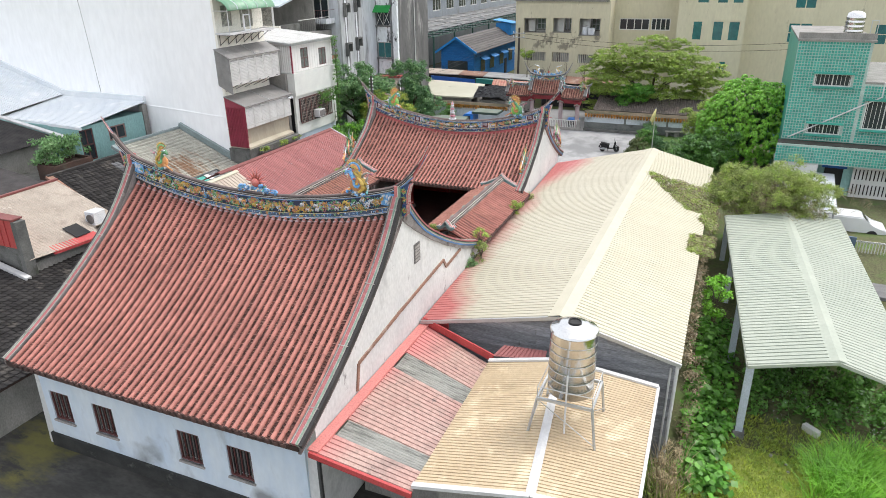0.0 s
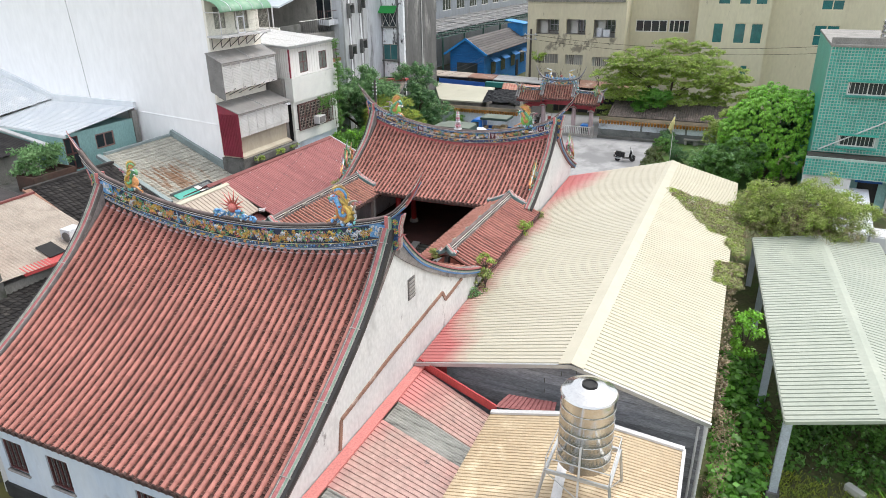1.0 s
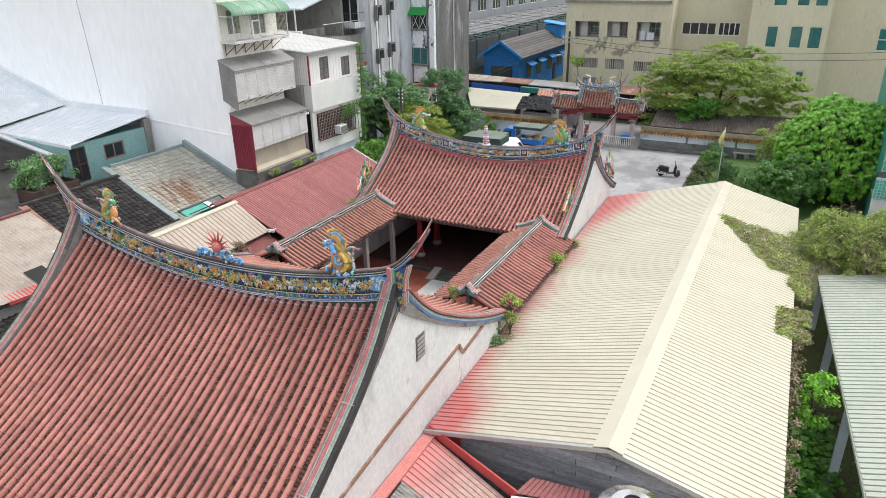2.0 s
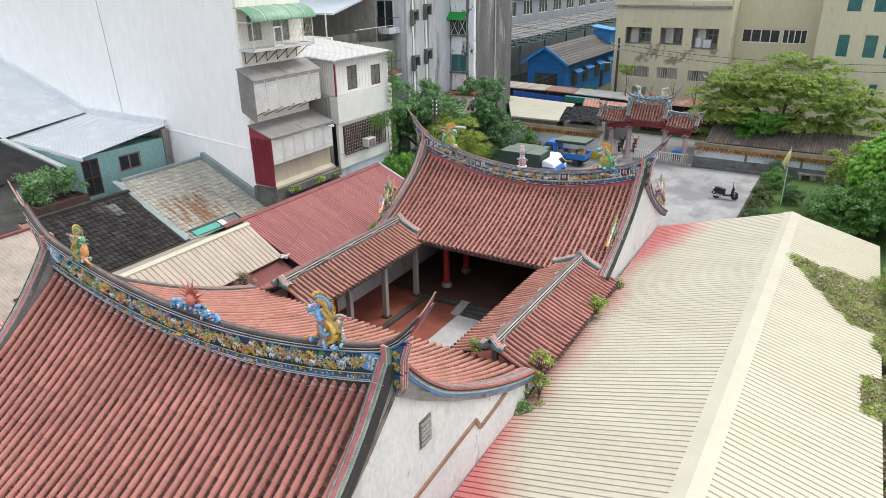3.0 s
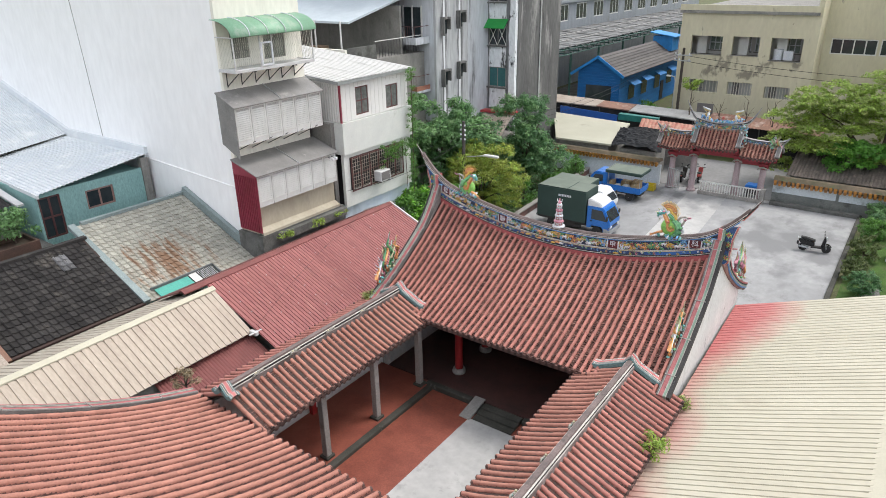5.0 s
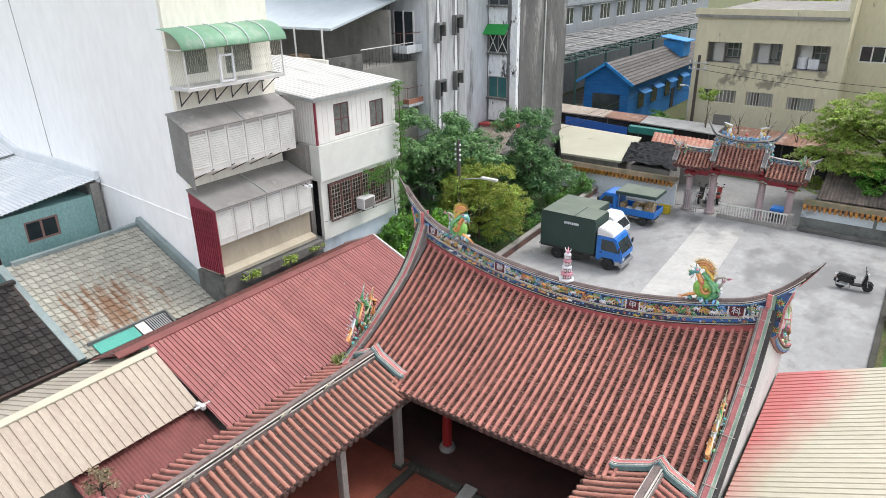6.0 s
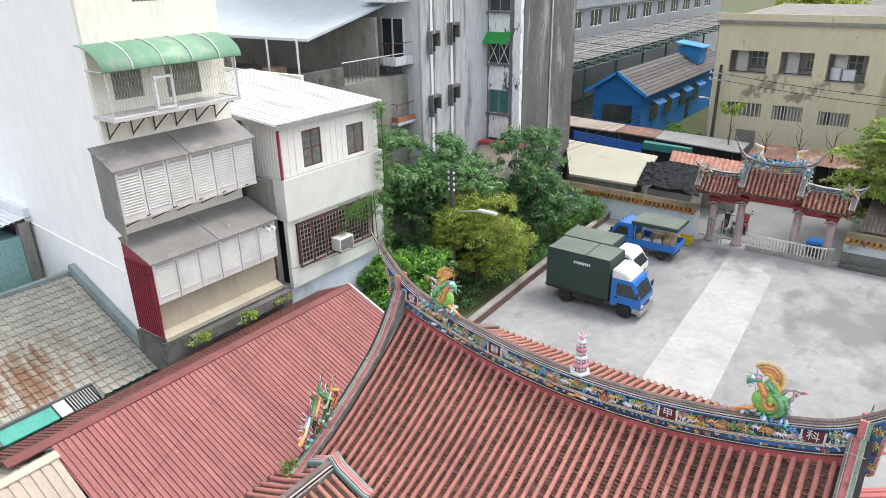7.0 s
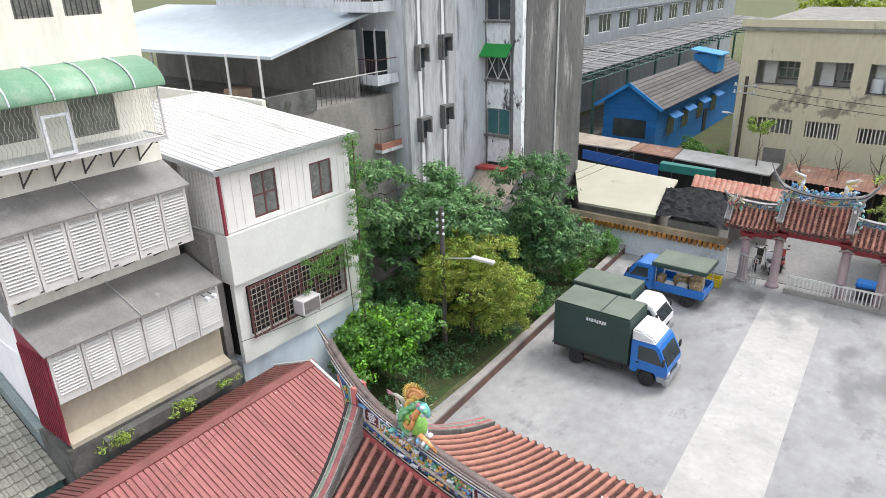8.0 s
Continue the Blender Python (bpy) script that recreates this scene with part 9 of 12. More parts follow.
def gate_roof(xc, half, ze, zr, depth, rise, tail, seed, ends=(1, 1), crown=False):
    """A tiled roof on the gate. ends: which ends carry a rolled verge with scrolls; crown: the tall carved middle ridge."""
    for sgn, flip in ((-1, 1), (1, -1)):
        at = slope(xc, 69.3 + sgn * depth, ze, 69.3 + sgn * 0.1, zr, sag=0.72, ridge_rise=rise, eave_rise=rise * 0.6)
        cols = int(round(half * 2 / 0.25))
        tiled_face(gate, at, xc - half, xc + half, cols, 5, 0.07, TILE_GATE, TILE_PAN, flip, laps=2)
        under_face(gate, at, xc - half - 0.1, xc + half + 0.1, 0.16, GATE_RED, n=8, m=3)
        for s_, on in zip((-1, 1), ends):
            if on:
                xv = xc + s_ * (half + 0.06)
                path = [at(xv, k / 9) + Vector((0, 0, 0.10 + 0.2 * (1 - k / 9) ** 2 * 0.5)) for k in range(10)]
                for nm, r0, r1, m in (("verge_roll", -0.13, 0.13, GREY_BAND), ("verge_line", -0.15, -0.11, GATE_LINE), ("verge_line", 0.11, 0.15, GATE_LINE)):
                    bm = bmesh.new()
                    strip(bm, path, rect(r0, r1, -0.06, 0.1 if nm == "verge_roll" else 0.13))
                    part(nm, bm, m, gate)
    high = 0.5 if crown else 0.3
    top, foot = ridge_curves(xc, zr + high, zr - 0.02, rise * 1.3, tail)
    for nm, f0, f1, w, over, m, label in (("ridge", -0.25, 0.12, 0.14, 0, GREY_BAND, "grey ridge foot"), ("ridge_line", 0.12, 0.2, 0.15, 0.02, GATE_LINE, ""), ("ridge_panel", 0.2, 0.72, 0.10, 0.05, SLATE_BLUE, "slate-blue carved ridge panel"),
                                          ("ridge_line", 0.72, 0.78, 0.14, 0.15, GATE_LINE, ""), ("ridge_stripe", 0.78, 0.9, 0.12, 0.2, BLACK_BAND, ""), ("ridge_cap", 0.9, 1.0, 0.14, 0.3, GATE_LINE, "grey-white ridge cap")):
        ridge_band(gate, nm, 69.3, top, foot, f0, f1, w, xc - half - over, xc + half + over, m, label, 24)
    for side in (-1, 1):
        carvings(gate, 69.3, side, 0.10, lambda x: (foot(x) + high * 0.2, foot(x) + high * 0.75), xc - half + 0.1, xc + half - 0.1, seed, 0.07 if crown else 0.12, (), 1.3)
    for s_, on in zip((-1, 1), ends):
        if not on:
            continue
        long = 0.85 if crown else 0.4
        x0 = xc + s_ * (half + 0.2)
        for e, m in ((0.0, GATE_LINE), (-0.09, BLACK_BAND), (-0.18, GATE_LINE)):
            pts = [(x0 + s_ * long * t, 69.3, top(x0) + e + (1.15 if crown else 0.3) * t ** 1.7 - e * t) for t in (0, 0.2, 0.4, 0.6, 0.8, 1.0)]
            bm = bmesh.new()
            sweep(bm, pts, [0.075, 0.068, 0.06, 0.05, 0.035, 0.012], 6)
            part("swallow_tail", bm, m, gate)


gate_roof(GX, 1.5, 3.62, 4.85, 1.0, 0.07, 0.3, 5, (1, 1), True)
gate_roof(-20.55, 1.2, 3.32, 4.2, 0.9, 0.06, 0.3, 6, (1, 0))
gate_roof(-14.75, 1.15, 3.28, 4.12, 0.9, 0.06, 0.3, 7, (0, 1))
for x, z, seed, dx in ((-22.0, 3.75, 21, 0.7), (-13.5, 3.7, 22, -0.7)):
    verge_scroll(((x, 69.0, z), (x + dx, 69.0, z + 0.2)), seed, "pale yellow porcelain scrolls on the gate roof", 1.05)
for x in (-19.35, -16.05):
    bm = bmesh.new()
    rng = random.Random(int(x * 10))
    for k in range(70):
        h = rng.random()
        lump(bm, (x + rng.uniform(-0.3, 0.3) * (1 - 0.4 * h), 69.2 + rng.uniform(-0.5, 0.1) * (1 - 0.6 * h), 3.75 + h * 1.75), 0.1, 0.08, 0.06, Matrix.Rotation(rng.uniform(0, 3), 3, 'Y'))
        dab(bm, rng.choice((WH, DULL, DULL, DULL, TE, BL)))
    tagged(part("gate_finial", bm, GLAZES, gate, "pale carved scrolls at the roof's end"), kind="stuff")
bm = bmesh.new()
rng = random.Random(77)
for k in range(90):
    u = rng.uniform(-1, 1)
    lump(bm, (GX + u * 1.45, 69.3 + rng.uniform(-0.1, 0.1), 5.36 + 0.30 * u * u + rng.uniform(0, 0.18)), 0.1, 0.08, 0.05, Matrix.Rotation(rng.uniform(0, 3), 3, 'Y'))
    dab(bm, BL if rng.random() < 0.75 else rng.choice((WH, TE, DULL)))
lump(bm, (GX + 0.1, 69.3, 5.72), 0.13, 0.13, 0.13)
dab(bm, RE)
for s_ in (-1, 1):
    for q in range(3):
        sweep(bm, [(GX + s_ * (0.85 + 0.1 * q), 69.3, 5.55), (GX + s_ * (1.15 - 0.1 * q), 69.3 - 0.05 * q, 5.9), (GX + s_ * 0.9, 69.3, 6.1 + 0.06 * q), (GX + s_ * (1.25 + 0.08 * q), 69.3, 6.2 + 0.1 * q)], [0.13, 0.1, 0.07, 0.03], 7)
        dab(bm, (YE, PALE_Y, WH)[q])
    spikes(bm, [(GX + s_ * (0.9 + 0.1 * k), 69.3, 5.75 + 0.12 * k) for k in range(5)], (GX + s_ * 0.8, 69.3, 5.6), 0.2, 0.035, PALE_Y)
tagged(part("ridge_clouds", bm, GLAZES, gate, "blue porcelain clouds and pale creatures on the gate ridge"), kind="stuff")
fence = thing("gate_barrier", -17.0, 69.0, 0, "low pale sliding gate with upright steel bars", "barrier")
part("base", boxes((-18.6, -14.1, 68.7, 68.95, 0.0, 0.28), bevel=0.02), STONE, fence)
for k in range(25):
    x = -18.5 + k * 0.18
    part("bar", boxes((x, x + 0.06, 68.8, 68.85, 0.28, 0.95)), LOUVRE, fence)
part("rail", boxes((-18.6, -14.1, 68.78, 68.87, 0.95, 1.03)), LOUVRE, fence)
part("end_post", boxes((-14.25, -13.95, 68.65, 68.95, 0, 1.1), bevel=0.02), STONE, fence)
side = thing("side_gate", -20.3, 69.0, 0, "narrow steel side gate, half open", "gate")
for k in range(8):
    part("bar", rods(((-21.0 + k * 0.14, 69.0 - k * 0.05, 0.1), (-21.0 + k * 0.14, 69.0 - k * 0.05, 1.55), 0.02), n=5), GALV, side)
part("frame", rods(((-21.0, 69.0, 0.1), (-21.0, 69.0, 1.6), 0.03), ((-20.0, 68.65, 0.1), (-20.0, 68.65, 1.6), 0.03), ((-21.0, 69.0, 1.6), (-20.0, 68.65, 1.6), 0.03), ((-21.0, 69.0, 0.12), (-20.0, 68.65, 0.12), 0.03), n=6), GALV, side)
crate = thing("yellow_crate", -21.9, 67.6, 0, "yellow plastic crate on the paving", "crate")
part("tub", boxes((-22.3, -21.5, 67.4, 67.45, 0.02, 0.5), (-22.3, -21.5, 67.95, 68.0, 0.02, 0.5), (-22.3, -22.25, 67.45, 67.95, 0.02, 0.5), (-21.55, -21.5, 67.45, 67.95, 0.02, 0.5), (-22.25, -21.55, 67.45, 67.95, 0.02, 0.06)), mat("yellow_plastic", (0.62, 0.48, 0.03), None, 0.5), crate)
wall_mat = mat("weathered_boundary_wall", (0.62, 0.67, 0.71), (0.50, 0.55, 0.59), 0.85, scale=0.6, stain=(0.15, 0.155, 0.15), stain_scale=0.6, stain_at=0.57, stain_soft=0.16)
ORANGE_TILE = mat("orange_glazed_tile", (0.58, 0.28, 0.06), (0.34, 0.14, 0.045), 0.35, rnd=0.4, stain=(0.12, 0.08, 0.05), stain_scale=2.5, stain_at=0.56)


DADO = mat("damp_grey_render", (0.20, 0.21, 0.20), (0.13, 0.14, 0.135), 0.9, scale=0.8, stain=(0.07, 0.075, 0.07), stain_scale=0.9, stain_at=0.55)


def boundary_wall(name, a, b, h, label, dado=0.0):
    """A rendered wall with a mossy coping over a row of orange glazed tile ends."""
    a, b = Vector(a), Vector(b)
    w = thing(name, *((a + b) / 2), label, "wall", kind="structure")
    bm = bmesh.new()
    strip(bm, [a, b], rect(-0.14, 0.14, 0, h))
    part("wall_body", bm, wall_mat, w)
    if dado:
        bm = bmesh.new()
        strip(bm, [a, b], rect(-0.17, 0.17, 0, dado))
        part("dado", bm, DADO, w, "damp grey-green lower render")
        length = (b - a).length
        for k in range(1, int(length / 4.1)):
            p = a.lerp(b, k * 4.1 / length)
            part("pier", boxes((p.x - 0.09, p.x + 0.09, p.y - 0.19, p.y + 0.19, 0, h)), DADO, w)
    bm = bmesh.new()
    strip(bm, [a + Vector((0, 0, h + 0.3)), b + Vector((0, 0, h + 0.3))], [(-0.42, 0.0), (0.42, 0.0), (0.15, 0.22), (-0.15, 0.22)])
    part("coping", bm, mat("mossy_coping_" + name, (0.17, 0.13, 0.09), (0.09, 0.08, 0.05), 0.9, stain=(0.07, 0.09, 0.04), stain_at=0.55), w, "dark mossy coping")
    n = int((b - a).length / 0.29)
    shared_t = bpy.data.meshes.new("glazed_tile")
    bmt = bmesh.new()
    rod(bmt, (0, -0.16, 0), (0, 0.2, 0.04), 0.11, 0.095, n=8)
    bmt.to_mesh(shared_t)
    bmt.free()
    shared_t.materials.append(ORANGE_TILE)
    d = (b - a).normalized()
    nrm = Vector((d.y, -d.x, 0))
    ang = math.atan2(nrm.y, nrm.x) + math.pi / 2
    for k in range(n):
        p = a + d * (0.14 + k * 0.29) + nrm * 0.3
        for lay, zz in ((0, h + 0.20), (0.1, h + 0.0)):
            piece("glazed_tile", shared_t, Matrix.Translation((p.x - nrm.x * lay, p.y - nrm.y * lay, zz)) @ Matrix.Rotation(ang, 4, 'Z'), w)
    return w


boundary_wall("boundary_wall_left", (-33.5, 69.6, 0), (-21.75, 69.5, 0), 1.55, "weathered white wall with orange tile coping")
boundary_wall("boundary_wall_right", (-13.6, 69.5, 0), (4, 69.7, 0), 1.5, "weathered white wall over a damp grey base with orange tile coping", 0.85)
tagged(part("plinth_step", boxes((-13.6, -8.0, 68.9, 69.3, 0, 0.25), bevel=0.02), CONCRETE_OLD, None), "low dark concrete plinth along the boundary wall", "plinth", kind="structure")

# ---- roofs beyond the wall ----
yel = thing("pale_yellow_roof", -29, 73, 0, "low building with flat pale yellow metal roof", "shed")
part("roof", slab([(-31.1, 69.95, 2.5), (-26.2, 70.05, 2.5), (-26.95, 76.1, 3.0), (-35.1, 77.3, 3.0)], 0.15), mat("pale_yellow_sheet", (0.475, 0.47, 0.38), (0.43, 0.42, 0.335), 0.75, scale=0.4, fine_amount=0.08, stain=(0.33, 0.31, 0.25), stain_scale=0.6, stain_at=0.62, spec=0.25), yel)
part("wall", slab([(-30.9, 70.3, 2.3), (-26.5, 70.3, 2.3), (-27.2, 75.8, 2.3), (-34.8, 77.0, 2.3)], 2.3), GREY_CONC, yel)
tarp = thing("black_tarpaulin", -24.5, 72.5, 2.4, "crumpled black tarpaulin over a roof", "tarpaulin")
bm = bmesh.new()
N = 64
P = [Vector((-26.2, 70.0, 2.45)), Vector((-22.0, 70.0, 2.3)), Vector((-23.6, 75.2, 2.9)), Vector((-26.9, 73.7, 2.95))]
g = []
for j in range(N + 1):
    for i in range(N + 1):
        p = P[0].lerp(P[1], i / N).lerp(P[3].lerp(P[2], i / N), j / N)
        q = p * 1.3
        p.z += 0.22 * abs(noise.noise(Vector((q.x * 0.8 + q.y, q.y * 0.5 - q.x * 0.3, 3)))) + 0.07 * noise.noise(q * 2.2) + 0.2 * abs(noise.noise(Vector((q.x * 1.2 + q.y * 3.2, q.y * 4.4 - q.x * 0.8, 9)))) + 0.2 * math.sin(math.pi * i / N)
        g.append(bm.verts.new(p))
for j in range(N):
    for i in range(N):
        k = j * (N + 1) + i
        bm.faces.new((g[k], g[k + 1], g[k + N + 2], g[k + N + 1]))
part("sheet", bm, mat("black_plastic_sheet", (0.012, 0.013, 0.015), (0.02, 0.022, 0.025), 0.5, bump=0.0, spec=0.12), tarp, smooth=True)
part("support", boxes((-25.6, -22.7, 70.6, 73.2, 0, 2.2)), GREY_CONC, tarp)
cr = thing("red_ribbed_roof", -21, 74, 0, "low red and cream ribbed sheet roof behind the gate", "roof")
sheet("roof_sheet", cr, (-25.7, 74.8, 3.1), (-20.0, 74.2, 3.1), (-20.0, 75.1, 3.65), (-25.8, 75.7, 3.65), 0.34, 0.06, mat("red_cream_sheet", (0.44, 0.15, 0.11), (0.52, 0.32, 0.24), 0.7, scale=2.5), "faded red ribbed sheet", "wave")
part("wall", boxes((-25.3, -20.9, 75.0, 75.4, 0, 3.0)), GREY_CONC, cr)
mk = thing("market_stalls", -29, 82, 0, "row of low stalls with sheet roofs and blue and green tarpaulins", "stalls")
part("stall_roof", slab([(-38.6, 81.7, 3.1), (-32.6, 81.5, 3.1), (-32.4, 83.2, 3.4), (-38.6, 84.1, 3.4)], 0.1), BEIGE_SHEET, mk, "faded beige stall roof")
part("stall_roof", slab([(-32.5, 81.5, 3.12), (-29.0, 81.0, 3.12), (-28.9, 82.8, 3.4), (-32.4, 83.1, 3.4)], 0.1), RUST, mk, "rust-brown stall roof")
part("stall_roof", slab([(-28.95, 81.0, 3.1), (-22.2, 79.9, 3.1), (-22.0, 82.0, 3.4), (-28.85, 82.8, 3.4)], 0.1), mat("grey_stall_sheet", (0.42, 0.42, 0.41), (0.32, 0.32, 0.31), 0.6), mk, "grey stall roof")
part("blue_tarpaulin", slab([(-35.9, 80.4, 3.0), (-29.3, 78.9, 3.0), (-29.3, 78.95, 3.0), (-35.9, 80.45, 3.0)], 0.75), mat("blue_tarpaulin_sheet", (0.02, 0.12, 0.48), (0.02, 0.10, 0.40), 0.5), mk, "bright blue tarpaulin")
part("green_tarpaulin", slab([(-29.5, 79.7, 2.95), (-25.6, 79.5, 2.95), (-25.6, 79.9, 2.98), (-29.5, 80.3, 2.98)], 0.55), mat("teal_green_tarpaulin", (0.03, 0.22, 0.19), None, 0.5), mk, "green tarpaulin edge")
# solid black block that paints the shade inside the stalls
part("stall_body", slab([(-38.3, 82.2, 2.95), (-22.6, 80.7, 2.95), (-22.4, 81.8, 2.95), (-38.3, 83.6, 2.95)], 2.95), DARK, mk, "black block standing in for the shade in the stalls")
for k in range(6):
    x = -38.2 + k * 3.1
    part("post", rods(((x, 81.6 - k * 0.28, 0), (x, 81.6 - k * 0.28, 3.05), 0.05), n=6), DARK_STEEL, mk)

# old tiled roof behind the right wall, and a rusty roof behind the gate
OLD_ROOF = mat("mossy_old_tile", (0.17, 0.14, 0.12), (0.10, 0.085, 0.075), 0.95, rnd=0.3, scale=1.6, fine=9, fine_amount=0.4, stain=(0.055, 0.05, 0.042), stain_scale=0.9, stain_at=0.5, stain_soft=0.15, stain2=(0.26, 0.20, 0.16), stain2_scale=2.2)
old = thing("old_tiled_shed", -6, 72, 0, "low shed with mossy grey-brown tiled roof behind the wall", "shed")
sheet("roof_face", old, (-13.0, 70.15, 1.95), (3.0, 70.4, 1.95), (3.0, 73.9, 2.9), (-13.0, 73.6, 2.9), 0.22, 0.07, OLD_ROOF, "mossy grey-brown tile rolls", "wave")
part("wall", boxes((-12.8, 2.8, 70.6, 73.6, 0, 1.85)), GREY_CONC, old)
rusty_roof = thing("rusty_stall_roof", -17, 77, 0, "low stall with rust-brown sheet roof behind the gate", "stall")
sheet("roof_sheet", rusty_roof, (-21.6, 79.7, 3.0), (-12.2, 79.3, 2.9), (-12.2, 82.0, 3.3), (-21.6, 82.4, 3.4), 0.3, 0.05, RUST, "rust-brown ribbed sheet", "wave")
# black back, its colour giving the shade under the roof
part("back", boxes((-21.3, -12.4, 80.6, 81.6, 0, 2.9)), DARK, rusty_roof)
for x in (-21.0, -17.0, -12.8):
    part("post", rods(((x, 79.8, 0), (x, 79.8, 2.95), 0.05), n=6), DARK_STEEL, rusty_roof)
hut3 = thing("pale_roofed_hut", -34.8, 65.5, 0, "small hut with pale ribbed roof and red capping by the apartments", "hut")
sheet("roof_sheet", hut3, (-36.3, 64.2, 3.35), (-33.3, 64.2, 3.25), (-33.3, 66.4, 4.85), (-36.3, 66.4, 4.75), 0.2, 0.04, BEIGE_SHEET, "pale ribbed sheet")
part("ridge_cap", slab([(-36.4, 66.2, 4.95), (-33.2, 66.2, 5.05), (-33.2, 67.0, 5.05), (-36.4, 67.0, 4.95)], 0.18), RED_PAINT, hut3, "red metal capping")
part("wall", boxes((-36.1, -33.5, 64.6, 66.9, -0.1, 3.3)), GREY_CONC, hut3)

BATTEN = mat("grey_batten", (0.36, 0.36, 0.35), (0.28, 0.28, 0.27), 0.7)
# battens over the platform canopy's roof
for k in range(13):
    y = 86.0 + k * 5.5
    part("batten", rods(((-40.3, y, 7.56), (-47.4, y, 8.06), 0.07), n=4), BATTEN, stn)
for x, z in ((-42.5, 7.72), (-45.0, 7.88)):
    part("batten", rods(((x, 84.6, z), (x, 159, z), 0.07), n=4), BATTEN, stn)

# ---- vehicles ----
CAR_BLUE = mat("blue_car_paint", (0.015, 0.16, 0.55), (0.012, 0.14, 0.48), 0.3, fine_amount=0.06, bump=0.02, spec=0.6)
CAR_WHITE = mat("white_car_paint", (0.72, 0.73, 0.74), (0.66, 0.67, 0.68), 0.3, fine_amount=0.05, bump=0.02, spec=0.6)
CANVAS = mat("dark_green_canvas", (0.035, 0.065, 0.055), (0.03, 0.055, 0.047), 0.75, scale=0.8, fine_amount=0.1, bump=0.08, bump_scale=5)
# tops of the cargo covers, paler than their sides
CANVAS_TOP = mat("pale_green_canvas", (0.17, 0.20, 0.165), (0.13, 0.16, 0.13), 0.75, scale=0.8, fine_amount=0.1, bump=0.08, bump_scale=5)
CHASSIS = mat("black_chassis", (0.03, 0.03, 0.03), (0.05, 0.045, 0.04), 0.8)
SILVER = mat("silver_paint", (0.40, 0.41, 0.42), (0.35, 0.36, 0.37), 0.35, 0.5)
LAMP_ORANGE = mat("orange_lens", (0.65, 0.2, 0.03), None, 0.2)
LAMP_CLEAR = mat("clear_lens", (0.75, 0.77, 0.78), None, 0.1)


def extrude_y(profile, y0, y1):
    """A solid with the outline (x, z) between y0 and y1."""
    bm = bmesh.new()
    a = [bm.verts.new((x, y0, z)) for x, z in profile]
    b = [bm.verts.new((x, y1, z)) for x, z in profile]
    bm.faces.new(a)
    bm.faces.new(b[::-1])
    k = len(profile)
    for i in range(k):
        bm.faces.new((a[i], b[i], b[(i + 1) % k], a[(i + 1) % k]))
    return bm


def wheel(parent, x, y, r, w, side):
    bm = bmesh.new()
    lathe(bm, [(r * 0.62, -w / 2), (r * 0.93, -w / 2), (r, -w / 3), (r, w / 3), (r * 0.93, w / 2), (r * 0.62, w / 2)], (0, 0, 0), 24)
    for v in bm.verts:
        v.co = Vector((x + v.co.x, y + v.co.z, r + v.co.y))
    ty = part("tyre", bm, RUBBER, parent, "black tyre")
    bm = bmesh.new()
    lathe(bm, [(r * 0.6, 0), (r * 0.6, 0.03), (r * 0.45, 0.0), (r * 0.2, 0.05), (r * 0.1, 0.06)], (0, 0, 0), 20)
    for v in bm.verts:
        v.co = Vector((x + v.co.x, y + side * (w / 2 - 0.06 + v.co.z), r + v.co.y))
    part("rim", bm, GALV, ty)


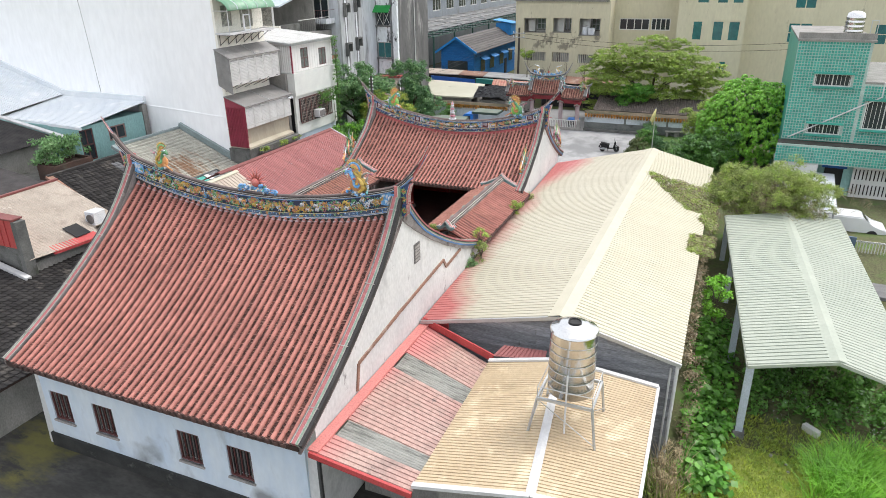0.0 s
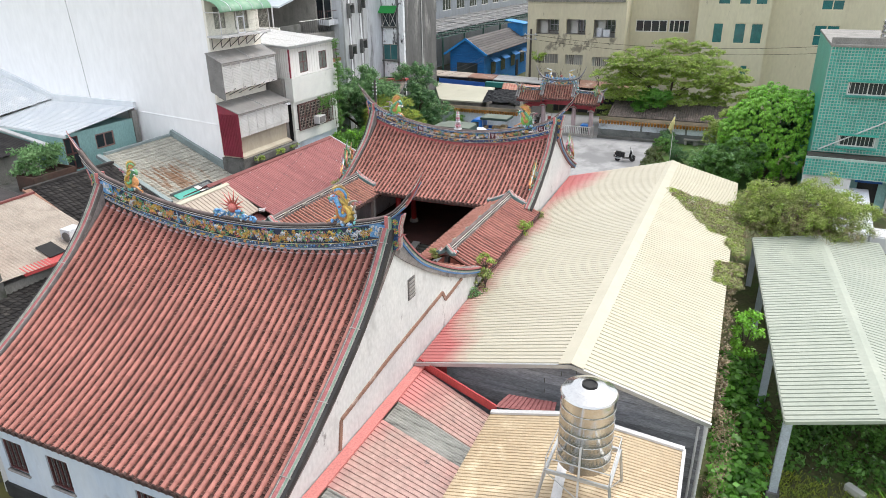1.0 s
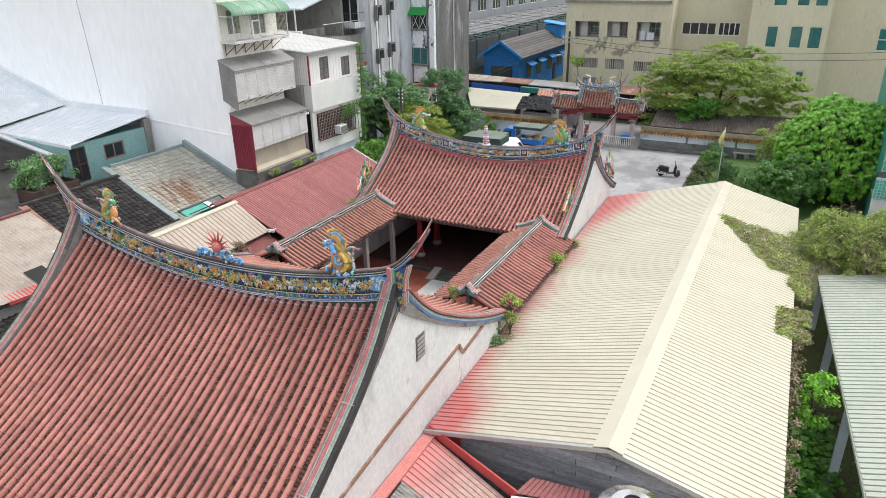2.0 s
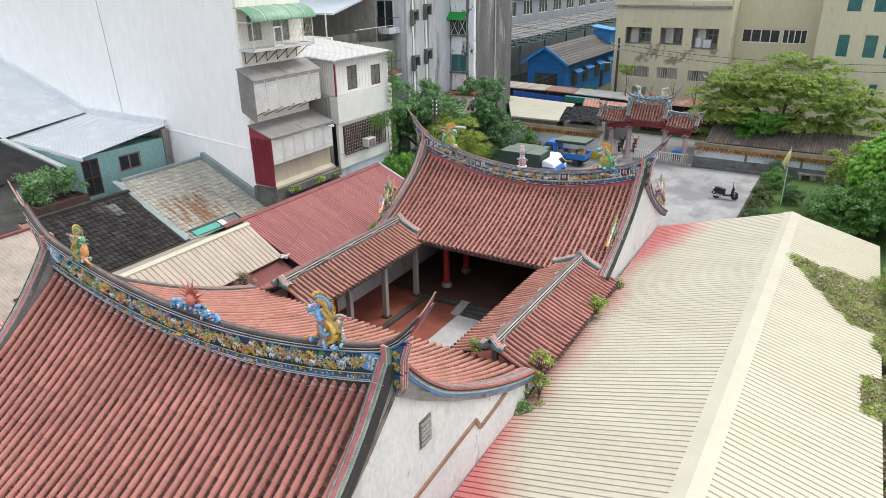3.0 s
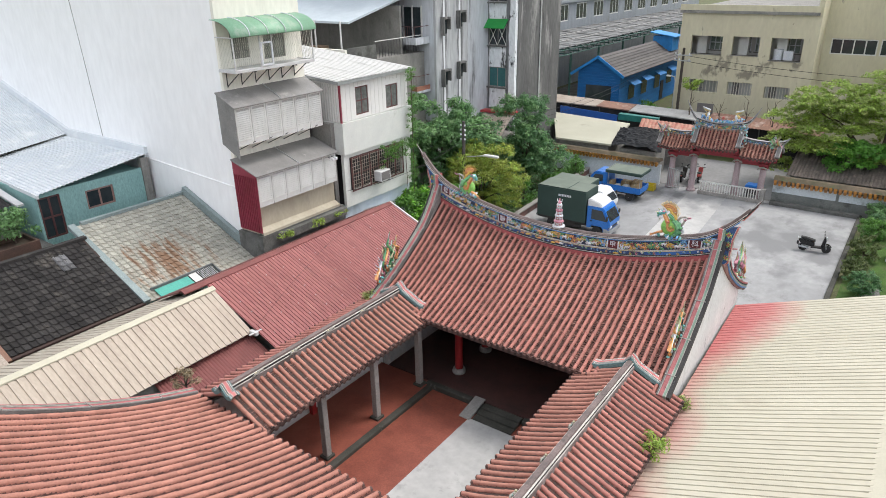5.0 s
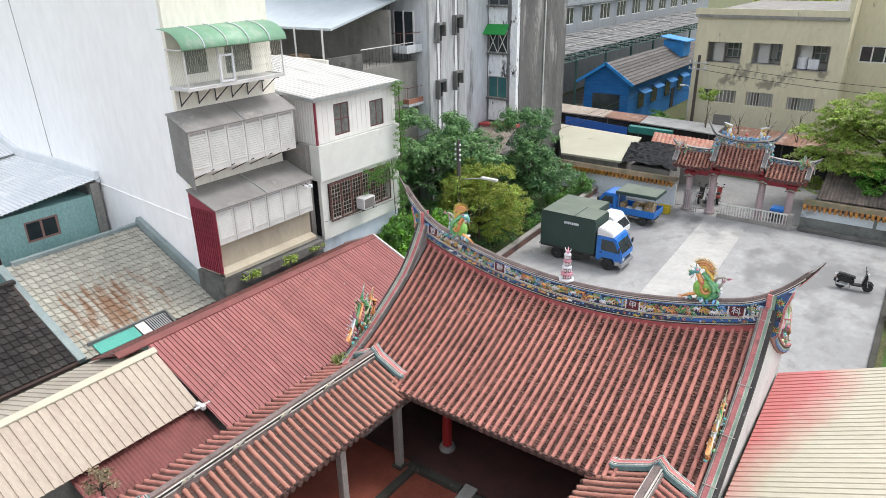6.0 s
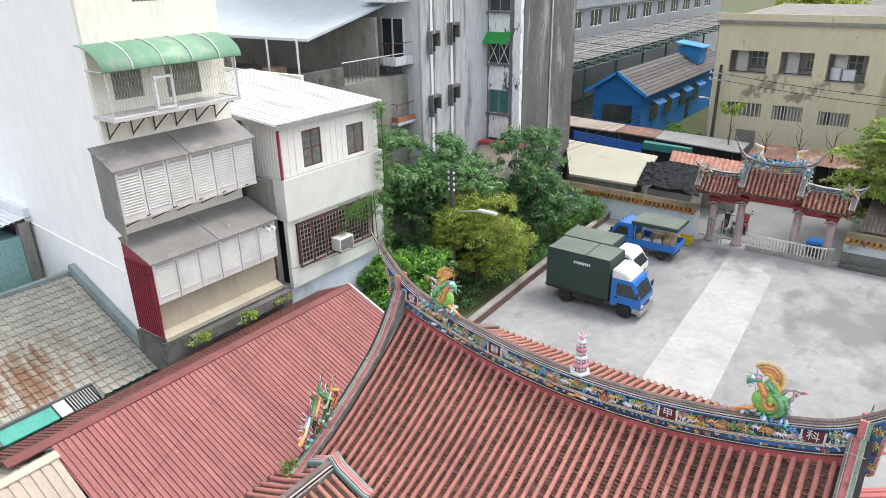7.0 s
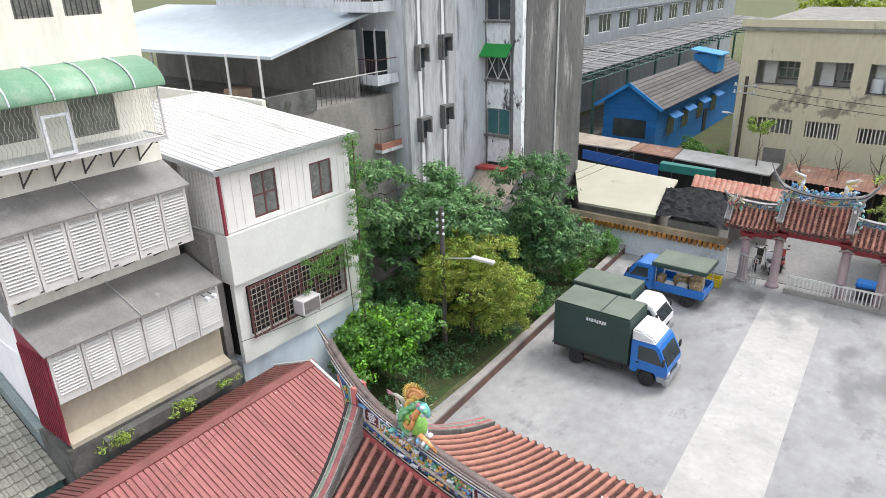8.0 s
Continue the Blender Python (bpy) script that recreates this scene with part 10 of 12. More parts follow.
def cab(parent, x0, length, w, paint, z0=0.42, z1=2.05, nose=0.12):
    """A forward-control cab whose back is at x0, facing +x."""
    L = length
    prof = [(x0, z0 + 0.16), (x0 + 0.28, z0 + 0.16), (x0 + 0.37, z0 + 0.34), (x0 + L - 0.40, z0 + 0.34), (x0 + L - 0.30, z0 + 0.14), (x0 + L - 0.28, z0), (x0 + L, z0), (x0 + L + nose, z0 + 0.45), (x0 + L + nose * 0.8, z0 + 0.72), (x0 + L - 0.34, z1 - 0.06), (x0 + L - 0.5, z1), (x0 + 0.06, z1), (x0, z1 - 0.06)]
    bm = extrude_y(prof, -w / 2, w / 2)
    bmesh.ops.bevel(bm, geom=[e for e in bm.edges if max(v.co.z for v in e.verts) > z0 + 0.4], offset=0.05, segments=2, affect='EDGES')
    c = part("cab", bm, paint, parent, "", smooth=False)
    e = 0.012
    a = Vector((x0 + L + nose * 0.8, 0, z0 + 0.74))
    b = Vector((x0 + L - 0.34, 0, z1 - 0.1))
    n = Vector((b.z - a.z, 0, a.x - b.x)).normalized() * e
    bm = bmesh.new()
    h = w / 2 - 0.12
    q = [bm.verts.new(p + n) for p in (a + Vector((0, -h, 0)), a + Vector((0, h, 0)), b + Vector((0, h - 0.05, 0)), b + Vector((0, -h + 0.05, 0)))]
    q2 = [bm.verts.new(v.co - n * 1.6) for v in q]
    bm.faces.new(q); bm.faces.new(q2[::-1])
    for i in range(4):
        bm.faces.new((q[i], q2[i], q2[(i + 1) % 4], q[(i + 1) % 4]))
    part("windscreen", bm, GLASS, c, "dark windscreen")
    for s in (-1, 1):
        bm = bmesh.new()
        pr = [(x0 + 0.32, z0 + 0.78), (x0 + L - 0.06, z0 + 0.74), (x0 + L - 0.42, z1 - 0.22), (x0 + 0.32, z1 - 0.2)]
        y = s * (w / 2 + 0.006)
        f = [bm.verts.new((x, y, z)) for x, z in pr]
        g = [bm.verts.new((x, y - s * 0.03, z)) for x, z in pr]
        bm.faces.new(f); bm.faces.new(g[::-1])
        for i in range(4):
            bm.faces.new((f[i], g[i], g[(i + 1) % 4], f[(i + 1) % 4]))
        part("side_window", bm, GLASS, c, "dark side window")
        part("door_handle", boxes((x0 + 0.25, x0 + 0.4, min(y, y + s * 0.03), max(y, y + s * 0.03), z0 + 0.62, z0 + 0.67)), RUBBER, c)
        part("mirror", boxes((x0 + L - 0.05, x0 + L + 0.02, s * (w / 2 + 0.12) - 0.09, s * (w / 2 + 0.12) + 0.09, z0 + 0.85, z0 + 1.15), bevel=0.015), RUBBER, c, "black door mirror")
        part("mirror_arm", rods(((x0 + L - 0.1, s * w / 2 * 0.98, z0 + 0.95), (x0 + L - 0.03, s * (w / 2 + 0.12), z0 + 1.0), 0.012), n=5), RUBBER, c)
        part("headlight", boxes((x0 + L + nose * 0.6, x0 + L + nose * 0.6 + 0.06, s * (w / 2 - 0.3) - 0.13, s * (w / 2 - 0.3) + 0.13, z0 + 0.25, z0 + 0.4), bevel=0.01), LAMP_CLEAR, c, "clear headlight")
        part("indicator", boxes((x0 + L + 0.0, x0 + L + 0.05, s * (w / 2 - 0.06) - 0.05, s * (w / 2 - 0.06) + 0.05, z0 + 0.25, z0 + 0.4)), LAMP_ORANGE, c)
        part("lower_skirt", boxes((x0 + L - 0.27, x0 + L + 0.02, min(s * w / 2, s * (w / 2 + 0.01)), max(s * w / 2, s * (w / 2 + 0.01)), z0, z0 + 0.25)), SILVER, c, "silver lower skirt")
    part("grille", boxes((x0 + L + nose * 0.75, x0 + L + nose * 0.75 + 0.03, -w / 2 + 0.45, w / 2 - 0.45, z0 + 0.28, z0 + 0.4)), CHASSIS, c)
    part("bumper", boxes((x0 + L - 0.02, x0 + L + nose + 0.05, -w / 2, w / 2, z0 - 0.12, z0 + 0.16), bevel=0.03), SILVER, c, "silver bumper")
    for s in (-0.3, 0.35):
        part("wiper", rods(((x0 + L + nose * 0.8 + 0.02, s, z0 + 0.75), (x0 + L - 0.05, s - 0.35, z0 + 1.1), 0.01), n=4), RUBBER, c)
    return c


def place(root, x, y, z, heading):
    root.matrix_basis = pose(x, y, z, 0, 0, heading)


W = 1.86
t1 = thing("box_truck", 0, 0, 0, "blue and white light truck with a dark green canvas cargo box", "truck", "parked trucks")
cab(t1, 0.0, 1.45, W - 0.12, CAR_BLUE)
bm = extrude_y([(-0.02, 2.02), (1.02, 2.02), (0.85, 2.25), (0.45, 2.42), (-0.02, 2.45)], -W / 2 + 0.15, W / 2 - 0.15)
bmesh.ops.bevel(bm, geom=bm.edges[:], offset=0.06, segments=2, affect='EDGES')
part("wind_deflector", bm, CAR_WHITE, t1, "white roof wind deflector")
part("white_roof", boxes((0.02, 0.98, -W / 2 + 0.1, W / 2 - 0.1, 2.03, 2.07)), CAR_WHITE, t1)
bm = boxes((-3.5, -0.08, -W / 2, W / 2, 0.82, 2.88))
bmesh.ops.bevel(bm, geom=[e for e in bm.edges if all(v.co.z > 2.8 for v in e.verts)], offset=0.06, segments=2, affect='EDGES')
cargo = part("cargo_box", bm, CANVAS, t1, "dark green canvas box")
part("cargo_top", boxes((-3.46, -0.12, -W / 2 + 0.04, W / 2 - 0.04, 2.878, 2.895)), CANVAS_TOP, cargo, "paler grey-green canvas top")
part("top_seam", boxes((-1.45, -1.38, -W / 2 + 0.04, W / 2 - 0.04, 2.895, 2.9)), CANVAS, cargo)
for k in range(8):
    x = -2.0 + k * 0.115
    part("side_mark", boxes((x, x + 0.085, -W / 2 - 0.006, -W / 2, 2.33 + 0.02 * (k % 2), 2.48)), C_WHITE, cargo, "small white lettering mark")
part("chassis", boxes((-3.45, 0.9, -0.4, 0.4, 0.45, 0.62), (-3.5, -0.08, -W / 2 + 0.03, W / 2 - 0.03, 0.68, 0.82)), CHASSIS, t1)
part("side_guard", boxes((-2.05, -0.35, -W / 2 + 0.08, -W / 2 + 0.14, 0.42, 0.62), (-1.7, -1.0, -W / 2 + 0.1, -0.4, 0.35, 0.65)), CHASSIS, t1)
part("tail_flap", boxes((-3.56, -3.5, -W / 2, W / 2, 0.75, 0.85)), CANVAS, t1)
part("tail_prop", rods(((-3.5, -W / 2 + 0.02, 0.8), (-3.5, -W / 2 + 0.02, 0.02), 0.02), n=5), GALV, t1, "thin tail prop")
for x, yy in ((0.72, W / 2 - 0.2), (-2.45, W / 2 - 0.22)):
    for s in (-1, 1):
        wheel(t1, x, s * yy, 0.36, 0.22 if x > 0 else 0.3, s)
for s in (-1, 1):
    part("mudguard", boxes((-2.9, -2.0, min(s * (W / 2 - 0.36), s * (W / 2 - 0.06)), max(s * (W / 2 - 0.36), s * (W / 2 - 0.06)), 0.74, 0.79)), CHASSIS, t1)
place(t1, -22.05, 57.25, 0, 0)

t2 = thing("canvas_pickup", 0, 0, 0, "white light truck with a low dark green canvas cover", "truck", "parked trucks")
cab(t2, 0.0, 1.25, 1.62, CAR_WHITE, 0.4, 1.85, 0.22)
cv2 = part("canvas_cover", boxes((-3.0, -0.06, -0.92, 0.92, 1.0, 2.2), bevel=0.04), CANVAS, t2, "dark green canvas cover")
part("canvas_top", boxes((-2.95, -0.1, -0.87, 0.87, 2.2, 2.215)), CANVAS_TOP, cv2, "paler canvas top")
part("bed", boxes((-3.0, -0.06, -0.85, 0.85, 0.6, 1.0)), CAR_WHITE, t2)
part("chassis", boxes((-2.95, 1.0, -0.4, 0.4, 0.4, 0.6)), CHASSIS, t2)
for x in (0.85, -2.1):
    for s in (-1, 1):
        wheel(t2, x, s * 0.72, 0.31, 0.2, s)
place(t2, -23.45, 60.75, 0, 0)

t3 = thing("blue_pickup", 0, 0, 0, "blue light truck loaded with cartons under a green canvas roof", "truck", "parked trucks")
cab(t3, 0.0, 1.35, 1.6, CAR_BLUE, 0.4, 1.9, 0.3)
part("bed", boxes((-2.55, -0.05, -0.82, 0.82, 0.62, 0.72), (-2.55, -0.05, -0.85, -0.81, 0.72, 1.08), (-2.55, -0.05, 0.81, 0.85, 0.72, 1.08), (-2.59, -2.55, -0.85, 0.85, 0.72, 1.08)), CAR_BLUE, t3, "blue drop-side bed")
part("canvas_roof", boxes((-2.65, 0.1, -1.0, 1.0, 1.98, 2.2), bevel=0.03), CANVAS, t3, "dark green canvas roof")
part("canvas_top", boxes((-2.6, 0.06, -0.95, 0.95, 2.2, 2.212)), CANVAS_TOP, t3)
for x in (-2.5, -0.1):
    for s in (-0.82, 0.82):
        part("stanchion", rods(((x, s, 1.05), (x, s, 1.98), 0.02), n=5), GALV, t3)
part("chassis", boxes((-2.5, 0.9, -0.4, 0.4, 0.4, 0.62)), CHASSIS, t3)
for x in (0.75, -1.75):
    for s in (-1, 1):
        wheel(t3, x, s * 0.7, 0.3, 0.2, s)
CARTON = mat("brown_cardboard", (0.46, 0.33, 0.18), (0.40, 0.28, 0.15), 0.8)
SACK = mat("white_sack", (0.66, 0.66, 0.66), (0.55, 0.56, 0.58), 0.8)
place(t3, -24.0, 65.05, 0, 180)
for k, (x, y, w, d, h) in enumerate(((-22.0, 64.75, 0.5, 0.5, 0.5), (-22.65, 64.7, 0.55, 0.45, 0.4), (-23.3, 64.65, 0.5, 0.4, 0.35), (-23.75, 64.8, 0.35, 0.5, 0.55), (-22.1, 65.4, 0.6, 0.6, 0.6), (-22.9, 65.4, 0.7, 0.6, 0.45))):
    c = thing("carton" if k not in (1, 2) else "white_sack", x, y, 0.72, "brown cardboard carton on the truck bed" if k not in (1, 2) else "white filled sack on the truck bed", "carton" if k not in (1, 2) else "sack", "cargo on the blue truck")
    part("body", boxes((x - w / 2, x + w / 2, y - d / 2, y + d / 2, 0.72, 0.72 + h), bevel=0.02 if k not in (1, 2) else 0.12), CARTON if k not in (1, 2) else SACK, c)
    if k not in (1, 2):
        part("tape", boxes((x - 0.03, x + 0.03, y - d / 2 - 0.002, y + d / 2 + 0.002, 0.72 + h - 0.08, 0.72 + h + 0.003)), TAN, c)


def scooter(name, label, body_mat):
    s = thing(name, 0, 0, 0, label, "scooter", "parked scooters")
    for x in (-0.62, 0.62):
        bm = bmesh.new()
        lathe(bm, [(0.15, -0.05), (0.22, -0.06), (0.25, -0.02), (0.25, 0.02), (0.22, 0.06), (0.15, 0.05)], (0, 0, 0), 18)
        for v in bm.verts:
            v.co = Vector((x + v.co.x, v.co.z, 0.25 + v.co.y))
        ty = part("tyre", bm, RUBBER, s)
        part("rim", rods(((x, -0.045, 0.25), (x, 0.045, 0.25), 0.15), n=14), GALV, ty)
    bm = extrude_y([(-0.92, 0.70), (-0.80, 0.52), (-0.45, 0.40), (-0.12, 0.34), (-0.02, 0.42), (-0.05, 0.62), (-0.35, 0.70), (-0.75, 0.78)], -0.15, 0.15)
    bmesh.ops.bevel(bm, geom=bm.edges[:], offset=0.035, segments=2, affect='EDGES')
    part("rear_body", bm, body_mat, s)
    part("engine", boxes((-0.72, -0.3, -0.12, 0.10, 0.18, 0.4), bevel=0.04), SILVER, s, "grey engine case")
    part("exhaust", rods(((-0.3, -0.17, 0.24), (-0.85, -0.19, 0.32), 0.05, 0.06), n=8), GALV, s)
    part("rear_mudguard", boxes((-0.98, -0.86, -0.07, 0.07, 0.36, 0.56), bevel=0.02), RUBBER, s)
    bm = extrude_y([(-0.82, 0.80), (-0.4, 0.72), (-0.03, 0.66), (0.02, 0.72), (-0.08, 0.77), (-0.36, 0.79), (-0.46, 0.86), (-0.80, 0.88)], -0.14, 0.14)
    bmesh.ops.bevel(bm, geom=bm.edges[:], offset=0.025, segments=2, affect='EDGES')
    part("seat", bm, RUBBER, s, "black stepped seat")
    part("floorboard", boxes((-0.2, 0.4, -0.16, 0.16, 0.27, 0.36), bevel=0.03), CHASSIS, s)
    bm = extrude_y([(0.30, 0.34), (0.42, 0.32), (0.56, 0.75), (0.5, 0.98), (0.42, 0.98)], -0.18, 0.18)
    for q in bm.verts:
        q.co.y *= 1.0 if q.co.z > 0.6 else 0.75
    bmesh.ops.bevel(bm, geom=bm.edges[:], offset=0.03, segments=2, affect='EDGES')
    part("leg_shield", bm, body_mat, s)
    bm = extrude_y([(0.36, 0.42), (0.45, 0.54), (0.60, 0.60), (0.76, 0.55), (0.88, 0.42), (0.84, 0.41), (0.74, 0.51), (0.60, 0.56), (0.47, 0.50), (0.40, 0.41)], -0.075, 0.075)
    part("front_mudguard", bm, body_mat, s)
    part("fork", rods(((0.62, 0.07, 0.25), (0.46, 0.07, 0.95), 0.025), ((0.62, -0.07, 0.25), (0.46, -0.07, 0.95), 0.025), n=6), GALV, s)
    part("handlebar", rods(((0.42, -0.34, 1.02), (0.42, 0.34, 1.02), 0.02), n=6), RUBBER, s)
    part("headlamp", boxes((0.5, 0.6, -0.1, 0.1, 0.88, 1.02), bevel=0.03), LAMP_CLEAR, s)
    for y in (-0.26, 0.26):
        part("mirror", boxes((0.38, 0.41, y - 0.06, y + 0.06, 1.2, 1.28), bevel=0.01), RUBBER, s)
        part("mirror_stalk", rods(((0.42, y * 0.8, 1.02), (0.4, y, 1.22), 0.008), n=4), RUBBER, s)
    part("tail_lamp", boxes((-0.9, -0.85, -0.08, 0.08, 0.6, 0.68)), C_RED, s)
    part("rack", rods(((-0.95, -0.1, 0.8), (-0.7, -0.1, 0.78), 0.012), ((-0.95, 0.1, 0.8), (-0.7, 0.1, 0.78), 0.012), ((-0.95, -0.1, 0.8), (-0.95, 0.1, 0.8), 0.012), n=5), GALV, s)
    part("stand", rods(((-0.2, 0.1, 0.3), (-0.15, 0.26, 0.01), 0.015), n=5), CHASSIS, s)
    return s


sc = scooter("motor_scooter", "black motor scooter parked on the forecourt", mat("black_scooter_paint", (0.02, 0.02, 0.022), None, 0.25))
place(sc, -9.55, 61.35, 0, 8)
SC_RED = mat("red_white_scooter", (0.5, 0.1, 0.09), None, 0.3)
for x, y, h, m in ((-19.9, 71.2, 110, CAR_WHITE), (-19.4, 72.0, 100, SC_RED), (-20.5, 71.4, 95, CHASSIS)):
    place(scooter("motor_scooter", "motor scooter parked beyond the temple gate", m), x, y, 0.02, h)
cart = thing("covered_cart", -14.9, 70.1, 0, "hand cart under a blue plastic cover inside the gate", "cart")
part("body", boxes((-15.5, -14.4, 69.8, 70.6, 0.3, 0.7)), DARK_STEEL, cart)
bm = boxes((-15.55, -14.35, 69.75, 70.65, 0.7, 0.95), bevel=0.08)
part("cover", bm, CAR_BLUE, cart, "bright blue plastic cover")
part("leg", boxes((-15.4, -15.3, 69.9, 70.5, 0, 0.3), (-14.6, -14.5, 69.9, 70.5, 0, 0.3)), DARK_STEEL, cart)
car = thing("white_car", 8, 48, -0.45, "white parked car on the side street", "car")
bm = extrude_y([(-2.0, 0.35), (2.0, 0.35), (2.05, 0.7), (1.2, 0.85), (0.6, 1.4), (-1.0, 1.42), (-1.7, 0.95), (-2.05, 0.85)], -0.82, 0.82)
bmesh.ops.bevel(bm, geom=bm.edges[:], offset=0.07, segments=2, affect='EDGES')
for v in bm.verts:
    v.co += Vector((8.2, 47.6, -0.45))
part("body", bm, CAR_WHITE, car)
part("windscreen", slab([(9.35, 46.95, 0.45), (9.35, 48.25, 0.45), (8.88, 48.15, 0.93), (8.88, 47.05, 0.93)], 0.02), GLASS, car)
for x in (6.95, 9.45):
    for y, s in ((46.85, -1), (48.35, 1)):
        bm = bmesh.new()
        rod(bm, (x, y - 0.1, -0.14), (x, y + 0.1, -0.14), 0.31, n=18)
        part("tyre", bm, RUBBER, car)

# ---- plants ----
def leaf_mat(name, c1, c2, through=0.34):
    m = mat(name, c1, c2, 0.42, scale=0.9, fine=5, fine_amount=0.2, bump=0.0, rnd=0.45, spec=0.45)
    nt = m.node_tree
    b = nt.nodes["Principled BSDF"]
    tr = nt.nodes.new("ShaderNodeBsdfTranslucent")
    mx = nt.nodes.new("ShaderNodeMixShader")
    mx.inputs[0].default_value = through
    out = nt.nodes["Material Output"]
    nt.links.new(b.inputs["Base Color"].links[0].from_socket, tr.inputs[0])
    nt.links.new(b.outputs[0], mx.inputs[1])
    nt.links.new(tr.outputs[0], mx.inputs[2])
    nt.links.new(mx.outputs[0], out.inputs[0])
    return m


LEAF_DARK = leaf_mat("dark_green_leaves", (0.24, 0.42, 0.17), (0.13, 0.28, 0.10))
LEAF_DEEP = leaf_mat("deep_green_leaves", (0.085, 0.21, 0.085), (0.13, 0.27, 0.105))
LEAF_MID = leaf_mat("mid_green_leaves", (0.15, 0.34, 0.06), (0.10, 0.24, 0.05))
LEAF_LIGHT = leaf_mat("light_green_leaves", (0.39, 0.53, 0.10), (0.26, 0.40, 0.07))
LEAF_BRIGHT = leaf_mat("bright_green_leaves", (0.27, 0.58, 0.06), (0.18, 0.44, 0.045))
LEAF_BROAD = leaf_mat("broad_green_leaves", (0.17, 0.42, 0.055), (0.10, 0.28, 0.045))
STRAW = leaf_mat("straw_stalks", (0.52, 0.43, 0.27), (0.40, 0.32, 0.19), 0.2)
LEAF_YELLOW = leaf_mat("yellow_green_leaves", (0.46, 0.54, 0.08), (0.33, 0.42, 0.06))
LEAF_GOLD = leaf_mat("gold_green_leaves", (0.40, 0.46, 0.09), (0.29, 0.36, 0.07))
LEAF_BOX = leaf_mat("clipped_box_leaves", (0.17, 0.22, 0.07), (0.10, 0.14, 0.045))
LEAF_LIME = leaf_mat("lime_green_leaves", (0.29, 0.60, 0.08), (0.20, 0.46, 0.06))
LEAF_OLIVE = leaf_mat("olive_leaves", (0.42, 0.50, 0.15), (0.28, 0.34, 0.11))
DRY = leaf_mat("dry_stems", (0.30, 0.24, 0.14), (0.22, 0.17, 0.10), 0.1)
BARK = mat("bark", (0.13, 0.10, 0.075), (0.09, 0.07, 0.055), 0.9, bump=0.5, stretch=(2, 2, 0.5))


def leaves(centres, n, spread, size, rng, up=0.5, flat=0.7, slim=0.5):
    """n folded leaves round each of the centres; returns vertices and faces."""
    total = len(centres) * n
    c = np.repeat(np.array(centres), n, axis=0)
    d = rng.normal(size=(total, 3))
    d /= np.linalg.norm(d, axis=1)[:, None]
    r = spread * rng.random((total, 1)) ** 0.5
    off = d * r
    off[:, 2] *= flat
    p = c + off
    normal = d + np.array([0, 0, up]) + rng.normal(size=(total, 3)) * 0.5
    normal /= np.linalg.norm(normal, axis=1)[:, None]
    axis = rng.normal(size=(total, 3)) + d * 0.6 + np.array([0, 0, -0.3])
    axis -= normal * np.sum(axis * normal, axis=1)[:, None]
    axis /= np.linalg.norm(axis, axis=1)[:, None]
    side = np.cross(normal, axis)
    s = size * (0.6 + 0.8 * rng.random((total, 1)))
    a = p - axis * s * 0.5
    b = p + side * s * slim * 0.5 - normal * s * 0.08
    e = p + axis * s * 0.5 - normal * s * 0.12
    f = p - side * s * slim * 0.5 - normal * s * 0.08
    v = np.stack([a, b, e, f], axis=1).reshape(-1, 3)
    faces = []
    for k in range(total):
        o = k * 4
        faces.append((o, o + 1, o + 2))
        faces.append((o, o + 2, o + 3))
    return v, faces


def leaf_object(name, centres, n, spread, size, material, parent, seed, label="", **kw):
    v, f = leaves(centres, n, spread, size, np.random.default_rng(seed), **kw)
    return tagged(raw(name, v.tolist(), f, material, parent, label), kind="stuff")


def crown_points(cx, cy, cz, rx, ry, rz, n, rng, hollow=0.55, low=-0.6):
    pts = []
    while len(pts) < n:
        d = Vector((rng.gauss(0, 1), rng.gauss(0, 1), rng.gauss(0, 1))).normalized()
        if d.z < low:
            continue
        k = (hollow + (1 - hollow) * rng.random()) * (1 + 0.22 * noise.noise(d * 2.3 + Vector((cx, cy, 0))))
        pts.append((cx + d.x * rx * k, cy + d.y * ry * k, cz + d.z * rz * k))
    return pts


def lobed_points(cx, cy, cz, rx, ry, rz, lobes, radius, n, rng, low=-0.6):
    """Clumps on the upper shells of many overlapping lobes, which leave gaps between them."""
    centres = crown_points(cx, cy, cz, rx - radius * 0.6, ry - radius * 0.6, max(0.3, rz - radius * 0.5), lobes, rng, 0.45, low)
    sizes = [radius * rng.uniform(0.65, 1.25) for _ in centres]
    pts = []
    while len(pts) < n:
        k = rng.randrange(lobes)
        d = Vector((rng.gauss(0, 1), rng.gauss(0, 1), rng.gauss(0.25, 1))).normalized()
        if d.z < -0.35:
            continue
        c, r = centres[k], sizes[k] * rng.uniform(0.72, 1.0)
        pts.append((c[0] + d.x * r, c[1] + d.y * r, c[2] + d.z * r * 0.72))
    return pts


